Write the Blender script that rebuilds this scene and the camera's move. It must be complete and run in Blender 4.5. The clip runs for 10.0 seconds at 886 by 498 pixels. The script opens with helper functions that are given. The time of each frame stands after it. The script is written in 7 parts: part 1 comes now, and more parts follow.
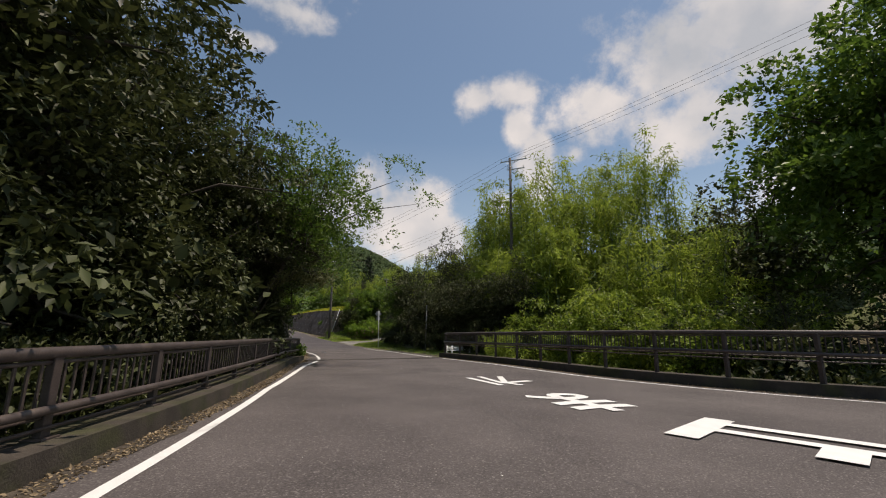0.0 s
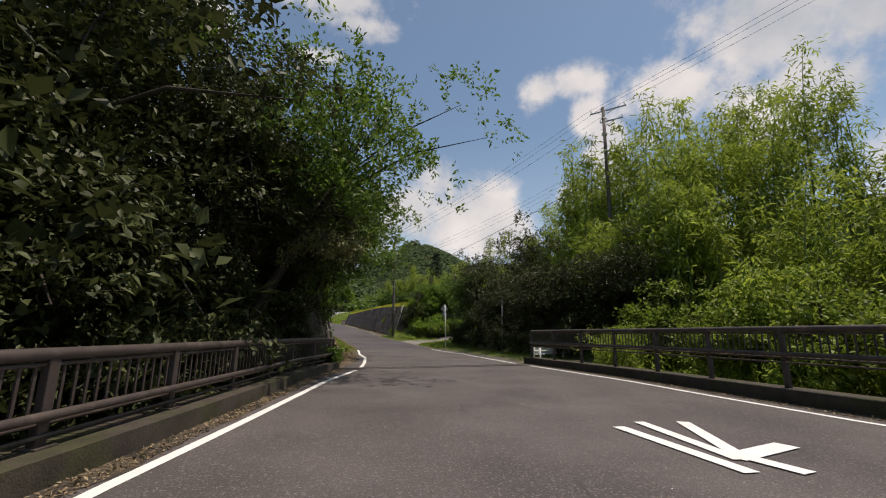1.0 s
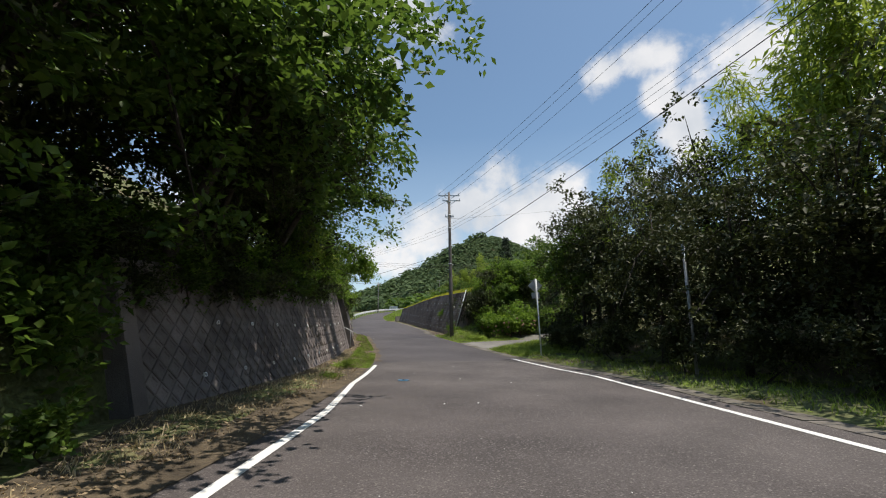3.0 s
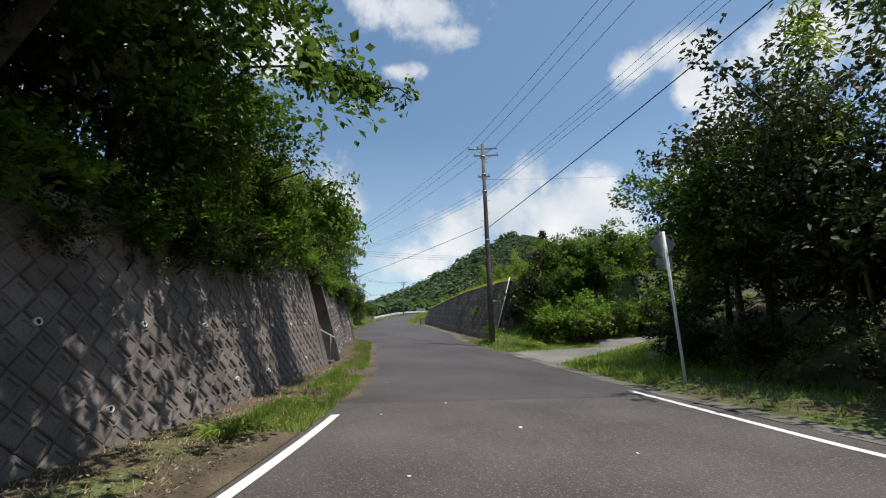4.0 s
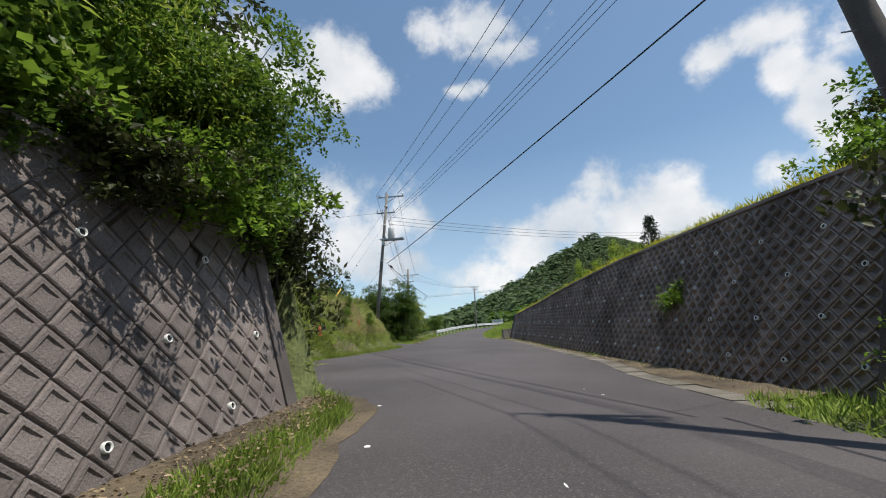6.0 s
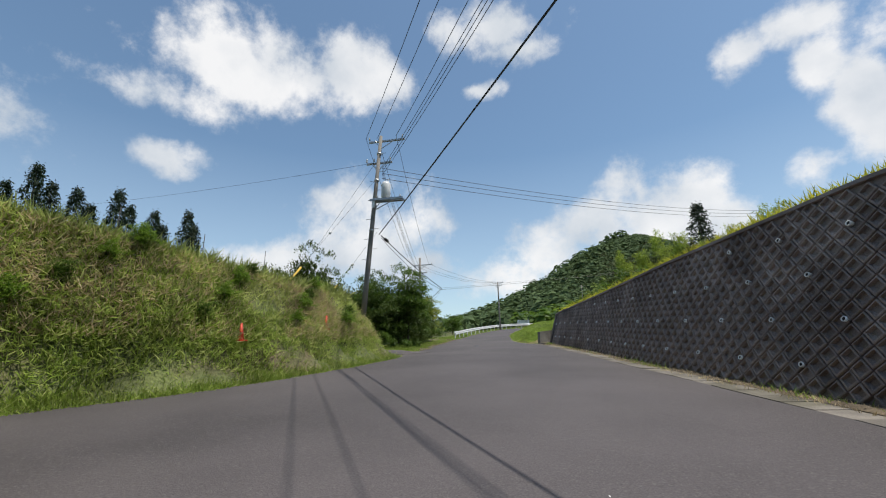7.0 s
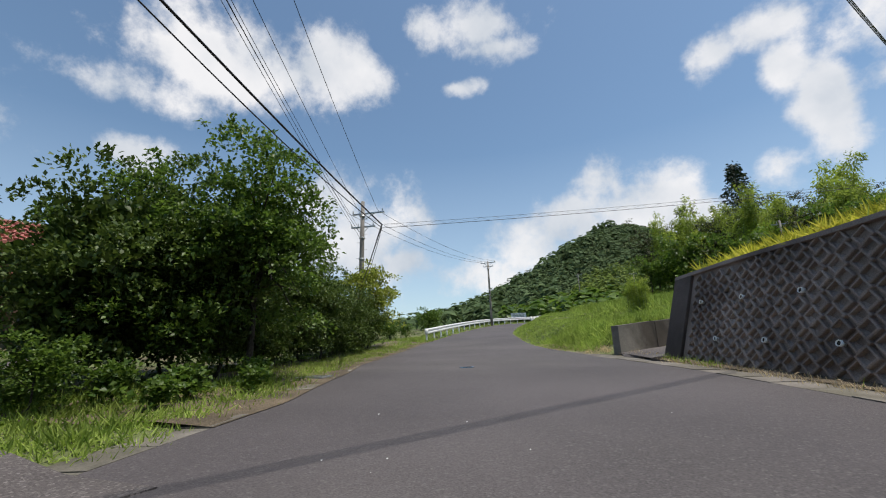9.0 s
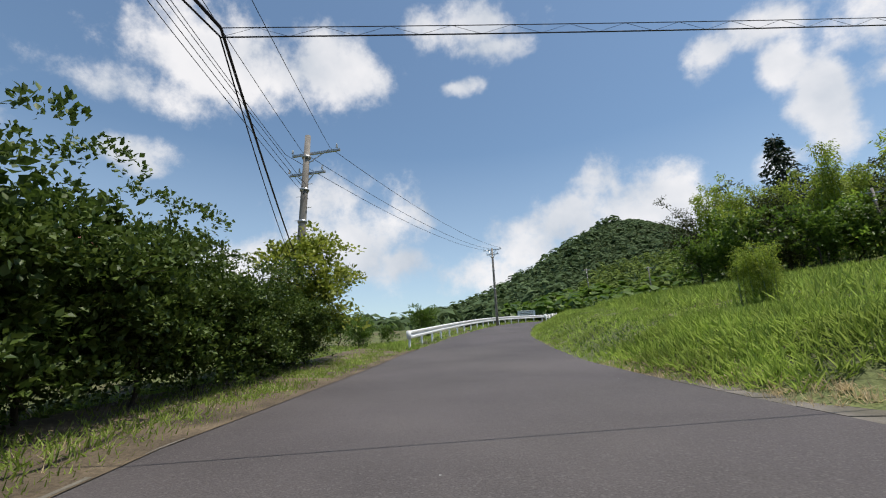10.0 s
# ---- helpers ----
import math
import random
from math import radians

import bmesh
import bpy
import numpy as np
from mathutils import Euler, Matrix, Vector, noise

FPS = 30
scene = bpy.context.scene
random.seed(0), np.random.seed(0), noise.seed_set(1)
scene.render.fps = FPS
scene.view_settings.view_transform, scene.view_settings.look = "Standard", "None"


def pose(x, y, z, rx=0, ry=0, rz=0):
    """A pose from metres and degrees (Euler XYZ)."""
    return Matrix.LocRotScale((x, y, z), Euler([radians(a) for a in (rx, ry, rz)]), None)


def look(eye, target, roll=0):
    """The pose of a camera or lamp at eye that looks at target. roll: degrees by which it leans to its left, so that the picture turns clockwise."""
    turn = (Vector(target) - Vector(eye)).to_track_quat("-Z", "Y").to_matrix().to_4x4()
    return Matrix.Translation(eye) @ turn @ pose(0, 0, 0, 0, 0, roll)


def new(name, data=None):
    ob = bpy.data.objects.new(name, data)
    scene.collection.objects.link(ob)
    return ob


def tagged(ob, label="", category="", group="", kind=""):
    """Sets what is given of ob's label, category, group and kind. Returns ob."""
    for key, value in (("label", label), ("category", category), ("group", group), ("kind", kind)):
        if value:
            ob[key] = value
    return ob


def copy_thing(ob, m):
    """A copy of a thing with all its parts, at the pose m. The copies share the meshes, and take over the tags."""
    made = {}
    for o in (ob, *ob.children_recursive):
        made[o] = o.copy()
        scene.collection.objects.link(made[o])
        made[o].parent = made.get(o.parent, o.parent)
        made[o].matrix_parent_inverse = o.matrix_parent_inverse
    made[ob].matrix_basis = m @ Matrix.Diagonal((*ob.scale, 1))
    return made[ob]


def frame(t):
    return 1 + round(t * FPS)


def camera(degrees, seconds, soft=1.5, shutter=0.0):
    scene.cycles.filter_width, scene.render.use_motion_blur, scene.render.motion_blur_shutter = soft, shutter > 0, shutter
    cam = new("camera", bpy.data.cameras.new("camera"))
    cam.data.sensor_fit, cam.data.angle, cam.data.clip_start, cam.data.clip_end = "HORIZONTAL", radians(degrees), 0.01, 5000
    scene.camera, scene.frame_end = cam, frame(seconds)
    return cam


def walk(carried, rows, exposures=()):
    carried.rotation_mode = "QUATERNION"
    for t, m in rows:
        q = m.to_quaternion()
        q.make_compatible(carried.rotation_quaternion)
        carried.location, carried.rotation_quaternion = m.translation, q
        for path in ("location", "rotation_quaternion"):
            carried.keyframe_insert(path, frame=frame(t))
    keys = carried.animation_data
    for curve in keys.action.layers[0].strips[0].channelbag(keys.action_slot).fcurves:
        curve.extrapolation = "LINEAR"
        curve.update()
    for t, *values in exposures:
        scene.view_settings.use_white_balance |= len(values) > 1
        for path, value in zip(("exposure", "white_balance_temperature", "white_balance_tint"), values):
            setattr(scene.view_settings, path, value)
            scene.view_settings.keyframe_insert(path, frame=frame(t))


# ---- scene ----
cam = camera(93.5, 10.0, soft=1.1)
PATH = [
    (0.0, -0.010, 0.004, 1.338, 101.80, -0.90, -0.08),
    (0.5, -0.254, 3.417, 1.329, 101.72, -0.90, 5.57),
    (1.0, -0.688, 6.984, 1.366, 101.39, -0.85, 9.42),
    (1.5, -1.415, 10.950, 1.341, 101.30, -0.75, 12.24),
    (2.0, -2.417, 15.277, 1.354, 101.27, -0.55, 14.62),
    (2.5, -3.427, 19.486, 1.351, 101.22, -0.35, 16.82),
    (3.0, -4.470, 23.594, 1.351, 100.99, 0.36, 18.99),
    (3.5, -6.116, 28.143, 1.332, 101.04, 1.02, 20.72),
    (4.0, -8.056, 33.167, 1.331, 101.55, 0.86, 23.22),
    (4.5, -10.152, 37.964, 1.331, 101.95, 1.04, 26.31),
    (5.0, -12.624, 42.559, 1.434, 102.85, 1.60, 28.50),
    (5.5, -14.815, 46.502, 1.503, 102.70, 1.19, 31.56),
    (6.0, -17.204, 49.966, 1.711, 103.85, 1.65, 33.14),
    (6.5, -19.423, 53.418, 1.917, 103.44, 1.68, 34.93),
    (7.0, -21.784, 57.153, 2.196, 103.99, 0.95, 35.77),
    (7.5, -24.173, 60.820, 2.405, 103.28, 0.39, 35.59),
    (8.0, -26.419, 64.291, 2.603, 103.70, 0.52, 34.68),
    (8.5, -28.687, 68.052, 2.818, 103.37, 0.79, 33.54),
    (9.0, -31.198, 72.177, 3.006, 103.61, 1.87, 33.24),
    (9.5, -33.505, 76.078, 3.185, 104.93, 2.89, 33.44),
    (10.0, -35.462, 79.396, 3.501, 103.54, 2.11, 33.15),
]
walk(cam, [(r[0], pose(*r[1:])) for r in PATH], [(0.0, -0.12, 7350, 17), (1.5, 0.04, 7200, 16), (2.5, 0.18, 6900, 13), (4.0, 0.14, 6500, 10), (5.5, 0.2, 6600, 10), (7.5, 0.16, 6600, 10), (10.0, 0.14, 6600, 12)])

# ---- world, sun ----
SUN_EL, SUN_AZ = 73.0, 67.0          # degrees; azimuth from +y towards +x
sun = new("sun", bpy.data.lights.new("sun", "SUN"))
sun.data.energy, sun.data.angle, sun.data.color = 4.2, radians(0.55), (1.0, 0.955, 0.88)
se, sa = radians(SUN_EL), radians(SUN_AZ)
sun.matrix_world = look((0, 0, 60), (-math.cos(se) * math.sin(sa), -math.cos(se) * math.cos(sa), 60 - math.sin(se)))

# banks of cloud: azimuth, elevation, half width, half height (degrees)
CLOUD_WEST = [(-60.6, 34.9, 15.0, 4.8), (-49.5, 36.7, 9.5, 4.5), (-71.7, 29.2, 6.1, 2.3), (-71.5, 22.4, 3.4, 1.8)]
CLOUD_LOW = [(-45.7, 15.7, 10.0, 7.0), (-48.5, 20.0, 6.0, 3.6), (-38.5, 12.1, 4.8, 2.3), (-58, 10, 9, 4)]
CLOUD_TOP = [(-27.4, 41.1, 9.5, 2.3), (-30.3, 34.7, 2.8, 0.8), (-23.1, 38.9, 7.2, 1.4), (-98, 24, 16, 5)]
CLOUD_NORTH = [(-10.4, 19.0, 3.6, 6.0), (-14.5, 16.0, 5.6, 5.0), (-20.5, 12.8, 6.0, 4.0), (-26.7, 9.7, 5.5, 3.0), (-2.4, 16.6, 3.8, 4.6), (-7.5, 15.0, 8.0, 6.0), (-3.0, 13.0, 7.0, 4.5), (0.8, 13.5, 4.0, 3.4)]
CLOUD_EAST = [(4.8, 31.3, 2.5, 1.9), (11.0, 27.8, 2.8, 3.0), (13.4, 22.9, 2.9, 5.4), (7.7, 18.0, 2.6, 2.3)]
CLOUD_BIG = [(30.8, 32.5, 7.7, 6.2), (21.4, 28.5, 7.0, 3.9), (10.4, 32.0, 4.5, 2.0), (39.4, 32.9, 8.5, 6.6), (33.8, 25.0, 7.9, 4.2), (46.5, 17.4, 8.0, 6.4), (18.2, 23.7, 2.2, 1.5), (75, 30, 22, 9)]


def make_world():
    w = bpy.data.worlds.new("sky")
    scene.world = w
    w.use_nodes = True
    nt = w.node_tree
    nt.nodes.clear()
    N, L = nt.nodes.new, nt.links.new

    def math_node(op, a, b=None, c=None, clamp=False):
        n = N("ShaderNodeMath")
        n.operation, n.use_clamp = op, clamp
        for k, v in enumerate((a, b, c)):
            if v is None:
                continue
            if isinstance(v, (int, float)):
                n.inputs[k].default_value = v
            else:
                L(v, n.inputs[k])
        return n.outputs[0]

    tc = N("ShaderNodeTexCoord")
    sep = N("ShaderNodeSeparateXYZ")
    L(tc.outputs["Generated"], sep.inputs[0])
    x, y, z = sep.outputs
    az = math_node("MULTIPLY", math_node("ARCTAN2", x, y), 180 / math.pi)
    el = math_node("MULTIPLY", math_node("ARCSINE", z), 180 / math.pi)
    best = None
    for a, e, ra, re in CLOUD_WEST + CLOUD_LOW + CLOUD_TOP + CLOUD_NORTH + CLOUD_EAST + CLOUD_BIG:
        u = math_node("MULTIPLY_ADD", az, 1 / ra, -a / ra)
        v = math_node("MULTIPLY_ADD", el, 1 / re, -e / re)
        q = math_node("ADD", math_node("MULTIPLY", u, u), math_node("MULTIPLY", v, v))
        g = math_node("MULTIPLY", math_node("SUBTRACT", 1.0, math_node("SQRT", q)), min(1.15, 0.3 + re / 4.0))
        best = g if best is None else math_node("SMOOTH_MAX", best, g, 0.25)
    noi = N("ShaderNodeTexNoise")
    noi.inputs["Scale"].default_value, noi.inputs["Detail"].default_value, noi.inputs["Roughness"].default_value = 7.5, 13.0, 0.64
    L(tc.outputs["Generated"], noi.inputs["Vector"])
    low = N("ShaderNodeTexNoise")
    low.inputs["Scale"].default_value, low.inputs["Detail"].default_value = 4.5, 6.0
    L(tc.outputs["Generated"], low.inputs["Vector"])
    best = math_node("MINIMUM", best, 0.62)
    dens = math_node("ADD", best, math_node("MULTIPLY_ADD", noi.outputs[0], 3.3, -1.6))
    ramp = N("ShaderNodeMapRange")
    ramp.interpolation_type = "SMOOTHSTEP"
    L(dens, ramp.inputs["Value"])
    ramp.inputs["From Min"].default_value, ramp.inputs["From Max"].default_value = -0.2, 0.72
    # thin haze low over the land
    haze = N("ShaderNodeMapRange")
    L(el, haze.inputs["Value"])
    haze.inputs["From Min"].default_value, haze.inputs["From Max"].default_value = 0.0, 26.0
    haze.inputs["To Min"].default_value, haze.inputs["To Max"].default_value = 0.45, 0.02
    skyt = N("ShaderNodeTexSky")
    skyt.sky_type, skyt.sun_disc = "NISHITA", False
    skyt.sun_elevation, skyt.sun_rotation = se, sa
    skyt.air_density, skyt.dust_density, skyt.ozone_density = 1.0, 0.6, 1.6
    sm = N("ShaderNodeMixRGB")
    sm.blend_type, sm.inputs[0].default_value = "MULTIPLY", 1.0
    L(skyt.outputs[0], sm.inputs[1])
    sm.inputs[2].default_value = (0.108, 0.122, 0.12, 1)
    hz = N("ShaderNodeMixRGB")
    L(haze.outputs[0], hz.inputs[0])
    L(sm.outputs[0], hz.inputs[1])
    hz.inputs[2].default_value = (0.62, 0.74, 0.86, 1)
    cc = N("ShaderNodeValToRGB")
    L(low.outputs[0], cc.inputs[0])
    cc.color_ramp.elements[0].position, cc.color_ramp.elements[0].color = 0.33, (0.5, 0.56, 0.63, 1)
    cc.color_ramp.elements[1].position, cc.color_ramp.elements[1].color = 0.6, (0.85, 0.855, 0.865, 1)
    mx = N("ShaderNodeMixRGB")
    L(math_node("MULTIPLY", ramp.outputs[0], 0.93), mx.inputs[0])
    L(hz.outputs[0], mx.inputs[1])
    L(cc.outputs[0], mx.inputs[2])
    bg = N("ShaderNodeBackground")
    L(mx.outputs[0], bg.inputs[0])
    out = N("ShaderNodeOutputWorld")
    L(bg.outputs[0], out.inputs[0])


make_world()


# ---- materials ----
def material(name, base=(0.5, 0.5, 0.5), rough=0.7, metal=0.0, var=0.25, scale=6.0, fine=60.0, bump=0.3, spec=0.4, second=None, second_at=(0.5, 0.65), dist=0.01, pieces=0.0, grain=0.8, chips=None):
    """A surface with colour variation at two scales, fine relief and, if given, stains of a second colour."""
    m = bpy.data.materials.new(name)
    m.use_nodes = True
    nt = m.node_tree
    N, L = nt.nodes.new, nt.links.new
    b = nt.nodes["Principled BSDF"]
    b.inputs["Roughness"].default_value, b.inputs["Metallic"].default_value = rough, metal
    b.inputs["Specular IOR Level"].default_value = spec
    tc = N("ShaderNodeTexCoord")
    big, small = N("ShaderNodeTexNoise"), N("ShaderNodeTexNoise")
    for n, sc, de in ((big, scale, 5.0), (small, fine, 4.0)):
        n.inputs["Scale"].default_value, n.inputs["Detail"].default_value = sc, de
        L(tc.outputs["Object"], n.inputs["Vector"])
    mulb = N("ShaderNodeMapRange")
    L(big.outputs[0], mulb.inputs[0])
    mulb.inputs[1].default_value, mulb.inputs[2].default_value = 0.3, 0.7
    mulb.inputs[3].default_value, mulb.inputs[4].default_value = 1 - var, 1 + var
    muls = N("ShaderNodeMapRange")
    L(small.outputs[0], muls.inputs[0])
    muls.inputs[1].default_value, muls.inputs[2].default_value = 0.3, 0.7
    muls.inputs[3].default_value, muls.inputs[4].default_value = 1 - var * grain, 1 + var * grain
    pr = N("ShaderNodeMath")
    pr.operation = "MULTIPLY"
    L(mulb.outputs[0], pr.inputs[0])
    L(muls.outputs[0], pr.inputs[1])
    val = pr.outputs[0]
    if pieces:
        oi = N("ShaderNodeObjectInfo")
        geo_n = N("ShaderNodeNewGeometry")
        ad = N("ShaderNodeMath")
        L(oi.outputs["Random"], ad.inputs[0])
        L(geo_n.outputs["Random Per Island"], ad.inputs[1])
        fr = N("ShaderNodeMath")
        fr.operation = "FRACT"
        L(ad.outputs[0], fr.inputs[0])
        mr = N("ShaderNodeMapRange")
        L(fr.outputs[0], mr.inputs[0])
        mr.inputs[3].default_value, mr.inputs[4].default_value = 1 - pieces, 1 + pieces
        p2 = N("ShaderNodeMath")
        p2.operation = "MULTIPLY"
        L(val, p2.inputs[0])
        L(mr.outputs[0], p2.inputs[1])
        val = p2.outputs[0]
    col = N("ShaderNodeMixRGB")
    col.inputs[1].default_value = (*base, 1)
    col.inputs[2].default_value = (*(second or base), 1)
    col.inputs[0].default_value = 0
    if second:
        st = N("ShaderNodeTexNoise")
        st.inputs["Scale"].default_value, st.inputs["Detail"].default_value = scale * 0.45, 7.0
        L(tc.outputs["Object"], st.inputs["Vector"])
        sr = N("ShaderNodeMapRange")
        L(st.outputs[0], sr.inputs[0])
        sr.inputs[1].default_value, sr.inputs[2].default_value = second_at
        L(sr.outputs[0], col.inputs[0])
    hsv = N("ShaderNodeHueSaturation")
    L(col.outputs[0], hsv.inputs["Color"])
    L(val, hsv.inputs["Value"])
    if chips:
        vo = N("ShaderNodeTexVoronoi")
        vo.inputs["Scale"].default_value = 62.0
        L(tc.outputs["Object"], vo.inputs["Vector"])
        lt = N("ShaderNodeMapRange")
        L(vo.outputs["Color"], lt.inputs[0])
        lt.inputs[1].default_value, lt.inputs[2].default_value = 0.7, 0.95
        cm = N("ShaderNodeMixRGB")
        L(lt.outputs[0], cm.inputs[0])
        L(hsv.outputs[0], cm.inputs[1])
        cm.inputs[2].default_value = (*chips, 1)
        L(cm.outputs[0], b.inputs["Base Color"])
    else:
        L(hsv.outputs[0], b.inputs["Base Color"])
    if bump:
        bp = N("ShaderNodeBump")
        bp.inputs["Strength"].default_value, bp.inputs["Distance"].default_value = bump, dist
        L(small.outputs[0], bp.inputs["Height"])
        L(bp.outputs[0], b.inputs["Normal"])
    return m


def leaf_material(name, dark, light, rough=0.42, glow=0.35, spec=0.5):
    """Leaves: each leaf its own tone, glossy above, light passing through."""
    m = bpy.data.materials.new(name)
    m.use_nodes = True
    nt = m.node_tree
    N, L = nt.nodes.new, nt.links.new
    b = nt.nodes["Principled BSDF"]
    b.inputs["Roughness"].default_value = rough
    b.inputs["Specular IOR Level"].default_value = spec
    g = N("ShaderNodeNewGeometry")
    r = N("ShaderNodeValToRGB")
    L(g.outputs["Random Per Island"], r.inputs[0])
    r.color_ramp.elements[0].color, r.color_ramp.elements[1].color = (*dark, 1), (*light, 1)
    tc = N("ShaderNodeTexCoord")
    n = N("ShaderNodeTexNoise")
    n.inputs["Scale"].default_value = 0.9
    L(tc.outputs["Object"], n.inputs["Vector"])
    mr = N("ShaderNodeMapRange")
    L(n.outputs[0], mr.inputs[0])
    mr.inputs[1].default_value, mr.inputs[2].default_value, mr.inputs[3].default_value, mr.inputs[4].default_value = 0.3, 0.7, 0.7, 1.3
    h = N("ShaderNodeHueSaturation")
    L(r.outputs[0], h.inputs["Color"])
    L(mr.outputs[0], h.inputs["Value"])
    L(h.outputs[0], b.inputs["Base Color"])
    t = N("ShaderNodeBsdfTranslucent")
    L(h.outputs[0], t.inputs[0])
    mx = N("ShaderNodeMixShader")
    mx.inputs[0].default_value = glow
    L(b.outputs[0], mx.inputs[1])
    L(t.outputs[0], mx.inputs[2])
    L(mx.outputs[0], nt.nodes["Material Output"].inputs[0])
    return m


M_ASPHALT_OLD = material("asphalt_worn", (0.078, 0.067, 0.064), 0.85, var=0.3, scale=0.5, fine=60, bump=0.8, dist=0.008, grain=1.3, chips=(0.2, 0.178, 0.168), second=(0.093, 0.081, 0.077), second_at=(0.45, 0.7))
M_ASPHALT = material("asphalt", (0.067, 0.058, 0.059), 0.82, var=0.26, scale=0.35, fine=65, bump=0.8, dist=0.007, grain=1.2, chips=(0.115, 0.104, 0.1), second=(0.079, 0.069, 0.066), second_at=(0.5, 0.7))
M_PAINT = material("road_paint", (0.78, 0.78, 0.75), 0.6, var=0.06, scale=3, fine=70, bump=0.2, second=(0.5, 0.5, 0.48), second_at=(0.6, 0.75))
M_CURB = material("mossy_concrete", (0.055, 0.045, 0.035), 0.92, var=0.3, scale=3.0, fine=45, bump=0.6, second=(0.045, 0.045, 0.02), second_at=(0.48, 0.62))
M_STEEL = material("brown_painted_steel", (0.062, 0.047, 0.042), 0.5, var=0.25, scale=5, fine=50, bump=0.15, second=(0.11, 0.085, 0.07), second_at=(0.55, 0.7))
M_BLOCK = material("retaining_block", (0.21, 0.178, 0.165), 0.95, var=0.28, scale=1.2, fine=60, bump=0.8, dist=0.012, second=(0.11, 0.094, 0.09), second_at=(0.42, 0.64), pieces=0.18)
M_BLOCK_DARK = material("dark_retaining_block", (0.33, 0.262, 0.222), 0.93, var=0.28, scale=1.2, fine=60, bump=0.7, dist=0.01, second=(0.2, 0.152, 0.126), second_at=(0.45, 0.65), pieces=0.18)
# retaining block with the shade under the trees put into its colour
M_BLOCK_SHADE = material("shaded_block", (0.058, 0.052, 0.045), 0.95, var=0.32, scale=1.4, fine=55, bump=0.8, dist=0.012, second=(0.04, 0.042, 0.026), second_at=(0.42, 0.6), pieces=0.15)
M_END = material("stained_wall_end", (0.13, 0.1, 0.085), 0.93, var=0.35, scale=1.6, fine=45, bump=0.6, second=(0.062, 0.048, 0.04), second_at=(0.4, 0.62))
M_STAINED = material("stained_concrete", (0.25, 0.23, 0.195), 0.93, var=0.28, scale=1.3, fine=45, bump=0.5, second=(0.075, 0.062, 0.05), second_at=(0.42, 0.6))
M_MORTAR = material("wall_concrete", (0.1, 0.09, 0.088), 0.95, var=0.25, scale=1.4, fine=50, bump=0.5, second=(0.055, 0.05, 0.048), second_at=(0.45, 0.65))
M_PIPE = material("white_plastic", (0.8, 0.8, 0.77), 0.5, var=0.1, scale=6, fine=40, bump=0.05)
M_BLACK = material("black_rubber", (0.015, 0.015, 0.016), 0.6, var=0.1, scale=6, fine=40, bump=0.05)
M_POLE = material("pole_concrete", (0.23, 0.21, 0.185), 0.85, var=0.2, scale=2, fine=60, bump=0.25, second=(0.13, 0.12, 0.105), second_at=(0.45, 0.65))
M_POLE_DARK = material("weathered_pole", (0.125, 0.106, 0.09), 0.85, var=0.25, scale=2, fine=60, bump=0.3)
M_GALV = material("galvanised_steel", (0.42, 0.43, 0.44), 0.45, 0.7, var=0.12, scale=8, fine=60, bump=0.05)
M_WHITE = material("white_enamel", (0.78, 0.79, 0.78), 0.4, var=0.06, scale=4, fine=40, bump=0.05)
M_PORCELAIN = material("porcelain", (0.7, 0.7, 0.68), 0.25, var=0.05, scale=9, fine=40, bump=0.0)
M_WIRE = material("cable", (0.02, 0.02, 0.022), 0.5, var=0.1, scale=8, fine=40, bump=0.0)
M_BARK = material("bark", (0.05, 0.04, 0.03), 0.95, var=0.35, scale=4, fine=30, bump=0.8, dist=0.02, second=(0.07, 0.062, 0.05), second_at=(0.5, 0.62))
M_CULM = material("bamboo_culm", (0.16, 0.22, 0.07), 0.5, var=0.25, scale=3, fine=30, bump=0.1)
M_SOIL = material("ground_cover", (0.1, 0.118, 0.04), 0.95, var=0.4, scale=0.9, fine=14, bump=0.9, dist=0.05, second=(0.11, 0.09, 0.05), second_at=(0.48, 0.62))
M_RED = material("faded_red_plastic", (0.62, 0.07, 0.035), 0.5, var=0.15, scale=9, fine=50, bump=0.05)
M_BLUE = material("blue_enamel", (0.03, 0.22, 0.42), 0.45, var=0.2, scale=9, fine=60, bump=0.2)
M_IRON = material("cast_iron", (0.06, 0.058, 0.056), 0.55, 0.6, var=0.2, scale=9, fine=60, bump=0.3)
M_TILE = material("red_roof_tile", (0.34, 0.115, 0.085), 0.6, var=0.2, scale=1.5, fine=20, bump=0.3, pieces=0.12)
M_HOUSE = material("brown_house_wall", (0.12, 0.065, 0.038), 0.75, var=0.15, scale=2, fine=30, bump=0.2)
M_GLASS = material("dark_window_glass", (0.03, 0.035, 0.04), 0.08, var=0.05, scale=2, fine=10, bump=0.0, spec=0.6)
M_WOOD = material("yellow_pole", (0.6, 0.42, 0.06), 0.55, var=0.1, scale=5, fine=30, bump=0.05)
M_BAND = material("joint_concrete", (0.115, 0.104, 0.096), 0.9, var=0.2, scale=2, fine=50, bump=0.3)
M_GUTTER = material("weathered_gutter_concrete", (0.17, 0.152, 0.13), 0.92, var=0.25, scale=2.2, fine=45, bump=0.5, second=(0.11, 0.1, 0.075), second_at=(0.42, 0.6), pieces=0.15)
M_EARTH = material("dry_earth", (0.115, 0.088, 0.056), 0.95, var=0.35, scale=1.6, fine=25, bump=0.9, dist=0.03, second=(0.075, 0.058, 0.038), second_at=(0.5, 0.62))
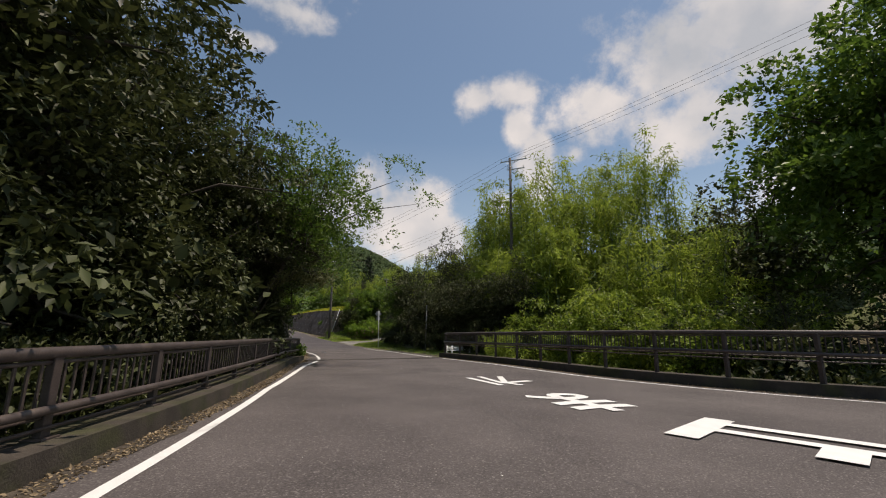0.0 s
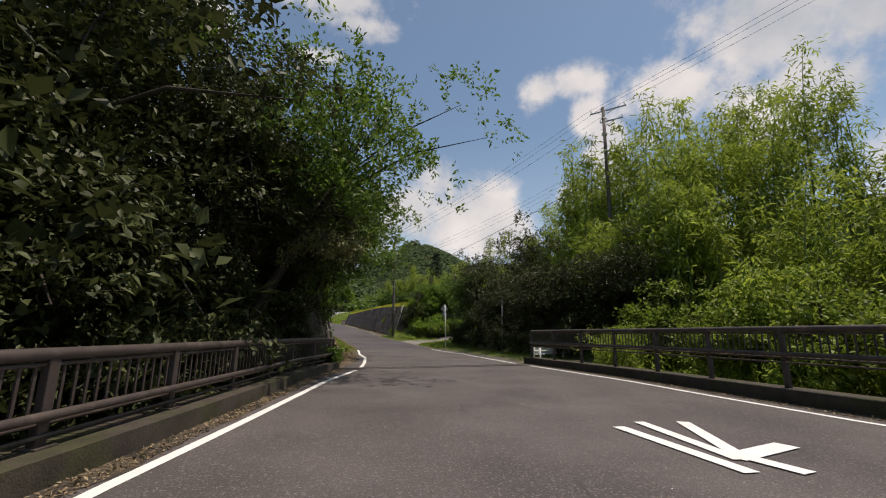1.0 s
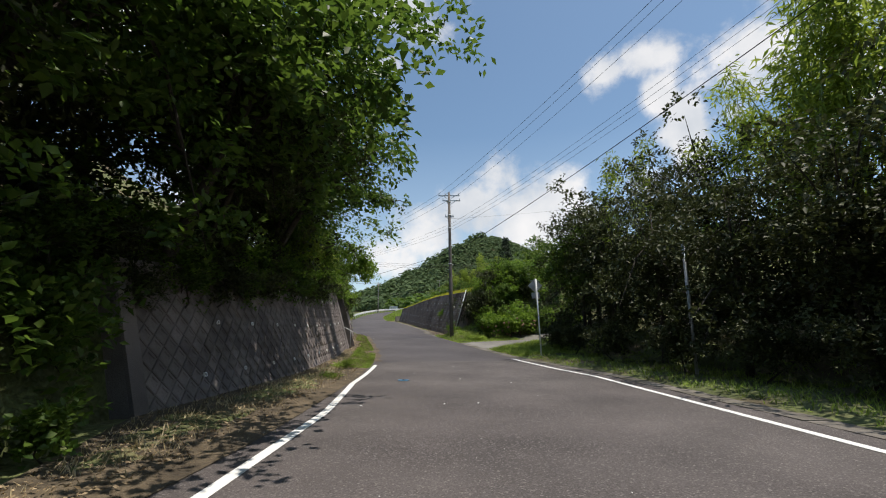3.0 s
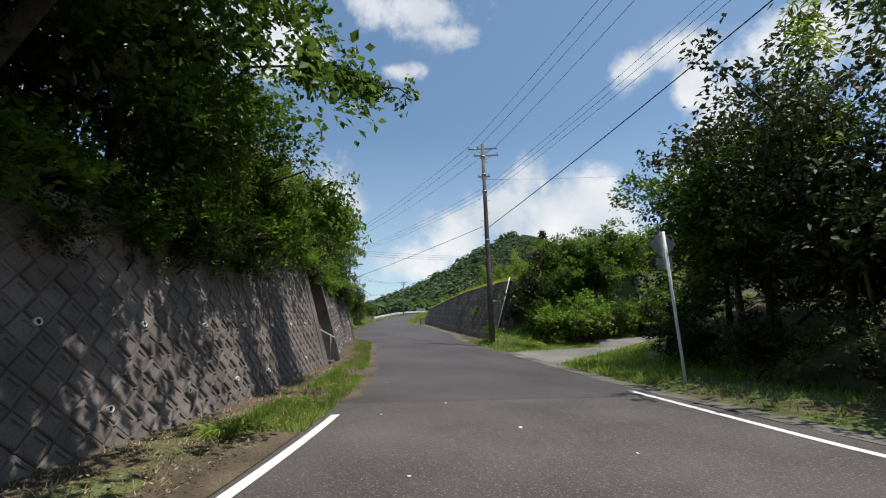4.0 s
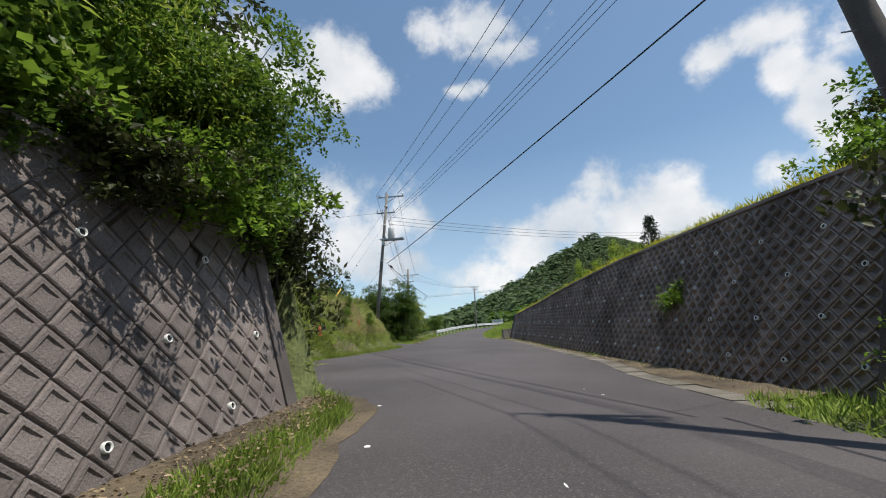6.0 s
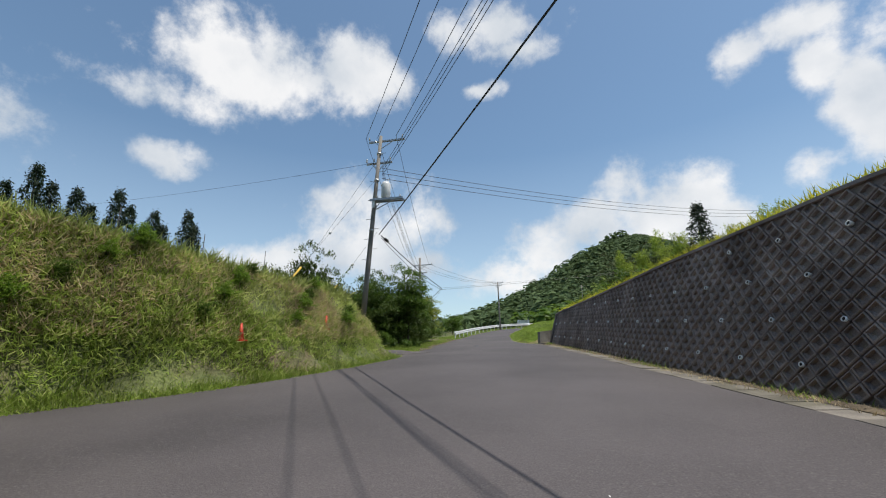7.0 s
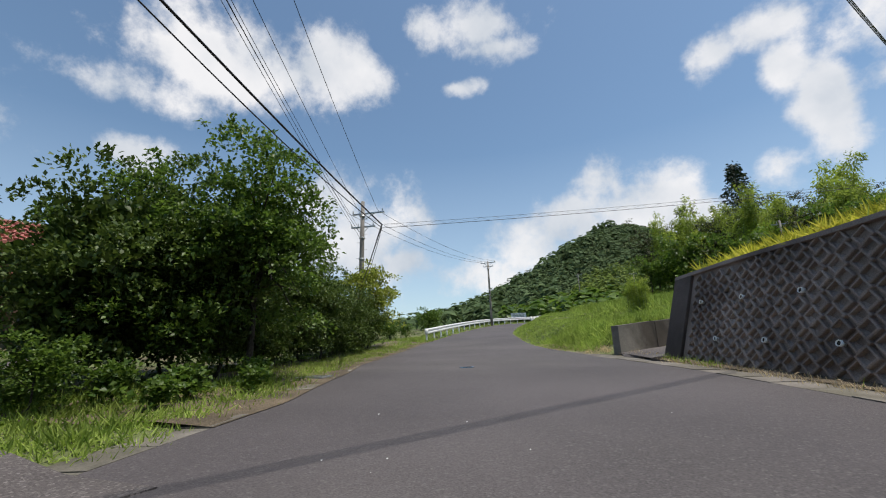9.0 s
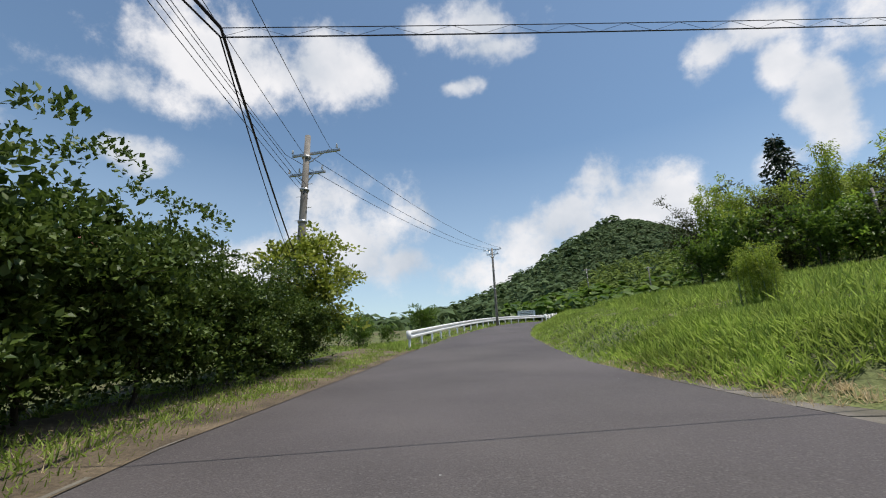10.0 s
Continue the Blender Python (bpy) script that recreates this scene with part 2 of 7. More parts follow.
M_DIRT = material("kerb_dirt", (0.05, 0.04, 0.03), 0.95, var=0.4, scale=3.0, fine=35, bump=0.9, dist=0.02, second=(0.09, 0.07, 0.048), second_at=(0.5, 0.62))
M_RUST = material("rusty_steel", (0.035, 0.03, 0.028), 0.7, 0.0, var=0.3, scale=5, fine=50, bump=0.3, second=(0.07, 0.045, 0.03), second_at=(0.5, 0.65))
M_DRIVE = material("drive_concrete", (0.2, 0.188, 0.168), 0.92, var=0.2, scale=0.8, fine=40, bump=0.4, second=(0.16, 0.15, 0.13), second_at=(0.42, 0.62))
M_DEADLEAF = leaf_material("dead_leaves", (0.14, 0.1, 0.055), (0.38, 0.29, 0.18), 0.8, 0.1, 0.2)

M_DRYFLOWER = material("dry_flower", (0.26, 0.16, 0.11), 0.9, var=0.4, scale=20, fine=90, bump=0.9, dist=0.02)

L_DARK = leaf_material("evergreen_leaf", (0.022, 0.03, 0.009), (0.095, 0.112, 0.038), 0.55, 0.22, 0.24)
L_MID = leaf_material("broad_leaf", (0.05, 0.105, 0.014), (0.14, 0.22, 0.032), 0.48, 0.48, 0.4)
L_HEDGE = leaf_material("hedge_leaf", (0.037, 0.07, 0.012), (0.11, 0.16, 0.03), 0.5, 0.3, 0.3)
L_BRIGHT = leaf_material("bright_leaf", (0.09, 0.18, 0.018), (0.24, 0.36, 0.045), 0.5, 0.52, 0.35)
L_LIME = leaf_material("lime_green_leaf", (0.1, 0.16, 0.018), (0.26, 0.34, 0.05), 0.5, 0.5, 0.35)
L_BAMBOO = leaf_material("bamboo_leaf", (0.15, 0.22, 0.025), (0.38, 0.46, 0.075), 0.55, 0.55, 0.3)
L_CEDAR = leaf_material("cedar_needles", (0.008, 0.02, 0.008), (0.025, 0.05, 0.016), 0.6, 0.1, 0.3)
L_GRASS = leaf_material("grass_blade", (0.17, 0.26, 0.035), (0.4, 0.5, 0.12), 0.6, 0.5, 0.2)
L_STRAW = leaf_material("straw", (0.42, 0.34, 0.19), (0.72, 0.6, 0.4), 0.7, 0.3, 0.2)
L_RICE = leaf_material("yellow_grass", (0.3, 0.33, 0.03), (0.55, 0.52, 0.08), 0.6, 0.4, 0.2)
L_YELLOW = leaf_material("yellowish_leaf", (0.12, 0.17, 0.02), (0.34, 0.37, 0.06), 0.5, 0.45, 0.35)
L_BANK = leaf_material("sunburnt_grass", (0.3, 0.37, 0.085), (0.58, 0.62, 0.25), 0.6, 0.55, 0.2)
L_PALE = leaf_material("pale_drooping_leaf", (0.09, 0.1, 0.03), (0.22, 0.225, 0.085), 0.45, 0.4, 0.4)
L_GROVE = leaf_material("grove_foliage", (0.11, 0.16, 0.035), (0.19, 0.25, 0.06), 0.8, 0.35, 0.2)
# far foliage; distance haze is mixed into the leaf tones as blue
L_HILL = leaf_material("hazed_hill_foliage", (0.075, 0.118, 0.05), (0.105, 0.15, 0.062), 0.85, 0.3, 0.2)

# ---- the line of the road: under the camera's way, and on beyond it ----
ROAD = [(0.00, 0.00, -0.001), (-0.26, 3.28, 0.019), (-0.68, 6.90, 0.044), (-1.40, 10.80, 0.029), (-2.45, 15.13, 0.043), (-3.53, 19.47, 0.001), (-4.66, 23.70, -0.003), (-6.50, 28.36, -0.050), (-8.42, 33.36, -0.114), (-10.23, 38.05, -0.138), (-12.44, 42.69, -0.067), (-14.77, 46.88, 0.076), (-17.11, 50.57, 0.393), (-19.29, 53.53, 0.632), (-21.60, 56.78, 0.821), (-24.18, 60.71, 1.024), (-26.25, 64.16, 1.277), (-28.74, 68.07, 1.524), (-31.32, 72.24, 1.702), (-33.45, 75.88, 1.950), (-35.64, 79.48, 2.227)]
BEFORE = [(2.6, -14.0, 0.0), (0.9, -6.0, 0.0)]
BEYOND = [(-37.6, 84.0, 2.2), (-40.2, 90.0, 2.6), (-43.6, 98.5, 3.4), (-47, 107.5, 4.3), (-50, 117, 5.2), (-51.5, 127, 5.9), (-49.5, 137, 6.5), (-44, 147, 7.0)]


def road_line():
    c = np.array(BEFORE + ROAD + BEYOND)
    out = []
    for i in range(len(c) - 1):
        a, b, d, e = c[max(i - 1, 0)], c[i], c[i + 1], c[min(i + 2, len(c) - 1)]
        for k in range(12):
            u = k / 12
            out.append(0.5 * (2 * b + (d - a) * u + (2 * a - 5 * b + 4 * d - e) * u * u + (3 * b - a - 3 * d + e) * u ** 3))
    line = np.array(out + [c[-1]])
    for _ in range(3):
        q = line.copy()
        for i in range(1, len(line) - 1):
            m = min(i, len(line) - 1 - i, 9)
            q[i] = line[i - m:i + m + 1].mean(0)
        line = q
    s = np.r_[0, np.cumsum(np.hypot(*np.diff(line[:, :2], axis=0).T))]
    s -= s[np.argmin(np.hypot(line[:, 0], line[:, 1]))]
    line[:, 2] += np.interp(s, [50, 60, 70, 80, 88], [0, 0.1, 0.17, 0.35, 0.4])
    return s, line


RS, RL = road_line()


def at(s, o, h=0.0):
    """The place s metres along the road, o to its right, h above it."""
    e = 0.3
    x, y, z = (np.interp(s, RS, RL[:, k]) for k in range(3))
    dx = np.interp(s + e, RS, RL[:, 0]) - np.interp(s - e, RS, RL[:, 0])
    dy = np.interp(s + e, RS, RL[:, 1]) - np.interp(s - e, RS, RL[:, 1])
    n = np.hypot(dx, dy)
    return Vector((float(x + o * dy / n), float(y - o * dx / n), float(z + h)))


def heading(s):
    """Turn about z, in degrees, of a thing whose y runs along the road at s."""
    d = at(s + 0.5, 0) - at(s - 0.5, 0)
    return math.degrees(math.atan2(-d.x, d.y))


def along(x, y):
    """s, o and the road's height for arrays of places."""
    x, y = np.asarray(x, float).ravel(), np.asarray(y, float).ravel()
    p, d = RL[:-1:3, :2], None
    q = RL[::3, :2]
    if (len(RL) - 1) % 3:
        q = np.vstack([q, RL[-1:, :2]])
    idx = np.minimum(np.arange(0, len(q)) * 3, len(RL) - 1)
    a, d = q[:-1], np.diff(q, axis=0)
    l2 = (d ** 2).sum(1)
    S, O, Z = np.empty(len(x)), np.empty(len(x)), np.empty(len(x))
    for i in range(0, len(x), 4000):
        X = np.c_[x[i:i + 4000], y[i:i + 4000]]
        r = X[:, None, :] - a[None]
        u = np.clip((r * d).sum(2) / l2, 0, 1)
        w = r - u[..., None] * d
        j = np.argmin((w ** 2).sum(2), axis=1)
        k = np.arange(len(X))
        uu = u[k, j]
        S[i:i + 4000] = RS[idx[j]] * (1 - uu) + RS[idx[j + 1]] * uu
        Z[i:i + 4000] = RL[idx[j], 2] * (1 - uu) + RL[idx[j + 1], 2] * uu
        ww = w[k, j]
        dist = np.hypot(ww[:, 0], ww[:, 1])
        O[i:i + 4000] = dist * np.sign(ww[:, 0] * d[j, 1] - ww[:, 1] * d[j, 0])
    return S, O, Z


def table(*pairs):
    xs, ys = zip(*pairs)
    return lambda s: np.interp(s, xs, ys)


LEFT_EDGE = table((-20, -3.2), (20, -3.15), (23.5, -2.7), (26, -2.4), (30, -2.1), (43, -2.0), (49, -1.95), (54, -1.9), (60, -1.6), (61.5, -1.9), (63, -4), (64.5, -7.5), (67.5, -8.3), (71, -5.6), (73, -4.65), (75, -3.9), (78.5, -3.05), (83, -2.6), (85.3, -2.3), (89, -2.7), (92, -3.4), (96, -3.8), (103, -4.2), (112, -4.1), (124, -3.6), (165, -3.6))
RIGHT_LINE = table((-20, 26), (3, 17.5), (5.5, 14), (8, 10.9), (9, 9.8), (10.6, 8.55), (12.5, 7.6), (14, 7.2), (15.5, 6.95), (17.3, 6.7), (19.4, 6.5), (21.5, 6.15), (25, 5.6), (27.3, 5.4), (30, 5.4), (37.5, 5.5), (40, 5.1), (44.3, 4.75))
RIGHT_EDGE = table((-20, 27), (3, 18.4), (5.5, 14.9), (8, 11.75), (9, 10.6), (10.6, 9.3), (12.5, 8.35), (14, 7.95), (15.5, 7.7), (17.3, 7.45), (19.4, 7.2), (21.5, 6.85), (25, 6.25), (27.3, 6.0), (30, 6.0), (37.5, 6.0), (44.5, 5.0), (50, 4.7), (58, 4.3), (63.5, 4.3), (67.5, 4.9), (72, 4.75), (75, 4.6), (80, 4.48), (85, 4.2), (88, 4.02), (90, 3.8), (93, 3.35), (95.6, 2.8), (99.8, 1.85), (104, 1.3), (111, 0.5), (125, 0.4), (165, 0.6))
LEFT_LINE = table((-20, -2.1), (3.9, -2.45), (7.3, -2.6), (11, -2.7), (16, -2.58), (19.2, -2.48), (20.9, -2.28), (23.5, -1.9), (27, -1.78), (32, -1.65), (36.4, -1.9), (42.8, -1.72))
LEFT_FOOT = table((23, -3.3), (27.6, -3.2), (31, -4.3), (37.9, -3.9), (43, -3.75), (49, -3.5), (50.4, -3.25), (51.4, -2.9), (56, -3.0), (60.4, -2.4))
LEFT_TOP = table((22.5, 2.4), (27.6, 2.0), (31, 2.6), (38, 3.2), (46, 3.6), (50.5, 3.9), (51.4, 3.3), (60.4, 2.9))
RIGHT_FOOT = table((57.5, 6.0), (68, 5.78), (71, 5.54), (75, 5.32), (80, 5.22), (85, 4.96), (91, 4.66))
RIGHT_TOP = table((57.5, 3.8), (60, 3.75), (66, 3.6), (69, 3.5), (71, 3.3), (75, 2.95), (79, 2.6), (82, 2.35), (86, 2.05), (91, 1.9))
BATTER = 0.28


def smooth(a, b, x):
    t = np.clip((x - a) / (b - a), 0, 1)
    return t * t * (3 - 2 * t)


def relief(s, o):
    """Height of the ground above the road's line, for arrays."""
    le, re = LEFT_EDGE(s), RIGHT_EDGE(s)
    h = np.full(len(s), -0.05)
    dl, dr = le - o, o - re                      # metres outside the asphalt
    # left: stream under the bridge, retaining walls, bank, gardens
    left = np.zeros(len(s))
    drop = -4.5 * smooth(0.7, 2.2, dl)
    top = LEFT_TOP(s)
    behind = LEFT_FOOT(s) - o - BATTER * top - 0.25
    wall = np.where(behind > 0, top - 0.25 + 0.55 * np.clip(behind, 0, 14), np.minimum(0.12, 0.1 * np.clip(dl, 0, 2)))
    bank_top = np.interp(s, [62, 66, 69, 71, 73, 75, 78.9, 79.7], [4.2, 3.9, 3.6, 3.2, 2.85, 2.6, 2.4, 0.1])
    bank = 0.06 + bank_top * (0.1 * np.clip(dl / 0.7, 0, 1) + 0.9 * np.clip((dl - 0.5) / 1.45, 0, 1) ** 0.85) + 0.08 * np.clip(dl - 3, 0, 6)
    garden = 0.06 + 0.35 * smooth(1, 12, dl) + 1.6 * smooth(12, 24, dl) - 1.0 * smooth(100, 125, s) * smooth(0.8, 4, dl)
    left = np.where(s < 22.5, drop, np.where(s < 61.2, wall, np.where(s < 79.7, bank, garden)))
    # right
    rdrop = -3.5 * smooth(1.0, 3.5, dr)
    verge = 0.02 + 0.1 * smooth(0.2, 1.5, dr) + 0.45 * np.clip(dr - 4.0, 0, 16)
    drive = -0.02 + 0.03 * np.clip(dr, 0, 30)
    q = s - 0.54 * (o - 5.2)                     # the drive leaves the road aslant
    gbank = 0.03 + (0.02 + 0.55 * smooth(0.3, 1.5, dr) + 0.4 * np.clip(dr - 2.0, 0, 6)) * smooth(54, 57.5, q)
    rtop = RIGHT_TOP(s)
    rb = o - RIGHT_FOOT(s) - BATTER * rtop - 0.3
    rwall = np.where(rb > 0, rtop + 0.02 + 0.22 * np.clip(rb, 0, 2.5) + 0.03 * np.clip(rb - 2.5, 0, 20), -0.02)
    climb = smooth(56.2, 60.8, s)
    rwall = np.where(rb > 0, gbank * (1 - climb) + rwall * climb, rwall)
    gbank = np.where(rb > 0, gbank * (1 - climb) + rwall * climb, gbank)
    side_road = -0.02 + 0.05 * np.clip(dr, 0, 30)
    meadow = 0.05 + 0.9 * smooth(0.25, 2.8, dr) + 0.15 * smooth(3, 6, dr) + 0.11 * np.clip(dr - 4, 0, 20) + 0.35 * np.clip(dr - 20, 0, 40)
    rise = smooth(0, 0.8, (s - 93.0) - (o - 3.75) * 0.81)
    right = np.where(s < 25.5, rdrop, np.where(q < 49.9, verge * smooth(0, 3.5, 49.9 - q) + drive * (1 - smooth(0, 3.5, 49.9 - q)), np.where(q < 54, drive, np.where(s < 58.6, gbank, np.where(s < 91.0, rwall, side_road * (1 - rise) + meadow * rise)))))
    h = np.where(dl > 0, left, np.where(dr > 0, right, h))
    h = np.where(h > -0.05, -0.05 + (h + 0.05) * smooth(0.0, 0.8, np.maximum(dl, dr)), h)
    return h


def terrain(x, y):
    x, y = np.asarray(x, float).ravel(), np.asarray(y, float).ravel()
    s, o, z = along(x, y)
    near = z + relief(s, o)
    dist = np.abs(o)
    # the far country: a plain, a wooded hill ahead, a lower shoulder before it
    far = 3.0 + 0 * x
    far = far + 62 * np.exp(-(((x + 72) / 75) ** 2 + ((y - 325) / 85) ** 2) ** 0.8)
    far = far + 26 * np.exp(-((x - 35) / 70) ** 2 - ((y - 225) / 65) ** 2)
    far = far + 27 * np.exp(-((x - 95) / 60) ** 2 - ((y - 130) / 90) ** 2)
    far = far + 75 * np.exp(-((x - 30) / 120) ** 2 - ((y - 560) / 130) ** 2) + 30 * np.exp(-((x + 190) / 90) ** 2 - ((y - 420) / 90) ** 2)
    far = far + 14 * np.exp(-((x + 60) / 30) ** 2 - ((y - 20) / 45) ** 2)
    w = smooth(16, 40, dist)
    end = np.hypot(x - RL[-1, 0], y - RL[-1, 1])
    w = np.maximum(w, np.where(s > RS[-1] - 0.5, smooth(2, 40, end), 0))
    return near * (1 - w) + far * w


# ---- building helpers ----
def mesh_object(name, verts, faces, mat, parent=None, label="", smooth_faces=False):
    me = bpy.data.meshes.new(name)
    me.from_pydata([tuple(v) for v in verts], [], faces)
    me.materials.append(mat)
    if smooth_faces:
        me.polygons.foreach_set("use_smooth", [True] * len(me.polygons))
    me.update()
    ob = new(name, me)
    if parent:
        ob.parent = parent
    if label:
        tagged(ob, label)
    return ob


def part(name, bm, mat, parent=None, label="", smooth_faces=False):
    me = bpy.data.meshes.new(name)
    bmesh.ops.recalc_face_normals(bm, faces=bm.faces)
    bm.to_mesh(me)
    bm.free()
    me.materials.append(mat)
    if smooth_faces:
        me.polygons.foreach_set("use_smooth", [True] * len(me.polygons))
    ob = new(name, me)
    if parent:
        ob.parent = parent
    if label:
        tagged(ob, label)
    return ob


def thing(name, m, label, category, group="", kind=""):
    ob = new(name)
    ob.empty_display_size = 0.2
    ob.matrix_world = m
    return tagged(ob, label, category, group, kind)


def box(bm, c, size, m=None, bevel=0.0):
    r = bmesh.ops.create_cube(bm, size=1.0, matrix=(m or Matrix()) @ Matrix.Translation(c) @ Matrix.Diagonal((*size, 1)))
    if bevel:
        es = list({e for v in r["verts"] for e in v.link_edges})
        bmesh.ops.bevel(bm, geom=es, offset=bevel, segments=2, affect="EDGES", profile=0.6)
    return bm


def tube(bm, pts, radii, n=8, cap=True):
    """A tapered tube through points."""
    pts = [Vector(p) for p in pts]
    if isinstance(radii, (int, float)):
        radii = [radii] * len(pts)
    rings = []
    up = Vector((0.13, 0.31, 0.94))
    for i, p in enumerate(pts):
        d = (pts[min(i + 1, len(pts) - 1)] - pts[max(i - 1, 0)]).normalized()
        if abs(d.dot(up)) > 0.97:
            a = d.cross(Vector((1, 0.2, 0))).normalized()
        else:
            a = d.cross(up).normalized()
        b = d.cross(a)
        rings.append([bm.verts.new(p + (a * math.cos(t) + b * math.sin(t)) * radii[i]) for t in (2 * math.pi * k / n for k in range(n))])
    for r, q in zip(rings, rings[1:]):
        for k in range(n):
            bm.faces.new((r[k], r[(k + 1) % n], q[(k + 1) % n], q[k]))
    if cap:
        bm.faces.new(rings[0][::-1])
        bm.faces.new(rings[-1])
    return bm


def strip(name, ss, left, right, h, mat, parent=None, cross=1, kind="", label="", category="", drop=0.0):
    """A sheet along the road between two offsets, with its outer edges turned down by drop."""
    verts, faces = [], []
    cols = cross + 1 + (2 if drop else 0)
    for s in ss:
        l, r, z = (f(s) if callable(f) else f for f in (left, right, h))
        if drop:
            verts.append(at(s, l, z - drop))
        for k in range(cross + 1):
            verts.append(at(s, l + (r - l) * k / cross, z))
        if drop:
            verts.append(at(s, r, z - drop))
    for i in range(len(ss) - 1):
        for k in range(cols - 1):
            a = i * cols + k
            faces.append((a, a + 1, a + cols + 1, a + cols))
    ob = mesh_object(name, verts, faces, mat, parent)
    return tagged(ob, label, category, "", kind)


# ---- ground and road ----
def make_ground():
    def spaced(a, b, step, out_a, out_b):
        core = list(np.arange(a, b + step / 2, step))
        d, lo = step, [core[0]]
        while lo[0] > out_a:
            d *= 1.22
            lo.insert(0, lo[0] - d)
        d = step
        while core[-1] < out_b:
            d *= 1.22
            core.append(core[-1] + d)
        return np.array(lo[:-1] + core)
    xs, ys = spaced(-78, 30, 0.5, -1800, 1800), spaced(-16, 130, 0.5, -1500, 2600)
    X, Y = np.meshgrid(xs, ys)
    Z = terrain(X, Y)
    rng = np.random.default_rng(4)
    s, o, _ = along(X, Y)
    off = np.maximum(LEFT_EDGE(s) - o, o - RIGHT_EDGE(s))
    Z = Z + np.where((off > 2.6) & ((s < 79) | (s > 94)) & ((s < 46) | (s > 66) | (o < 0)), rng.normal(0, 0.06, len(Z)), 0)
    nx = len(xs)
    verts = np.c_[X.ravel(), Y.ravel(), Z]
    i = np.arange(len(ys) - 1)[:, None] * nx + np.arange(nx - 1)[None]
    i = i.ravel()
    faces = np.c_[i, i + 1, i + nx + 1, i + nx]
    me = bpy.data.meshes.new("ground")
    me.from_pydata(verts.tolist(), [], faces.tolist())
    me.materials.append(M_SOIL)
    me.polygons.foreach_set("use_smooth", [True] * len(me.polygons))
    return tagged(new("ground", me), "grassy earth of valley, banks and hillside", "ground", "", "structure")


make_ground()
strip("road_bridge", np.arange(-14, 44.3, 0.6), LEFT_EDGE, RIGHT_EDGE, lambda s: 0.0, M_ASPHALT_OLD, None, 16, "structure", "worn grey asphalt road over the bridge", "road", 0.12)
strip("road", np.arange(43.6, 158.6, 0.6), LEFT_EDGE, RIGHT_EDGE, lambda s: 0.004, M_ASPHALT, None, 14, "structure", "newer dark asphalt country road", "road", 0.12)
strip("edge_line", np.arange(-14, 23.3, 0.5), lambda s: LEFT_LINE(s) - 0.075, lambda s: LEFT_LINE(s) + 0.075, 0.008, M_PAINT, None, 1, "structure", "solid white painted edge line", "road marking")
strip("edge_line", np.arange(24.4, 42.9, 0.5), lambda s: LEFT_LINE(s) - 0.075, lambda s: LEFT_LINE(s) + 0.075, 0.008, M_PAINT, None, 1, "structure", "solid white painted edge line", "road marking")
strip("edge_line", np.arange(-4, 26.0, 0.5), lambda s: RIGHT_LINE(s) - 0.075, lambda s: RIGHT_LINE(s) + 0.075, 0.008, M_PAINT, None, 1, "structure", "solid white painted edge line", "road marking")
strip("edge_line", np.arange(26.8, 44.4, 0.5), lambda s: RIGHT_LINE(s) - 0.075, lambda s: RIGHT_LINE(s) + 0.075, 0.008, M_PAINT, None, 1, "structure", "solid white painted edge line", "road marking")


# ---- plants ----
def leaves(rng, pos, out, length, width, droop=0.4, spread=0.6, fold=0.25):
    """Folded leaves, two faces each, at pos, pointing out: vertices and faces."""
    n = len(pos)
    ax = out + rng.normal(0, spread, (n, 3)) + np.array([0, 0, -droop])
    ax /= np.linalg.norm(ax, axis=1)[:, None] + 1e-9
    nr = rng.normal(0, 0.55, (n, 3)) + np.array([0, 0, 1.0]) + 0.5 * out
    sd = np.cross(ax, nr)
    sd /= np.linalg.norm(sd, axis=1)[:, None] + 1e-9
    up = np.cross(sd, ax)
    ln = (length * rng.uniform(0.65, 1.35, n))[:, None]
    wd = (width * rng.uniform(0.7, 1.3, n))[:, None]
    mid = pos + ax * ln * 0.45
    v = np.empty((n, 4, 3))
    v[:, 0], v[:, 2] = pos, pos + ax * ln - up * ln * 0.12
    v[:, 1], v[:, 3] = mid + sd * wd + up * wd * fold, mid - sd * wd + up * wd * fold
    return v.reshape(-1, 3)


def leaf_mesh(name, v, mat, parent=None, label="", kind=""):
    n = len(v) // 4
    i = np.arange(n)[:, None] * 4
    f = np.concatenate([i + np.array([[0, 1, 2]]), i + np.array([[0, 2, 3]])], 0)
    me = bpy.data.meshes.new(name)
    me.vertices.add(len(v))
    me.vertices.foreach_set("co", v.astype(np.float32).ravel())
    me.loops.add(len(f) * 3)
    me.loops.foreach_set("vertex_index", f.astype(np.int32).ravel())
    me.polygons.add(len(f))
    me.polygons.foreach_set("loop_start", (np.arange(len(f)) * 3).astype(np.int32))
    me.update()
    me.validate()
    me.materials.append(mat)
    ob = new(name, me)
    if parent:
        ob.parent = parent
    return tagged(ob, label, "", "", kind)


def unit(rng, n):
    d = rng.normal(0, 1, (n, 3))
    return d / np.linalg.norm(d, axis=1)[:, None]


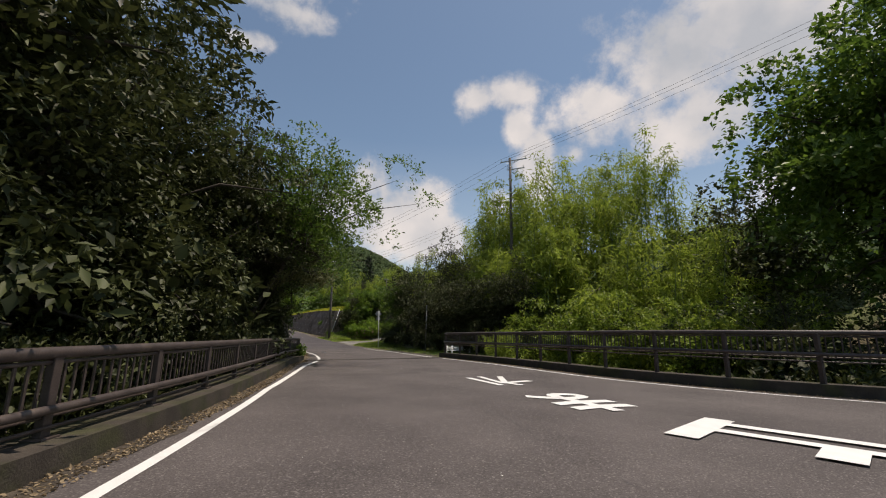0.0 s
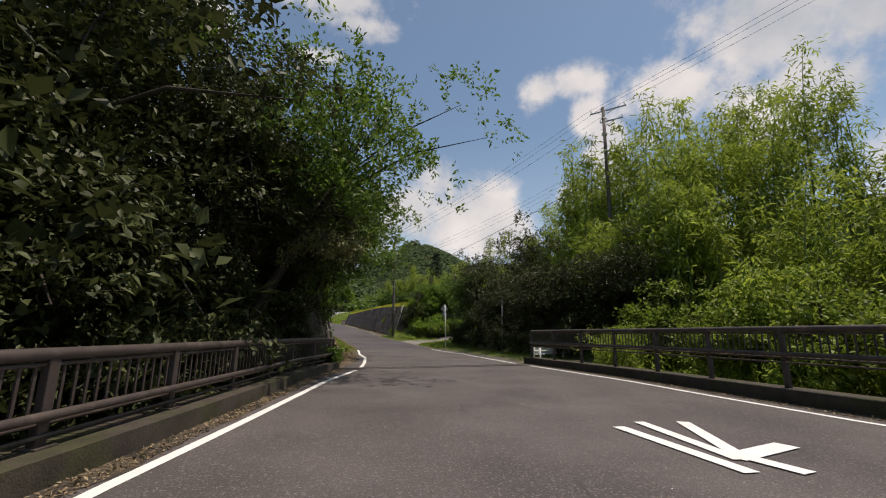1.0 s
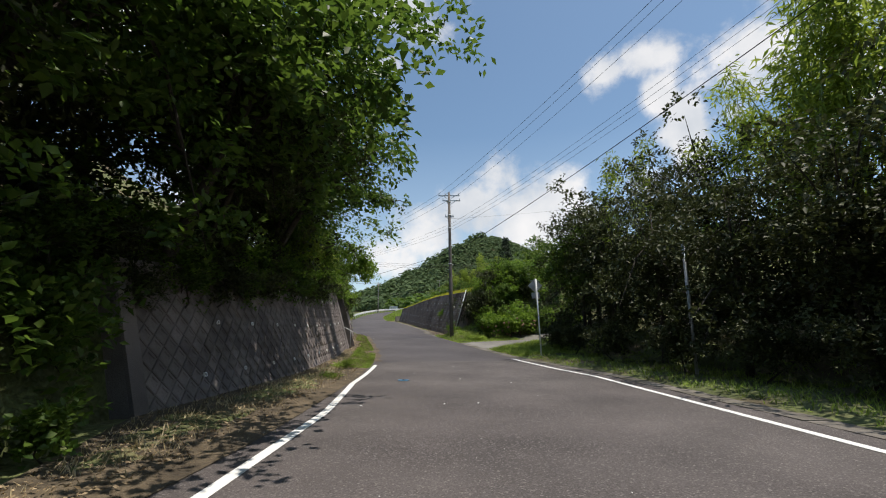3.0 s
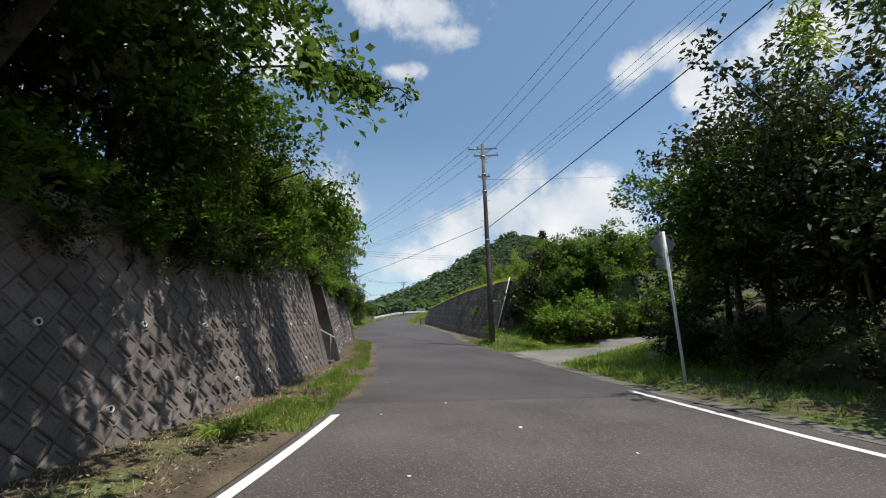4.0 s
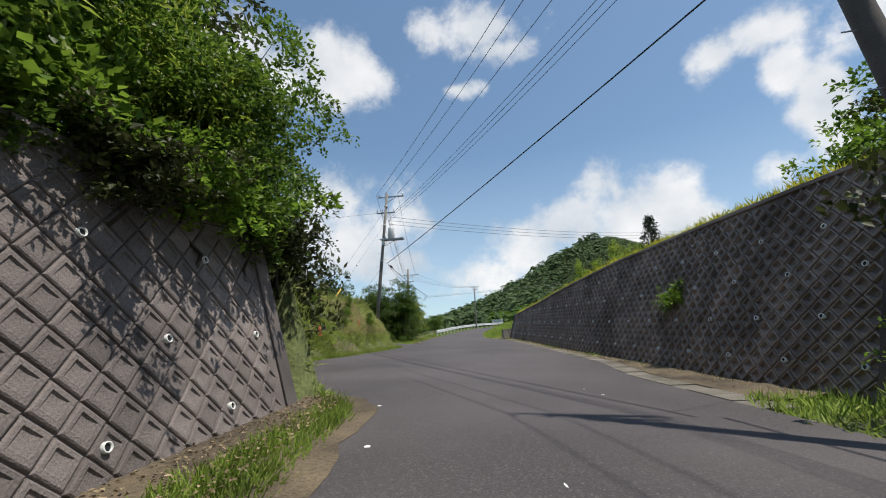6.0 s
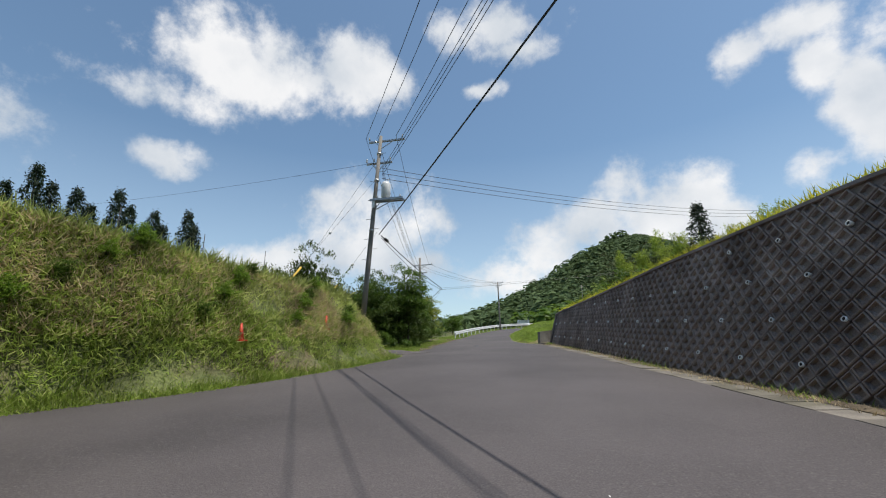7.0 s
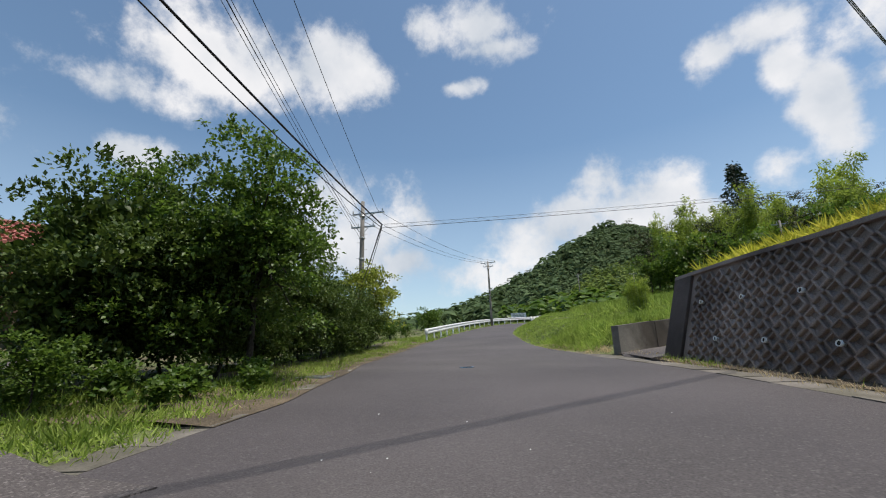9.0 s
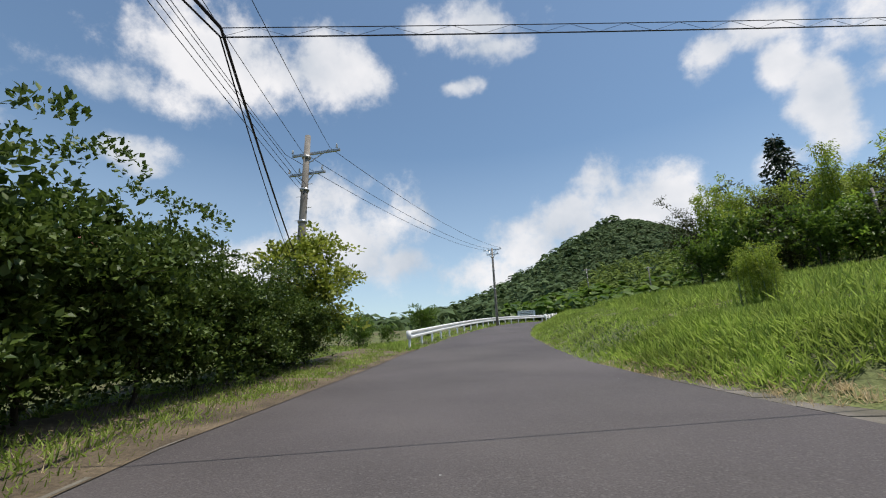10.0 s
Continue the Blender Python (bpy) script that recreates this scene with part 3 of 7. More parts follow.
def crown_leaves(rng, blobs, n, length, width, droop, spread=0.6, shell=0.55):
    """Leaves on twigs round the shells of some dozens of clumps."""
    r = np.array([b[3] for b in blobs])
    pick = rng.choice(len(blobs), n // 7 + 1, p=r ** 2 / (r ** 2).sum())
    c = np.array([b[:3] for b in blobs])[pick]
    d = unit(rng, len(pick))
    d[:, 2] = np.where(d[:, 2] < -0.3, -d[:, 2] * 0.6, d[:, 2]) + 0.4
    d /= np.linalg.norm(d, axis=1)[:, None]
    rad = r[pick] * (shell + (1.1 - shell) * rng.random(len(pick)) ** 0.7)
    tip = c + d * rad[:, None] * np.array([1, 1, 0.8])
    pos = np.repeat(tip, 7, axis=0) + rng.normal(0, length * 0.55, (len(pick) * 7, 3))
    return leaves(rng, pos, np.repeat(d, 7, axis=0), length, width, droop, spread)


def make_tree(name, label, seed, height, radius, leaf, n, size=(0.12, 0.035), droop=0.4, base=0.3, blobs=34, trunk=0.16, lean=(0, 0), category="tree", fill=0, flat=1.0, clump=(0.2, 0.42), shell=0.55, ragged=0.25):
    """A tapered trunk with limbs, and a crown of clumps with gaps between them."""
    rng = np.random.default_rng(seed)
    root = thing(name, Matrix(), label, category)
    ctr = np.array([lean[0], lean[1], height * (1 + base) / 2])
    half = np.array([radius, radius, height * (1 - base) / 2 * flat])
    bl = []
    for k in range(blobs):
        d = unit(rng, 1)[0]
        q = ctr + d * half * (rng.uniform(0.45, 0.95)) * (1 + ragged * rng.normal())
        bl.append((*q, radius * rng.uniform(*clump)))
    for k in range(blobs // 5):
        q = ctr + unit(rng, 1)[0] * half * 0.35
        bl.append((*q, radius * 0.42))
    bm = bmesh.new()
    top = Vector(ctr) + Vector((0, 0, half[2] * 0.55))
    spine = [Vector((0, 0, -0.6)), Vector((rng.normal(0, 0.08), rng.normal(0, 0.08), height * base * 0.6)), Vector((lean[0] * 0.5 + rng.normal(0, 0.2), lean[1] * 0.5 + rng.normal(0, 0.2), height * (base + 0.2))), top]
    tube(bm, spine, [trunk * 1.25, trunk, trunk * 0.7, trunk * 0.15], 8)
    for k in range(0, len(bl), 2):
        u = rng.uniform(0.35, 0.85)
        a = spine[1].lerp(spine[3], u)
        b = Vector(bl[k][:3])
        m = a.lerp(b, 0.5) + Vector((0, 0, 0.12 * (b - a).length))
        tube(bm, [a, m, b], [trunk * 0.4 * (1.1 - u), trunk * 0.24, trunk * 0.06], 5, False)
    part("trunk", bm, M_BARK, root, "", True)
    core = [(*(ctr + (np.array(q[:3]) - ctr) * 0.62), q[3] * 0.75) for q in bl]
    v = [crown_leaves(rng, bl, n, size[0], size[1], droop, 0.6, shell)]
    if fill:
        v.append(crown_leaves(rng, core, fill, min(0.17, 0.09 * radius + 0.06), min(0.06, 0.035 * radius + 0.03), 0.1, 0.9))
    leaf_mesh("crown", np.concatenate(v), leaf, root)
    return root


def make_bamboo(name, label, seed, height, radius, culms, n, leaf=None, wide=0.034):
    """Arching culms with sprays of narrow leaves along their upper parts."""
    rng = np.random.default_rng(seed)
    root = thing(name, Matrix(), label, "bamboo")
    vs = []
    for k in range(culms):
        a, r = rng.uniform(0, 2 * math.pi), radius * math.sqrt(rng.random()) * 0.6
        p0 = Vector((math.cos(a) * r, math.sin(a) * r, -0.4))
        h = height * rng.uniform(0.6, 1.0)
        b = rng.uniform(0, 2 * math.pi)
        out = Vector((math.cos(b), math.sin(b), 0)) * h * rng.uniform(0.06, 0.2)
        pts = [p0 + out * (u ** 2.6) + Vector((0, 0, (h + 0.4) * (u - 0.06 * u ** 4))) for u in (0, 0.25, 0.5, 0.7, 0.85, 1.0)]
        bm = bmesh.new()
        tube(bm, pts, [0.045, 0.042, 0.034, 0.024, 0.014, 0.005], 5)
        part("culm", bm, M_CULM, root, "", True)
        m = n // culms // 9
        u = 0.22 + 0.78 * rng.random(m) ** 0.8
        P = np.array([[np.interp(q, (0, 0.25, 0.5, 0.7, 0.85, 1.0), [p[j] for p in pts]) for j in range(3)] for q in u])
        d = unit(rng, m)
        d[:, 2] = np.abs(d[:, 2]) * 0.4
        reach = (radius * 0.45 * (1.12 - u) + 0.25) * rng.uniform(0.3, 1.0, m)
        tips = P + d * reach[:, None] * np.array([1, 1, 0.7])
        pos = np.repeat(tips, 9, axis=0) + rng.normal(0, 0.17, (m * 9, 3))
        vs.append(leaves(rng, pos, np.repeat(d, 9, axis=0), 0.3, wide, 0.75, 0.7))
    leaf_mesh("foliage", np.concatenate(vs), leaf or L_BAMBOO, root)
    return root


def make_cedar(name, label, seed, height, radius, n):
    rng = np.random.default_rng(seed)
    root = thing(name, Matrix(), label, "tree")
    bm = bmesh.new()
    tube(bm, [(0, 0, -0.5), (0.1, 0, height * 0.5), (0, 0, height)], [0.22, 0.13, 0.02], 7)
    part("trunk", bm, M_BARK, root, "", True)
    u = rng.random(n // 6) ** 0.75
    a = rng.random(len(u)) * 2 * math.pi
    tier = 1 + 0.3 * np.sin(u * height * 4.0 + rng.normal(0, 0.6, len(u)))
    r = radius * (1 - u) ** 0.8 * tier * rng.uniform(0.5, 1.0, len(u)) + 0.08
    z = height * (0.12 + 0.88 * u)
    d = np.c_[np.cos(a), np.sin(a), np.full(len(u), -0.25)]
    pos = np.c_[np.cos(a) * r, np.sin(a) * r, z - 0.2 * r]
    pos = np.repeat(pos, 6, axis=0) + rng.normal(0, 0.16, (len(u) * 6, 3))
    leaf_mesh("crown", leaves(rng, pos, np.repeat(d, 6, axis=0), 0.3, 0.07, 0.2, 0.5), L_CEDAR, root)
    return root


def put(src, s, o, scale=1.0, turn=0.0, h=None, tall=1.0, lean=(0, 0), label=""):
    """A copy of a plant, standing on the ground at s, o."""
    p = at(s, o)
    p.z = float(terrain([p.x], [p.y])[0]) if h is None else p.z + h
    m = Matrix.Translation(p) @ pose(0, 0, 0, lean[0], lean[1], heading(s)) @ pose(0, 0, 0, 0, 0, turn) @ Matrix.Diagonal((scale, scale, scale * tall, 1))
    ob = copy_thing(src, m)
    return tagged(ob, label)


def put_xy(src, x, y, scale=1.0, turn=0.0, tall=1.0, label=""):
    """A copy of a plant, standing on the ground at x, y."""
    z = float(terrain([x], [y])[0])
    return tagged(copy_thing(src, Matrix.Translation((x, y, z)) @ pose(0, 0, 0, 0, 0, turn) @ Matrix.Diagonal((scale, scale, scale * tall, 1))), label)


def overhang(label, seed, pts, spread, leaf, n, size):
    """A slender tree whose one long limb, through pts, reaches out and hangs with leaves over its last half."""
    rng = np.random.default_rng(seed)
    base = Vector(pts[0])
    root = thing("overhanging_tree", Matrix.Translation(base), label, "tree")
    line = [Vector(p) - base for p in pts]
    bm = bmesh.new()
    tube(bm, line, [0.055 * (1 - 0.85 * k / (len(line) - 1)) for k in range(len(line))], 8)
    tips = []
    for k in range(16):
        u = rng.uniform(0.55, 1.0) * (len(line) - 1)
        i = min(int(u), len(line) - 2)
        a = line[i].lerp(line[i + 1], u - i)
        d = Vector(unit(rng, 1)[0]) * spread * rng.uniform(0.5, 1.0)
        d.z = abs(d.z) * 0.5 - 0.25 * spread
        tube(bm, [a, a + d * 0.5 + Vector((0, 0, 0.15)), a + d], [0.035, 0.02, 0.006], 5, False)
        tips += [a + d * f for f in (0.35, 0.6, 0.8, 1.0)]
    part("trunk", bm, M_BARK, root, "", True)
    pick = rng.integers(0, len(tips), n // 8)
    c = np.array([tips[k][:] for k in pick]) + rng.normal(0, spread * 0.14, (len(pick), 3))
    pos = np.repeat(c, 8, axis=0) + rng.normal(0, size[0] * 0.6, (len(pick) * 8, 3))
    out = np.repeat(unit(rng, len(pick)) * np.array([1, 1, 0.3]), 8, axis=0)
    leaf_mesh("crown", leaves(rng, pos, out, size[0], size[1], 0.8, 0.5), leaf, root)
    return root


def retire(obs):
    for ob in obs:
        for c in list(ob.children_recursive) + [ob]:
            bpy.data.objects.remove(c)


EVER_A = make_tree("evergreen_tree", "tall dark evergreen tree with glossy leaves", 11, 13, 4.3, L_DARK, 16500, (0.16, 0.036), 0.7, 0.06, 58, 0.2, fill=7000, clump=(0.2, 0.3), shell=0.78)
EVER_B = make_tree("evergreen_tree", "dense dark evergreen tree with drooping leaves", 12, 12, 4.0, L_DARK, 16000, (0.16, 0.038), 0.7, 0.05, 56, 0.18, fill=7000, clump=(0.2, 0.3), shell=0.78)
BROAD = make_tree("broadleaf_tree", "green broadleaf tree leaning over the road", 13, 10, 4.2, L_MID, 11500, (0.22, 0.07), 0.4, 0.25, 46, 0.15, fill=1200)
LAYERED = make_tree("broadleaf_tree", "bright green tree with layered branches behind the railing", 51, 13, 4.4, L_LIME, 6500, (0.26, 0.085), 0.25, 0.12, 44, 0.13, fill=900, flat=1.0, clump=(0.2, 0.34), shell=0.6, ragged=0.15)
AIRY = make_tree("feathery_tree", "light green feathery tree reaching over the road", 14, 9, 4.4, L_MID, 13500, (0.16, 0.042), 0.35, 0.4, 50, 0.12)
SHRUB = make_tree("shrub", "leafy green shrub in sunlight", 15, 2.2, 1.3, L_MID, 1700, (0.13, 0.046), 0.3, 0.0, 26, 0.04, category="shrub", fill=500)
SHRUB_B = make_tree("shrub", "bright green shrub in full sun", 16, 2.0, 1.3, L_BRIGHT, 1700, (0.13, 0.042), 0.35, 0.0, 26, 0.04, category="shrub", fill=400)
SHRUB_W = make_tree("weed_clump", "leafy green weeds in full sun", 43, 2.0, 1.3, L_MID, 700, (0.34, 0.14), 0.2, 0.0, 20, 0.05, category="weeds")
SHRUB_D = make_tree("shrub", "dark evergreen shrub with glossy leaves", 17, 2.4, 1.3, L_DARK, 2300, (0.115, 0.032), 0.3, 0.0, 24, 0.04, category="shrub", fill=700)
HEDGE = make_tree("hedge_bush", "dense clipped evergreen hedge bush beside the road", 27, 3.4, 1.6, L_HEDGE, 11500, (0.085, 0.03), 0.0, 0.0, 58, 0.05, category="hedge", fill=4000, clump=(0.24, 0.36), shell=0.74, ragged=0.1)
BAMBOO_A = make_bamboo("bamboo_clump", "tall bright green bamboo clump", 18, 10, 3.0, 14, 7200)
BAMBOO_B = make_bamboo("bamboo_clump", "leafy yellow-green bamboo thicket", 19, 6, 2.4, 16, 5800)
BAMBOO_FAR = make_bamboo("bamboo_clump", "yellow-green bamboo on the slope", 22, 10, 3.0, 9, 4800, wide=0.05)
BAMBOO_SLIM = make_bamboo("bamboo_clump", "two slender bamboo stems above dark trees", 21, 12.5, 1.3, 2, 1500)
CEDAR = make_cedar("cedar_tree", "dark narrow cedar tree", 20, 11, 2.3, 3000)

HYDRANGEA = make_tree("hydrangea_bush", "hydrangea bush with faded brown flower heads", 44, 2.0, 1.2, L_BRIGHT, 1500, (0.2, 0.075), 0.2, 0.0, 24, 0.04, category="shrub", fill=400)
rng_h = np.random.default_rng(5)
for k in range(16):
    d = unit(rng_h, 1)[0]
    bm = bmesh.new()
    bmesh.ops.create_icosphere(bm, subdivisions=2, radius=0.085)
    for v in bm.verts:
        v.co *= 1 + 0.16 * float(rng_h.normal())
    bmesh.ops.translate(bm, verts=bm.verts, vec=(1.25 * d[0], 1.25 * d[1], 1.05 + 0.75 * d[2]))
    part("flower_head", bm, M_DRYFLOWER, HYDRANGEA, "faded brown flower head")

EVER_FAR = make_tree("evergreen_tree", "dark evergreen tree in the wood edge", 41, 13, 4.3, L_DARK, 5000, (0.3, 0.085), 0.6, 0.06, 36, 0.2, fill=3200, clump=(0.24, 0.44), shell=0.7)
FRUIT = make_tree("fruit_tree", "yellowish fruit tree", 47, 14, 4.6, L_YELLOW, 5200, (0.4, 0.14), 0.2, 0.08, 46, 0.2, fill=900, clump=(0.2, 0.34), shell=0.65, ragged=0.15)
EVER_M = make_tree("broadleaf_tree", "tall dense green tree beside the bridge", 42, 14, 4.6, L_MID, 16000, (0.24, 0.085), 0.35, 0.05, 64, 0.2, fill=6500, clump=(0.2, 0.32), shell=0.72, ragged=0.12)

# left of the bridge
for s, o, sc, tn, src in ((1.5, -10.2, 1.1, 20, EVER_A), (4.0, -9.0, 1.35, 80, EVER_B), (7.0, -9.4, 1.4, 150, EVER_A), (11, -9.3, 1.35, 260, EVER_B), (15.5, -8.4, 1.2, 80, EVER_B), (20, -7.6, 1.0, 200, EVER_B), (24.5, -7.6, 0.85, 310, EVER_FAR), (29, -8.6, 0.8, 40, EVER_FAR), (2, -13, 1.7, 10, EVER_FAR), (8.5, -12.5, 1.7, 200, EVER_FAR), (13.5, -12, 1.6, 100, EVER_FAR), (18, -11.5, 1.3, 300, EVER_FAR), (22.5, -11, 1.05, 30, EVER_FAR), (27, -13, 1.1, 330, EVER_FAR), (15.5, -10.8, 1.5, 45, EVER_FAR), (20, -12.5, 1.5, 145, EVER_FAR)):
    put(src, s, o, sc, tn)
for s, o, sc, tn in ((5, -6.2, 1.0, 30), (7.5, -6.1, 1.05, 200), (10, -6.0, 1.05, 0), (12.5, -5.8, 1.0, 70), (15, -5.4, 1.2, 140), (17.5, -5.4, 1.2, 180), (20, -5.3, 1.1, 220), (22.3, -5.1, 0.9, 290)):
    put(SHRUB_D, s, o, sc, tn, -1.5, 1.4, label="dark glossy shrub growing up behind the bridge rail")
put(AIRY, 21.5, -5.8, 1.05, 30, 0.8, 1.05, (0, 26))
put(EVER_B, 19.4, -7.0, 0.85, 150, 1.2, 0.95, (0, 12))
put(SHRUB_D, 22.3, -3.95, 0.55, 0, 0.5, label="dark shrub hiding the wall end")
put(SHRUB_D, 22.5, -4.3, 0.8, 90, 1.3, label="dark shrub hiding the wall end")
put(BROAD, 38.2, -5.6, 0.9, 200, 2.4, 0.9, (0, 20))
put(BROAD, 42.0, -6.3, 0.78, 60, 2.5, 0.95, (0, 10))
put(EVER_B, 34.4, -5.8, 0.8, 300, 2.3, 0.85, (0, 18))
put(EVER_B, 24.6, -5.1, 0.55, 20, 2.3, 0.9, (0, 24))
put(EVER_B, 25.2, -6.6, 0.72, 120, 2.2, 0.9, (0, 20))
put(EVER_A, 22.6, -6.4, 0.7, 190, 2.0, 0.9, (0, 14))
for s, o, sc, h in ((23.6, -4.6, 0.9, 1.2), (25.6, -4.5, 0.9, 1.2), (27.6, -4.4, 0.95, 0.8), (29.4, -4.9, 1.0, 0.2), (24.6, -5.2, 1.1, 2.2), (27, -5.2, 1.1, 2.2)):
    put(SHRUB_D if s < 27 else SHRUB, s, o, sc, s * 50, h, label="dark shrub hanging over the shaded wall")
# above the left walls
for s, o, sc, tn, src, h, ln in ((28.6, -5.4, 0.85, 10, BROAD, 1.2, 12), (32.5, -5.4, 0.92, 130, BROAD, 1.8, 20), (36, -6.6, 0.8, 250, BROAD, 2.4, 4), (33, -9, 0.85, 250, EVER_FAR, 2.0, 0), (39.5, -7.0, 0.78, 20, EVER_FAR, 2.4, 0), (36.5, -10, 0.9, 90, EVER_FAR, 3, 0), (42.5, -8.2, 0.7, 100, EVER_FAR, 2.5, 0), (45.4, -6.4, 0.6, 200, BROAD, 2.8, 6)):
    put(src, s, o, sc, tn, h, 1.0, (0, ln))
for i, s in enumerate(np.arange(29.6, 61, 1.2)):
    k = (i * 7) % 3
    f = float(LEFT_FOOT(s) - BATTER * LEFT_TOP(s))
    src = (SHRUB, SHRUB_D, SHRUB_B)[k] if s < 46 else (SHRUB_B, SHRUB, SHRUB_B)[k]
    put(src, s, f - 0.45, 0.72 + 0.14 * k, s * 77, float(LEFT_TOP(s)) - 0.45, 0.85, label="leafy shrub hanging over the wall top")
for i, s in enumerate(np.arange(31.4, 46.5, 1.3)):
    f = float(LEFT_FOOT(s) - BATTER * LEFT_TOP(s))
    put((SHRUB_D, SHRUB)[i % 2], s, f + 0.15, 0.55 + 0.1 * (i % 3), s * 91, float(LEFT_TOP(s)) - 1.0, 0.9, label="creeper hanging down over the wall face")
for s, o, sc, tn in ((44.6, -5.6, 0.6, 80), (48.6, -5.2, 0.55, 250), (47.5, -6.3, 0.68, 0), (50.5, -5.8, 0.66, 60), (53.6, -5.2, 0.68, 140), (56.6, -5.0, 0.72, 200), (59.4, -4.3, 0.66, 290), (49, -9, 0.85, 10), (55, -8.2, 0.85, 110), (60.5, -6, 0.8, 30)):
    put(BAMBOO_B, s, o, sc, tn)
put(BROAD, 47.4, -5.2, 0.45, 40, 2.7, 0.9, (0, 6))
put(EVER_B, 54.6, -4.9, 0.42, 220, 2.6, 0.8, (0, 12))
put(BROAD, 57.4, -5.0, 0.42, 70, 2.5, 0.95, (0, 8))
put(BROAD, 60.0, -4.3, 0.42, 300, 2.3, 1.0, (0, 8))
for i, s in enumerate(np.arange(49.8, 61, 1.1)):
    f = float(LEFT_FOOT(s) - BATTER * LEFT_TOP(s))
    put((SHRUB, SHRUB_D, SHRUB_B)[i % 3], s, f - 0.15 + 0.4 * (s > 57.5), 0.55 + 0.1 * (i % 3), s * 91, float(LEFT_TOP(s)) - 0.75, 0.9, label="creeper hanging down over the wall face")
overhang("tree with pale drooping leaves reaching over the bridge rail", 61, [(-9.4, 19.6, -2.5), (-8.8, 19.3, 1.6), (-7.4, 18.7, 3.6), (-6.2, 18.1, 4.1), (-5.4, 17.7, 3.7)], 0.95, L_PALE, 1500, (0.12, 0.032))
overhang("leafy tree reaching from the wall top over the road", 62, [tuple(at(42.6, -6.6, 2.6)), tuple(at(42.8, -5.8, 5.4)), tuple(at(43.2, -4.2, 7.6)), tuple(at(43.8, -2.4, 8.1)), tuple(at(44.2, -0.9, 7.6))], 1.1, L_MID, 1300, (0.18, 0.055))
overhang("tree with bright drooping leaf sprays over the wall", 63, [tuple(at(45.4, -5.4, 3.4)), tuple(at(45.6, -4.6, 5.4)), tuple(at(45.9, -3.5, 6.0)), tuple(at(46.2, -2.7, 5.0)), tuple(at(46.3, -2.5, 4.2))], 1.2, L_BRIGHT, 2600, (0.15, 0.042))
put(BROAD, 63.1, -4.7, 0.5, 120, 0.8, 1.15, label="leafy tree over the wall end")
put(SHRUB_D, 62.4, -3.6, 1.2, 40, 0.1, 1.3, label="dark bush at the wall end")
put(SHRUB, 63.2, -4.9, 1.3, 160, 0.8, 1.2, label="leafy bush at the start of the bank")
put(EVER_FAR, 62.8, -8.2, 0.8, 70)
put(EVER_FAR, 64.5, -13.5, 0.75, 170)
# right of the bridge
put_xy(EVER_M, 21.0, 18.0, 1.35, 200, 1.12)
put_xy(EVER_M, 23.5, 21.5, 1.35, 100)
for x, y, sc, tn in ((2.6, 33.0, 0.5, 40), (4.6, 31.0, 0.5, 140), (14.8, 18.0, 0.62, 10), (18.2, 16.2, 0.6, 120), (20.5, 26.5, 1.1, 60)):
    put_xy(EVER_FAR, x, y, sc, tn, label="dark evergreen tree in the shade behind the railing")
for x, y, sc, tn in ((8.2, 31.0, 1.1, 0), (11.0, 29.5, 1.12, 70), (14.0, 37.0, 1.4, 150), (17.5, 35.0, 1.4, 220), (21.5, 33.5, 1.35, 20), (12.4, 32.5, 1.2, 300)):
    put_xy(BAMBOO_A, x, y, sc, tn)
for x, y, sc, tn in ((5.9, 27.4, 0.64, 110), (7.6, 25.0, 0.62, 200), (9.8, 23.4, 0.66, 300), (11.6, 20.8, 0.6, 60)):
    put_xy(LAYERED, x, y, sc, tn)
put_xy(LAYERED, 4.3, 27.0, 0.44, 30)
put_xy(BAMBOO_B, 3.6, 25.6, 0.62, 130)
put(BAMBOO_SLIM, 42.6, 10.2, 1.0, 0)
put(BROAD, 46.6, 10.0, 0.74, 40, 0.0, 1.0, label="bright green tree leaning over the verge")
for s, o, sc, tn, src in ((20.5, 12.3, 0.9, 0, BAMBOO_B), (24, 11.4, 1.9, 60, SHRUB_B), (27.8, 10.8, 0.46, 120, EVER_FAR), (22.4, 10.3, 0.8, 20, BAMBOO_B), (25.8, 11.8, 0.45, 10, EVER_FAR), (21.5, 13.8, 0.5, 100, EVER_FAR), (17.2, 15.8, 0.5, 200, EVER_FAR), (9, 16.2, 2.2, 40, SHRUB_D), (6.8, 19.6, 2.3, 140, SHRUB_D), (11.5, 14.6, 2.0, 240, SHRUB_D), (13.6, 14.2, 1.8, 300, SHRUB_D), (26, 14, 1.35, 150, BAMBOO_B), (22, 15, 1.5, 250, BAMBOO_B), (30, 13, 1.3, 300, BAMBOO_B), (30, 17, 1.5, 10, BAMBOO_A), (34, 15.5, 1.5, 90, BAMBOO_A), (37, 16.2, 1.5, 180, BAMBOO_A), (40, 15.5, 1.2, 250, BAMBOO_A), (24, 19, 1.4, 20, BAMBOO_A), (20, 19.5, 1.25, 70, BAMBOO_A), (17.0, 17.0, 1.3, 40, BAMBOO_B), (15.3, 18.8, 1.25, 130, BAMBOO_B)):
    put(src, s, o, sc, tn)
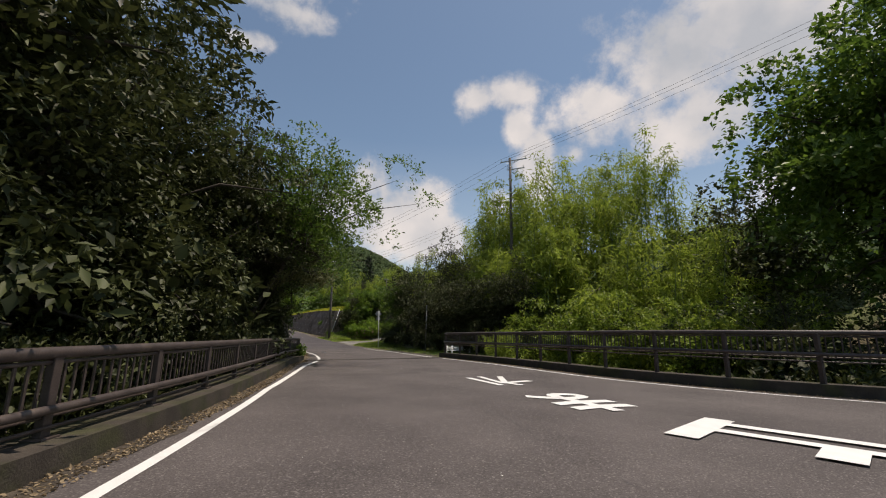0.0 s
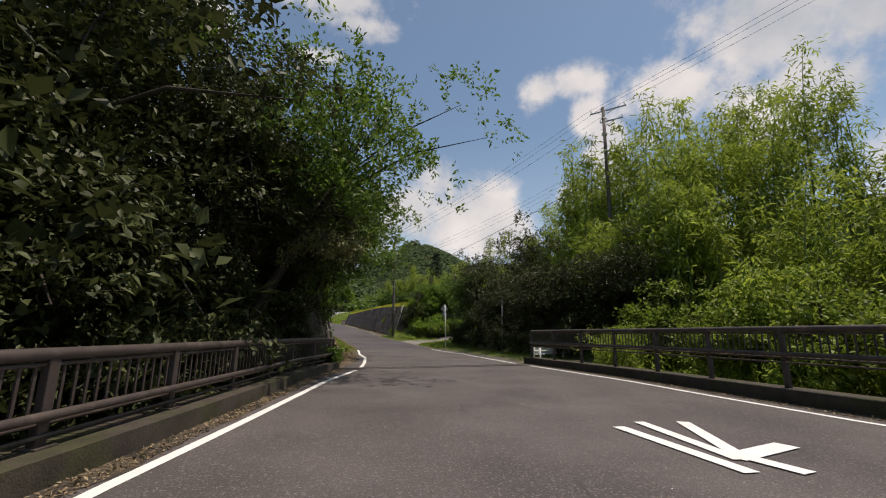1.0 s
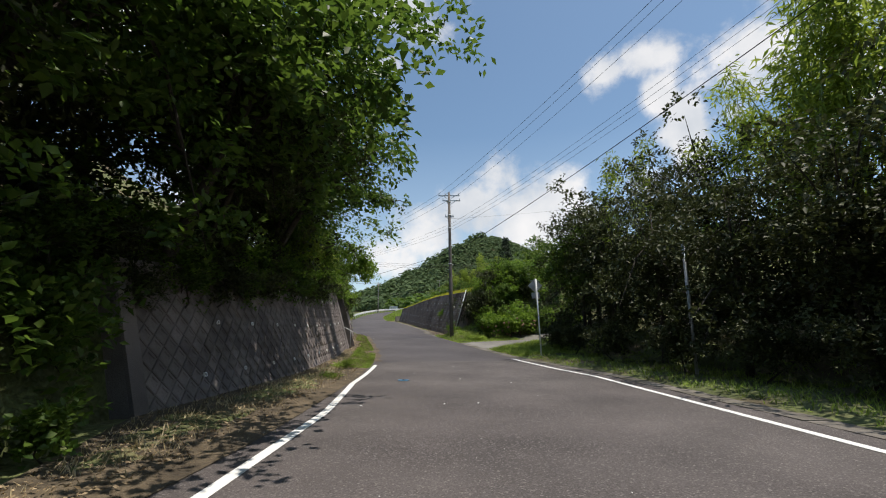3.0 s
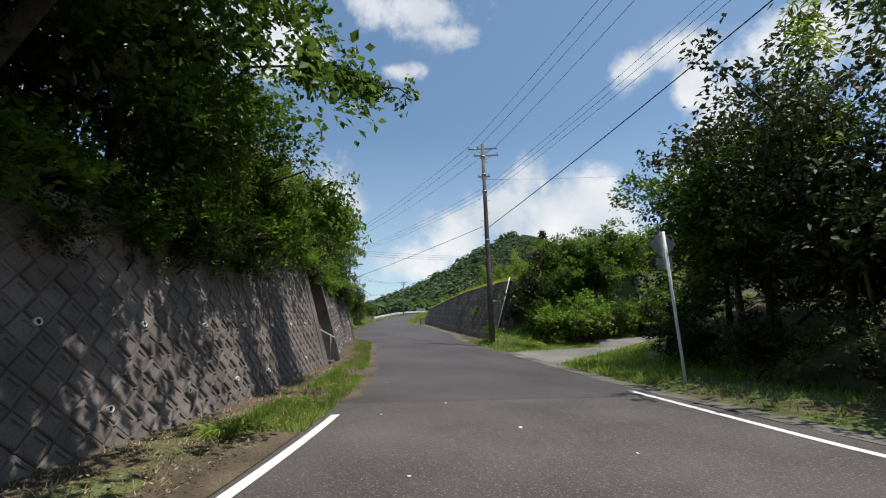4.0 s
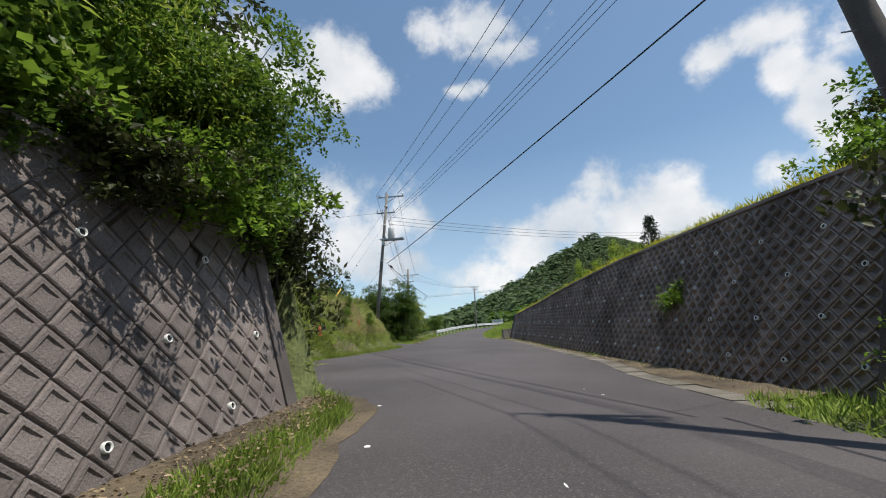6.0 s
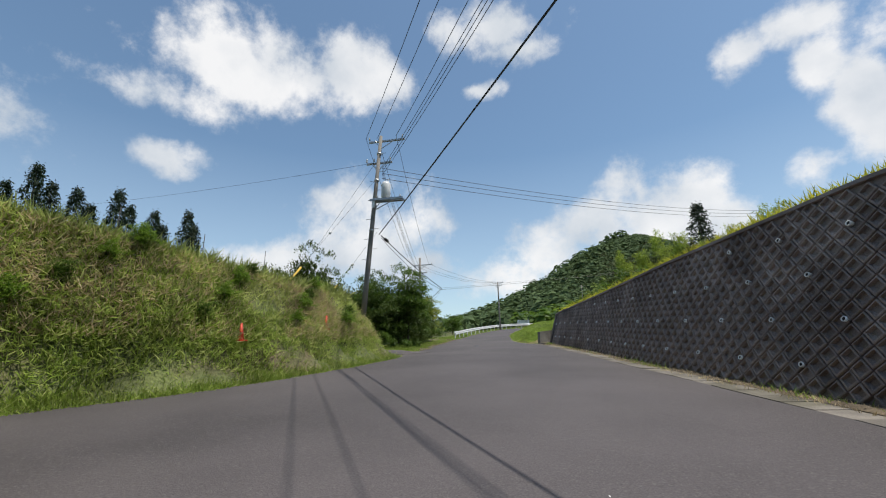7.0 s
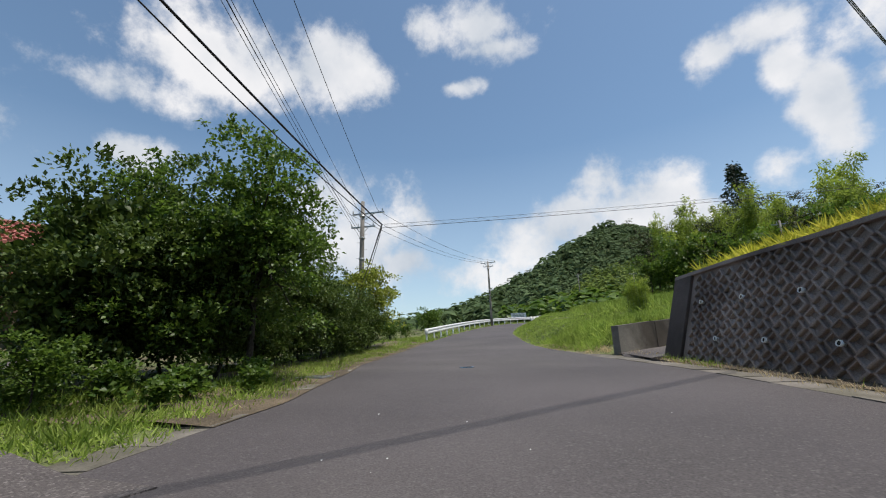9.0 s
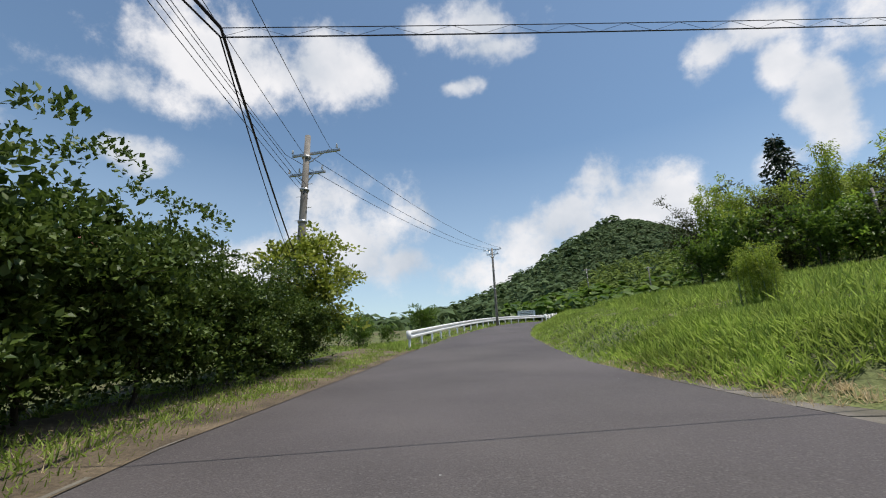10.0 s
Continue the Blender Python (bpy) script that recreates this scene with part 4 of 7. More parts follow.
for s, o, sc, tn, src in ((30, 10.2, 0.5, 0, EVER_FAR), (33, 9.8, 0.55, 50, EVER_FAR), (36, 9.4, 0.55, 150, EVER_FAR), (39.5, 9.2, 0.58, 240, EVER_FAR), (43.2, 9.6, 0.66, 320, EVER_FAR), (46.2, 10.6, 0.72, 80, EVER_FAR), (48.8, 11.6, 0.6, 190, EVER_FAR), (48.0, 12.5, 0.7, 80, EVER_FAR), (42, 14, 0.75, 10, EVER_FAR), (51, 20, 0.8, 10, EVER_FAR)):
    put(src, s, o, sc, tn)
for s, o, sc, tn in ((29, 8.8, 0.7, 0), (31.5, 8.5, 0.8, 90), (34.3, 8.5, 0.8, 180), (37, 8.1, 0.8, 270), (41, 8.0, 0.85, 30), (44.5, 8.2, 0.8, 120), (46.6, 8.3, 0.75, 200), (48.3, 8.9, 0.75, 20), (49.6, 10.4, 0.8, 70), (50.8, 12.6, 0.9, 160), (52.3, 15.0, 1.0, 160), (32, 11.8, 1.6, 10), (35, 11.3, 1.6, 100), (38, 11, 1.6, 220), (41, 11, 1.6, 330), (44, 11.2, 1.6, 60), (46.5, 12, 1.5, 150)):
    put(SHRUB_D, s, o, sc, tn, label="dark shrub in the shade of the trees")
for s, o, sc, tn, src in ((55.2, 9.2, 0.95, 0, HYDRANGEA), (56.0, 8.2, 0.8, 200, HYDRANGEA), (56.2, 10.6, 1.0, 110, HYDRANGEA), (58.6, 10.6, 1.0, 20, SHRUB), (57.0, 8.0, 0.95, 90, SHRUB_B), (58.8, 8.2, 0.95, 180, SHRUB_B), (57, 11, 1.3, 270, SHRUB_B), (60.0, 9.6, 1.0, 30, SHRUB_D), (60, 14, 1.3, 120, SHRUB_B), (59, 12.5, 1.4, 210, SHRUB), (62, 11, 1.2, 300, SHRUB), (63, 18, 1.6, 20, SHRUB_B), (61, 15, 1.6, 70, SHRUB), (65, 21, 1.7, 50, SHRUB), (68, 24, 2.0, 140, SHRUB_B), (55, 19, 1.5, 250, SHRUB_D), (58, 26, 2.2, 10, SHRUB_D), (60.5, 12, 1.2, 40, SHRUB_B), (62.5, 14.2, 1.3, 90, SHRUB_B), (60, 17.5, 1.4, 0, SHRUB), (63.5, 16, 1.3, 210, SHRUB_D), (61.5, 20.5, 1.6, 120, SHRUB_B), (58.8, 17, 1.0, 60, SHRUB_B), (64.5, 12.5, 1.2, 170, SHRUB_B), (60.8, 23.5, 1.6, 170, SHRUB)):
    put(src, s, o, sc, tn)

for k in range(20):
    put((SHRUB_B, SHRUB, SHRUB_B, SHRUB_D)[k % 4], 57.4 + 1.1 * (k % 3) + 0.04 * k, 9.4 + 0.42 * k, 0.95 + 0.12 * (k % 3), 67 * k, label="leafy bush on the slope above the drive")


def tuft(s, o, n, length):
    """A clump of long arching blades."""
    rng = np.random.default_rng(int(s * 10))
    p = at(s, o)
    p.z = float(terrain([p.x], [p.y])[0])
    root = thing("grass_tuft", Matrix.Translation(p), "large tuft of long arching grass", "grass")
    a = rng.uniform(0, 2 * math.pi, n)
    out = np.c_[np.cos(a), np.sin(a), rng.uniform(1.2, 3.0, n)]
    out /= np.linalg.norm(out, axis=1)[:, None]
    base = np.c_[0.12 * rng.normal(0, 1, (n, 2)), np.full(n, -0.03)]
    leaf_mesh("lower_blade_clump", leaves(rng, base, out, length * 0.6, 0.009, 0.0, 0.15), L_GRASS, root)
    tip = base + out * length * 0.5
    leaf_mesh("blade_clump", leaves(rng, tip, out * np.array([1, 1, 0.25]), length * 0.6, 0.008, 0.25, 0.15), L_GRASS, root)


tuft(54.7, 6.4, 220, 0.75)
tuft(55.3, 6.0, 140, 0.55)
tuft(40.5, -2.9, 160, 0.35)
tuft(37.4, -2.7, 130, 0.3)
tuft(43.2, -2.6, 130, 0.32)
put(SHRUB_D, 58.2, 7.9, 1.35, 0, 0.2, 1.5, label="dark bush against the wall end")
put(SHRUB_B, 57.9, 5.2, 0.45, 0, label="low leafy creeper at the pole foot")
put(SHRUB_B, 64.8, 6.25, 0.45, 0, 1.3, label="small shrub growing out of the wall")
for k in range(22):
    s = 63.5 + 0.68 * k
    put(SHRUB_B if k % 3 else SHRUB, s, float(LEFT_EDGE(s)) - 1.0 - 0.9 * ((k * 5) % 4) / 3, 0.2 + 0.05 * (k % 3), s * 170, label="leafy weeds growing on the grassy bank")
# gardens and hedge after the drive
put(EVER_M, 87.3, -4.0, 0.36, 0, -0.3, 1.1, label="broad-leaved fruit tree beside the hedge")
for s, o, sc, tn, h, tl in ((86.0, -5.9, 0.98, 80, -0.4, 1.15), (87.6, -6.9, 1.1, 160, -0.4, 1.3), (87.4, -4.9, 1.0, 200, -0.4, 1.15), (88.6, -6.6, 1.0, 30, -0.3, 1.35), (90.4, -6.6, 0.9, 140, -0.4, 1.0), (89.5, -5.0, 0.6, 140, -0.3, 1.1)):
    put(HEDGE, s, o, sc, tn, h, tl, label="rounded garden bush beside the drive")
put(EVER_M, 86.6, -5.9, 0.33, 120, -0.3, 1.0, label="dense green garden tree beside the drive")
put(SHRUB, 84.3, -4.7, 0.4, 30, label="low green bush in the grass")
for s, o, sc in ((85.0, -5.6, 0.24), (84.6, -3.5, 0.17), (84.6, -5.2, 0.2), (85.3, -3.6, 0.2), (85.9, -3.1, 0.16), (84.9, -4.3, 0.24), (86.6, -3.4, 0.2)):
    put(SHRUB_W, s, o, sc, s * 300, label="leafy green weeds in the garden verge")
for k in range(8):
    put(HEDGE, 91.4 + 1.25 * k, -5.55 - 0.16 * k, 1.0 - 0.02 * k, 40 + 71 * k, -0.4, 1.12 - 0.02 * k)
put(FRUIT, 100.2, -6.2, 0.37, 50, -0.3, 1.0, label="yellowish fruit tree at the hedge end")
for s, o, sc, tn in ((107.5, -7.6, 0.6, 0), (109.5, -8.4, 0.7, 100), (114, -8.5, 0.6, 200), (119, -7.5, 0.5, 20), (112, -11, 0.9, 70)):
    put(SHRUB, s, o, sc, tn, label="broad-leaved shrub beyond the guardrail")
put(SHRUB_B, 88.5, -17.5, 0.45, 0, label="small clipped shrub before the house")
put(HEDGE, 83.0, -8.5, 0.98, 70, -0.2, 1.6, label="dark garden tree beside the drive")
put(HEDGE, 82.0, -9.4, 1.1, 200, -0.2, 1.2, label="dense green garden tree behind the bank")
put(HEDGE, 81.0, -7.6, 0.7, 10, -0.3, 1.0, label="dark bush under the garden tree")
for k in range(11):
    x, y = -72.5 + 0.3 * k + 2.0 * (k % 2), 62.5 + 1.45 * k
    tall = (17.4 - 0.22 * k + 1.6 * ((k * 3) % 4) / 3 - float(terrain([x], [y])[0])) / 11
    put_xy(CEDAR, x, y, 0.8, k * 50, tall / 0.8)
for s, o, sc in ((132, -14, 0.42), (138, -20, 0.35), (128, -19, 0.3), (143, -26, 0.4)):
    put(SHRUB, s, o, sc * 3.5, s * 30, label="young tree beyond the bend")
put_xy(CEDAR, -26, 143, 1.7, 0)
for k in range(9):
    put_xy(BAMBOO_FAR, -32 + 3.0 * k, 123 + 3 * (k % 2), 0.8, k * 97, 1.05, label="tall yellow-green bamboo behind the meadow")
put(BAMBOO_B, 101.5, 7.0, 0.33, 0, label="clump of tall green reeds")
for k in range(11):
    put_xy(BAMBOO_FAR, -31 + 4.4 * k, 139 + 8 * (k % 3) + 0.15 * k, 1.45 + 0.1 * (k % 4), k * 67, label="tall yellow-green bamboo on the slope")

for k in range(13):
    x, y = -34 + 2.1 * k, 119 + 4 * (k % 3) - 0.25 * k
    tall = (16.6 + 1.2 * ((k * 5) % 4) / 3 - float(terrain([x], [y])[0])) / 10
    put_xy(BAMBOO_FAR, x, y, 0.85, k * 41, tall / 0.85, label="yellow-green bamboo on the slope above the meadow")
for k in range(17):
    put_xy((SHRUB, SHRUB_B, SHRUB, SHRUB_D)[k % 4], -36 + 1.7 * k, 115.8 - 0.22 * k + 1.2 * (k % 2), 1.5 + 0.25 * (k % 3), k * 83, 1.1, label="leafy bush at the edge of the hillside bamboo")
for k in range(9):
    x, y = -36 + 3.2 * k, 124.5 + 2.5 * (k % 2)
    put_xy(EVER_FAR, x, y, 0.74, k * 70, 0.9, label="dark tree among the hillside bamboo")


# ---- grass, litter and woods: what nobody could count ----
def scatter(seed, n, s0, s1, lo, hi):
    """Places between two offsets along the road: x, y, z."""
    rng = np.random.default_rng(seed)
    s = rng.uniform(s0, s1, n)
    u = rng.random(n)
    l = lo(s) if callable(lo) else lo
    h = hi(s) if callable(hi) else hi
    o = l + (h - l) * u
    p = np.array([at(a, b) for a, b in zip(s, o)])
    p[:, 2] = terrain(p[:, 0], p[:, 1])
    return rng, p


def grass(name, label, seed, n, s0, s1, lo, hi, length, width, mat, bend=0.5, clump=4, patch=None):
    rng, p = scatter(seed, n // clump, s0, s1, lo, hi)
    if patch is not None:
        x, y = p[:, 0], p[:, 1]
        p = p[np.sin(1.9 * y + 0.7 * x) + np.sin(0.8 * y - 1.1 * x) + np.sin(3.7 * x + 1.3 * y) + rng.normal(0, 0.5, len(p)) > patch]
    p = np.repeat(p, clump, axis=0) + rng.normal(0, 0.05, (len(p) * clump, 3)) * np.array([1, 1, 0])
    up = np.tile([0, 0, 1.0], (len(p), 1))
    v = leaves(rng, p - [0, 0, 0.04], up, length, width, 0.0, bend, 0.1)
    ob = leaf_mesh(name, v, mat, None, label, "stuff")
    ob["category"] = "grass"
    return ob


def litter(name, seed, n, s0, s1, lo, hi, h):
    rng = np.random.default_rng(seed)
    s = rng.uniform(s0, s1, n)
    l, r = lo(s), hi(s)
    o = l + (r - l) * rng.random(n)
    p = np.array([at(a, b, h + 0.012) for a, b in zip(s, o)])
    d = unit(rng, n) * np.array([1, 1, 0.15])
    v = leaves(rng, p, d, 0.05, 0.012, 0.0, 0.3)
    ob = leaf_mesh(name, v, M_DEADLEAF, None, "dry fallen leaves along the road edge", "stuff")
    ob["category"] = "fallen leaves"
    return ob


LE, RE = LEFT_EDGE, RIGHT_EDGE


def verge(ss, lo, hi, h_lo, h_hi, mat, label):
    """A strip of bare earth between two offsets, rising to one side."""
    rng = np.random.default_rng(77)
    verts, faces = [], []
    for s in ss:
        for k in range(5):
            u = k / 4
            verts.append(at(s, float(lo(s)) + (float(hi(s)) - float(lo(s))) * u, h_lo + (h_hi - h_lo) * u + (0.015 * rng.normal() if 0 < k < 4 else 0)))
    for i in range(len(ss) - 1):
        for k in range(4):
            a = i * 5 + k
            faces.append((a, a + 1, a + 6, a + 5))
    return tagged(mesh_object("verge", verts, faces, mat, smooth_faces=True), label, "verge", "", "structure")


verge(np.arange(23.4, 61.2, 0.4), lambda s: LEFT_FOOT(s) - 0.05, lambda s: LE(s) + 0.04, 0.15, 0.012, M_EARTH, "bare dry earth along the wall foot")
verge(np.arange(60, 91.4, 0.4), lambda s: RE(s) + 0.5, lambda s: RIGHT_FOOT(s) + 0.05, 0.02, 0.06, M_EARTH, "bare dry earth between gutter and wall")
verge(np.arange(84, 106, 0.4), lambda s: LE(s) - 2.6, lambda s: LE(s) + 0.04, 0.14, 0.014, M_EARTH, "dry earth beside the garden hedge")
strip("gutter_dirt", np.arange(-13, 23.4, 0.5), lambda s: LE(s) + 0.004, lambda s: LE(s) + 0.3 + 0.06 * math.sin(2.3 * s) + 0.05 * math.sin(5.1 * s), 0.007, M_DIRT, None, 2, "structure", "dark dirt gathered along the kerb", "dirt")
strip("gutter_dirt", np.arange(4, 26.5, 0.4), lambda s: RE(s) - 0.3 - 0.06 * math.sin(2.7 * s) - 0.04 * math.sin(5.7 * s), lambda s: RE(s) - 0.004, 0.007, M_DIRT, None, 2, "structure", "dark dirt gathered along the kerb", "dirt")
grass("slope_grass", "rough grass on the slope above the drive", 20, 14000, 57.5, 66, lambda s: RE(s) + 6.0, lambda s: RE(s) + 22, 0.4, 0.022, L_GRASS, 0.7)
strip("shoulder_dust", np.arange(44, 62.4, 0.5), lambda s: LE(s) + 0.004, lambda s: LE(s) + 0.42 + 0.07 * math.sin(1.9 * s) + 0.05 * math.sin(4.7 * s), 0.011, M_EARTH, None, 2, "structure", "pale dust gathered along the road edge", "dust")
litter("fallen_leaves", 1, 4200, 2, 23.5, lambda s: LE(s) + 0.02, lambda s: LE(s) + 0.32, 0.0)
litter("fallen_leaves", 2, 2600, 7, 27, lambda s: RE(s) - 0.45, lambda s: RE(s) - 0.02, 0.0)
litter("fallen_leaves", 3, 6500, 24, 61, lambda s: LEFT_FOOT(s), lambda s: LE(s) - 0.1, 0.14)
litter("fallen_leaves", 4, 500, 60, 94, lambda s: RE(s) + 0.5, lambda s: RIGHT_FOOT(s), 0.05)
grass("verge_grass", "bright green grass along the wall foot", 5, 52000, 41, 61, lambda s: LEFT_FOOT(s) * 0.55 + LE(s) * 0.45, lambda s: LE(s) + 0.02, 0.2, 0.012, L_GRASS, 0.9, patch=-1.1)
grass("verge_grass", "tufts of dry grass along the wall foot", 6, 9000, 24, 52, LEFT_FOOT, LE, 0.13, 0.008, L_STRAW, 0.9)
for s, o, sc in ((23.6, -3.1, 0.34), (24.4, -3.0, 0.36), (25.2, -3.2, 0.3), (28.6, -3.6, 0.25)):
    put(SHRUB_W, s, o, sc, s * 400, label="leafy green weeds at the bridge end")
grass("bank_grass", "long green grass on the roadside bank", 8, 90000, 61.5, 79.6, lambda s: LE(s) - 5.5, lambda s: LE(s) - 0.1, 0.26, 0.0065, L_BANK, 0.75)
grass("bank_grass", "dry straw-coloured grass on the roadside bank", 9, 70000, 62.5, 79.4, lambda s: LE(s) - 3.4, lambda s: LE(s) - 0.8, 0.27, 0.007, L_STRAW, 1.1, patch=-0.7)
grass("bank_grass", "tall seeding grass along the top of the bank", 33, 26000, 62, 79.4, lambda s: LE(s) - 5.5, lambda s: LE(s) - 1.9, 0.5, 0.006, L_BANK, 0.45)
grass("verge_grass", "fresh green grass at the road edge", 10, 34000, 61.5, 79.7, lambda s: LE(s) - 1.2, lambda s: LE(s) + 0.08, 0.22, 0.0075, L_GRASS, 0.9)
grass("verge_grass", "short green grass before the bank", 34, 44000, 62, 73, lambda s: LE(s) - 2.6, lambda s: LE(s) + 0.05, 0.24, 0.008, L_GRASS, 0.8)
grass("verge_grass", "green grass round the pole foot", 11, 9000, 53.8, 60.2, lambda s: RE(s) + 0.05, lambda s: RE(s) + 5.0, 0.24, 0.012, L_GRASS, 0.6)
grass("verge_grass", "bright weeds beside the concrete driveway", 31, 9000, 45, 49.6, lambda s: RE(s) + 0.5, lambda s: RE(s) + 6, 0.24, 0.016, L_GRASS, 1.0)
grass("verge_grass", "bright weeds along the driveway edge", 32, 6000, 49.6, 53.5, lambda s: 5.35 + (s - 49.6) / 0.68, lambda s: 8.2 + (s - 49.6) / 0.68, 0.26, 0.018, L_GRASS, 1.0)
grass("verge_grass", "weeds in the gutter joint", 26, 1500, 45, 55, lambda s: RE(s) - 0.04, lambda s: RE(s) + 0.06, 0.1, 0.008, L_GRASS, 0.9, patch=0.3)
grass("verge_grass", "weeds in the gutter joint", 27, 1800, 60, 91, lambda s: RE(s) - 0.03, lambda s: RE(s) + 0.05, 0.09, 0.008, L_GRASS, 0.9, patch=0.6)
grass("verge_grass", "shaded grass before the trees", 12, 8000, 28, 48, lambda s: RE(s) + 0.6, lambda s: RE(s) + 5, 0.17, 0.012, L_GRASS, 0.6)
grass("wall_top_grass", "sunlit yellow-green grass on the wall top", 13, 26000, 60.5, 90.6, lambda s: RIGHT_FOOT(s) + BATTER * RIGHT_TOP(s) + 0.2, lambda s: RIGHT_FOOT(s) + BATTER * RIGHT_TOP(s) + 3.0, 0.36, 0.018, L_RICE, 0.7)
grass("wall_top_grass", "green grass on the wall top", 23, 2500, 60.5, 91, lambda s: RIGHT_FOOT(s) + BATTER * RIGHT_TOP(s) + 0.3, lambda s: RIGHT_FOOT(s) + BATTER * RIGHT_TOP(s) + 3.0, 0.26, 0.013, L_GRASS, 0.6)
grass("verge_grass", "dry grass and weeds at the wall foot", 14, 9000, 60, 94, lambda s: RIGHT_FOOT(s) - 0.45, lambda s: RIGHT_FOOT(s) - 0.02, 0.14, 0.01, L_STRAW, 0.7)
grass("verge_grass", "dry grass at the lane mouth", 35, 6000, 93.6, 99.5, lambda s: RE(s) + 0.05, lambda s: RE(s) + 0.9, 0.13, 0.008, L_STRAW, 1.2)
grass("verge_grass", "green weeds at the wall foot", 36, 3500, 66, 91, lambda s: RIGHT_FOOT(s) - 0.3, lambda s: RIGHT_FOOT(s) - 0.02, 0.2, 0.008, L_GRASS, 0.8, patch=0.5)
grass("meadow_grass", "rough grass above the lane mouth", 37, 14000, 94.2, 100, lambda s: RE(s) + 0.5, lambda s: RE(s) + 5, 0.3, 0.011, L_GRASS, 0.8)
grass("meadow_grass", "green meadow grass on the rising ground", 15, 80000, 94.9, 128, lambda s: RE(s) + 0.1, lambda s: RE(s) + 13, 0.22, 0.012, L_GRASS, 0.9)
grass("meadow_weeds", "low broad-leaved weeds on the rising ground", 28, 26000, 94.9, 116, lambda s: RE(s) + 0.35, lambda s: RE(s) + 8, 0.12, 0.022, L_MID, 1.6)
grass("meadow_grass", "tall pale grass on the rising ground", 16, 16000, 98, 130, lambda s: RE(s) + 5, lambda s: RE(s) + 20, 0.5, 0.02, L_GRASS, 0.5)
grass("verge_grass", "grass beside the garden hedge", 17, 40000, 83.0, 108, lambda s: np.maximum(LE(s) - 3.4, -3.9 - 1.4 * (s - 83.0)), lambda s: LE(s) - 0.1, 0.15, 0.008, L_GRASS, 0.9, patch=-1.8)
grass("verge_grass", "tall grass in front of the garden bushes", 24, 6000, 83.3, 87, lambda s: np.maximum(LE(s) - 3.0, -3.9 - 1.4 * (s - 83.0)), lambda s: LE(s) - 0.6, 0.22, 0.007, L_GRASS, 1.1, patch=-0.2)
grass("verge_grass", "dry grass beside the garden hedge", 18, 11000, 84, 104, lambda s: LE(s) - 2.5, lambda s: LE(s) - 0.1, 0.11, 0.006, L_STRAW, 1.3, patch=-0.8)
grass("verge_grass", "long grass beside the drive", 25, 13000, 78.6, 86, lambda s: LE(s) - 9, lambda s: -3.75 - 0.95 * np.maximum(0, s - 79.8), 0.3, 0.008, L_GRASS, 1.0, patch=-0.9)
grass("verge_grass", "grass under the guardrail", 19, 9000, 104, 142, lambda s: LE(s) - 6, LE, 0.28, 0.016, L_GRASS, 0.6)


def woods(name, label, seed, n, xs, ys, keep, size, mat, tall=1.0):
    """Far crowns, each a rough dome of large leaf tufts."""
    rng = np.random.default_rng(seed)
    x, y = rng.uniform(*xs, n), rng.uniform(*ys, n)
    ok = keep(x, y)
    x, y = x[ok], y[ok]
    z = terrain(x, y)
    r = size * rng.uniform(0.6, 1.3, len(x))
    m = 18
    d = unit(rng, len(x) * m)
    d[:, 2] = np.abs(d[:, 2]) * 1.2 - 0.25
    rr = np.repeat(r, m)
    pos = np.repeat(np.c_[x, y, z + r * 0.7 * tall], m, axis=0) + d * (rr * rng.uniform(0.7, 1.05, len(rr)))[:, None] * np.array([1, 1, tall])
    nrm = d * np.array([1, 1, 0.8]) + [0, 0, 0.8] + rng.normal(0, 0.12, d.shape)
    nrm /= np.linalg.norm(nrm, axis=1)[:, None]
    t1 = np.cross(nrm, unit(rng, len(nrm)))
    t1 /= np.linalg.norm(t1, axis=1)[:, None] + 1e-9
    t2 = np.cross(nrm, t1)
    w1, w2 = (rr * rng.uniform(0.3, 0.48, len(rr)))[:, None], (rr * rng.uniform(0.22, 0.36, len(rr)))[:, None]
    lens = np.stack([pos - t1 * w1, pos + t2 * w2 + nrm * w2 * 0.25, pos + t1 * w1, pos - t2 * w2 + nrm * w2 * 0.25], 1).reshape(-1, 3)
    ob = leaf_mesh(name, lens, mat, None, label, "stuff")
    ob["category"] = "woodland"
    return ob


def out_of_road(x, y, lo=25):
    s, o, z = along(x, y)
    e = np.hypot(x - RL[-1, 0], y - RL[-1, 1])
    return (np.abs(o) > lo) & (e > 14)


woods("hill_woods", "dense mixed green woods on the hill", 31, 9800, (-190, 60), (165, 345), lambda x, y: out_of_road(x, y) & (terrain(x, y) > 9), 1.95, L_HILL, 0.7)
woods("hill_woods", "bright bamboo groves on the hillside", 32, 2400, (-70, 45), (120, 240), lambda x, y: out_of_road(x, y, 24) & (terrain(x, y) > 9), 1.5, L_GROVE, 1.7)
woods("hill_woods", "dark woods on the eastern slope", 33, 1900, (26, 130), (30, 230), lambda x, y: out_of_road(x, y, 30), 2.6, L_HILL)
woods("valley_woods", "low woods across the valley", 34, 1500, (-230, -75), (95, 420), lambda x, y: out_of_road(x, y, 30), 3.2, L_HILL)
woods("valley_woods", "dark trees beyond the road bend", 35, 160, (-75, -20), (160, 185), lambda x, y: out_of_road(x, y, 8), 2.6, L_MID)


# ---- bridge: kerbs, railings, joint ----
def share(src, parent, m):
    """Another object on the same mesh."""
    ob = src.copy()
    scene.collection.objects.link(ob)
    ob.parent = parent
    ob.matrix_basis = m
    return ob


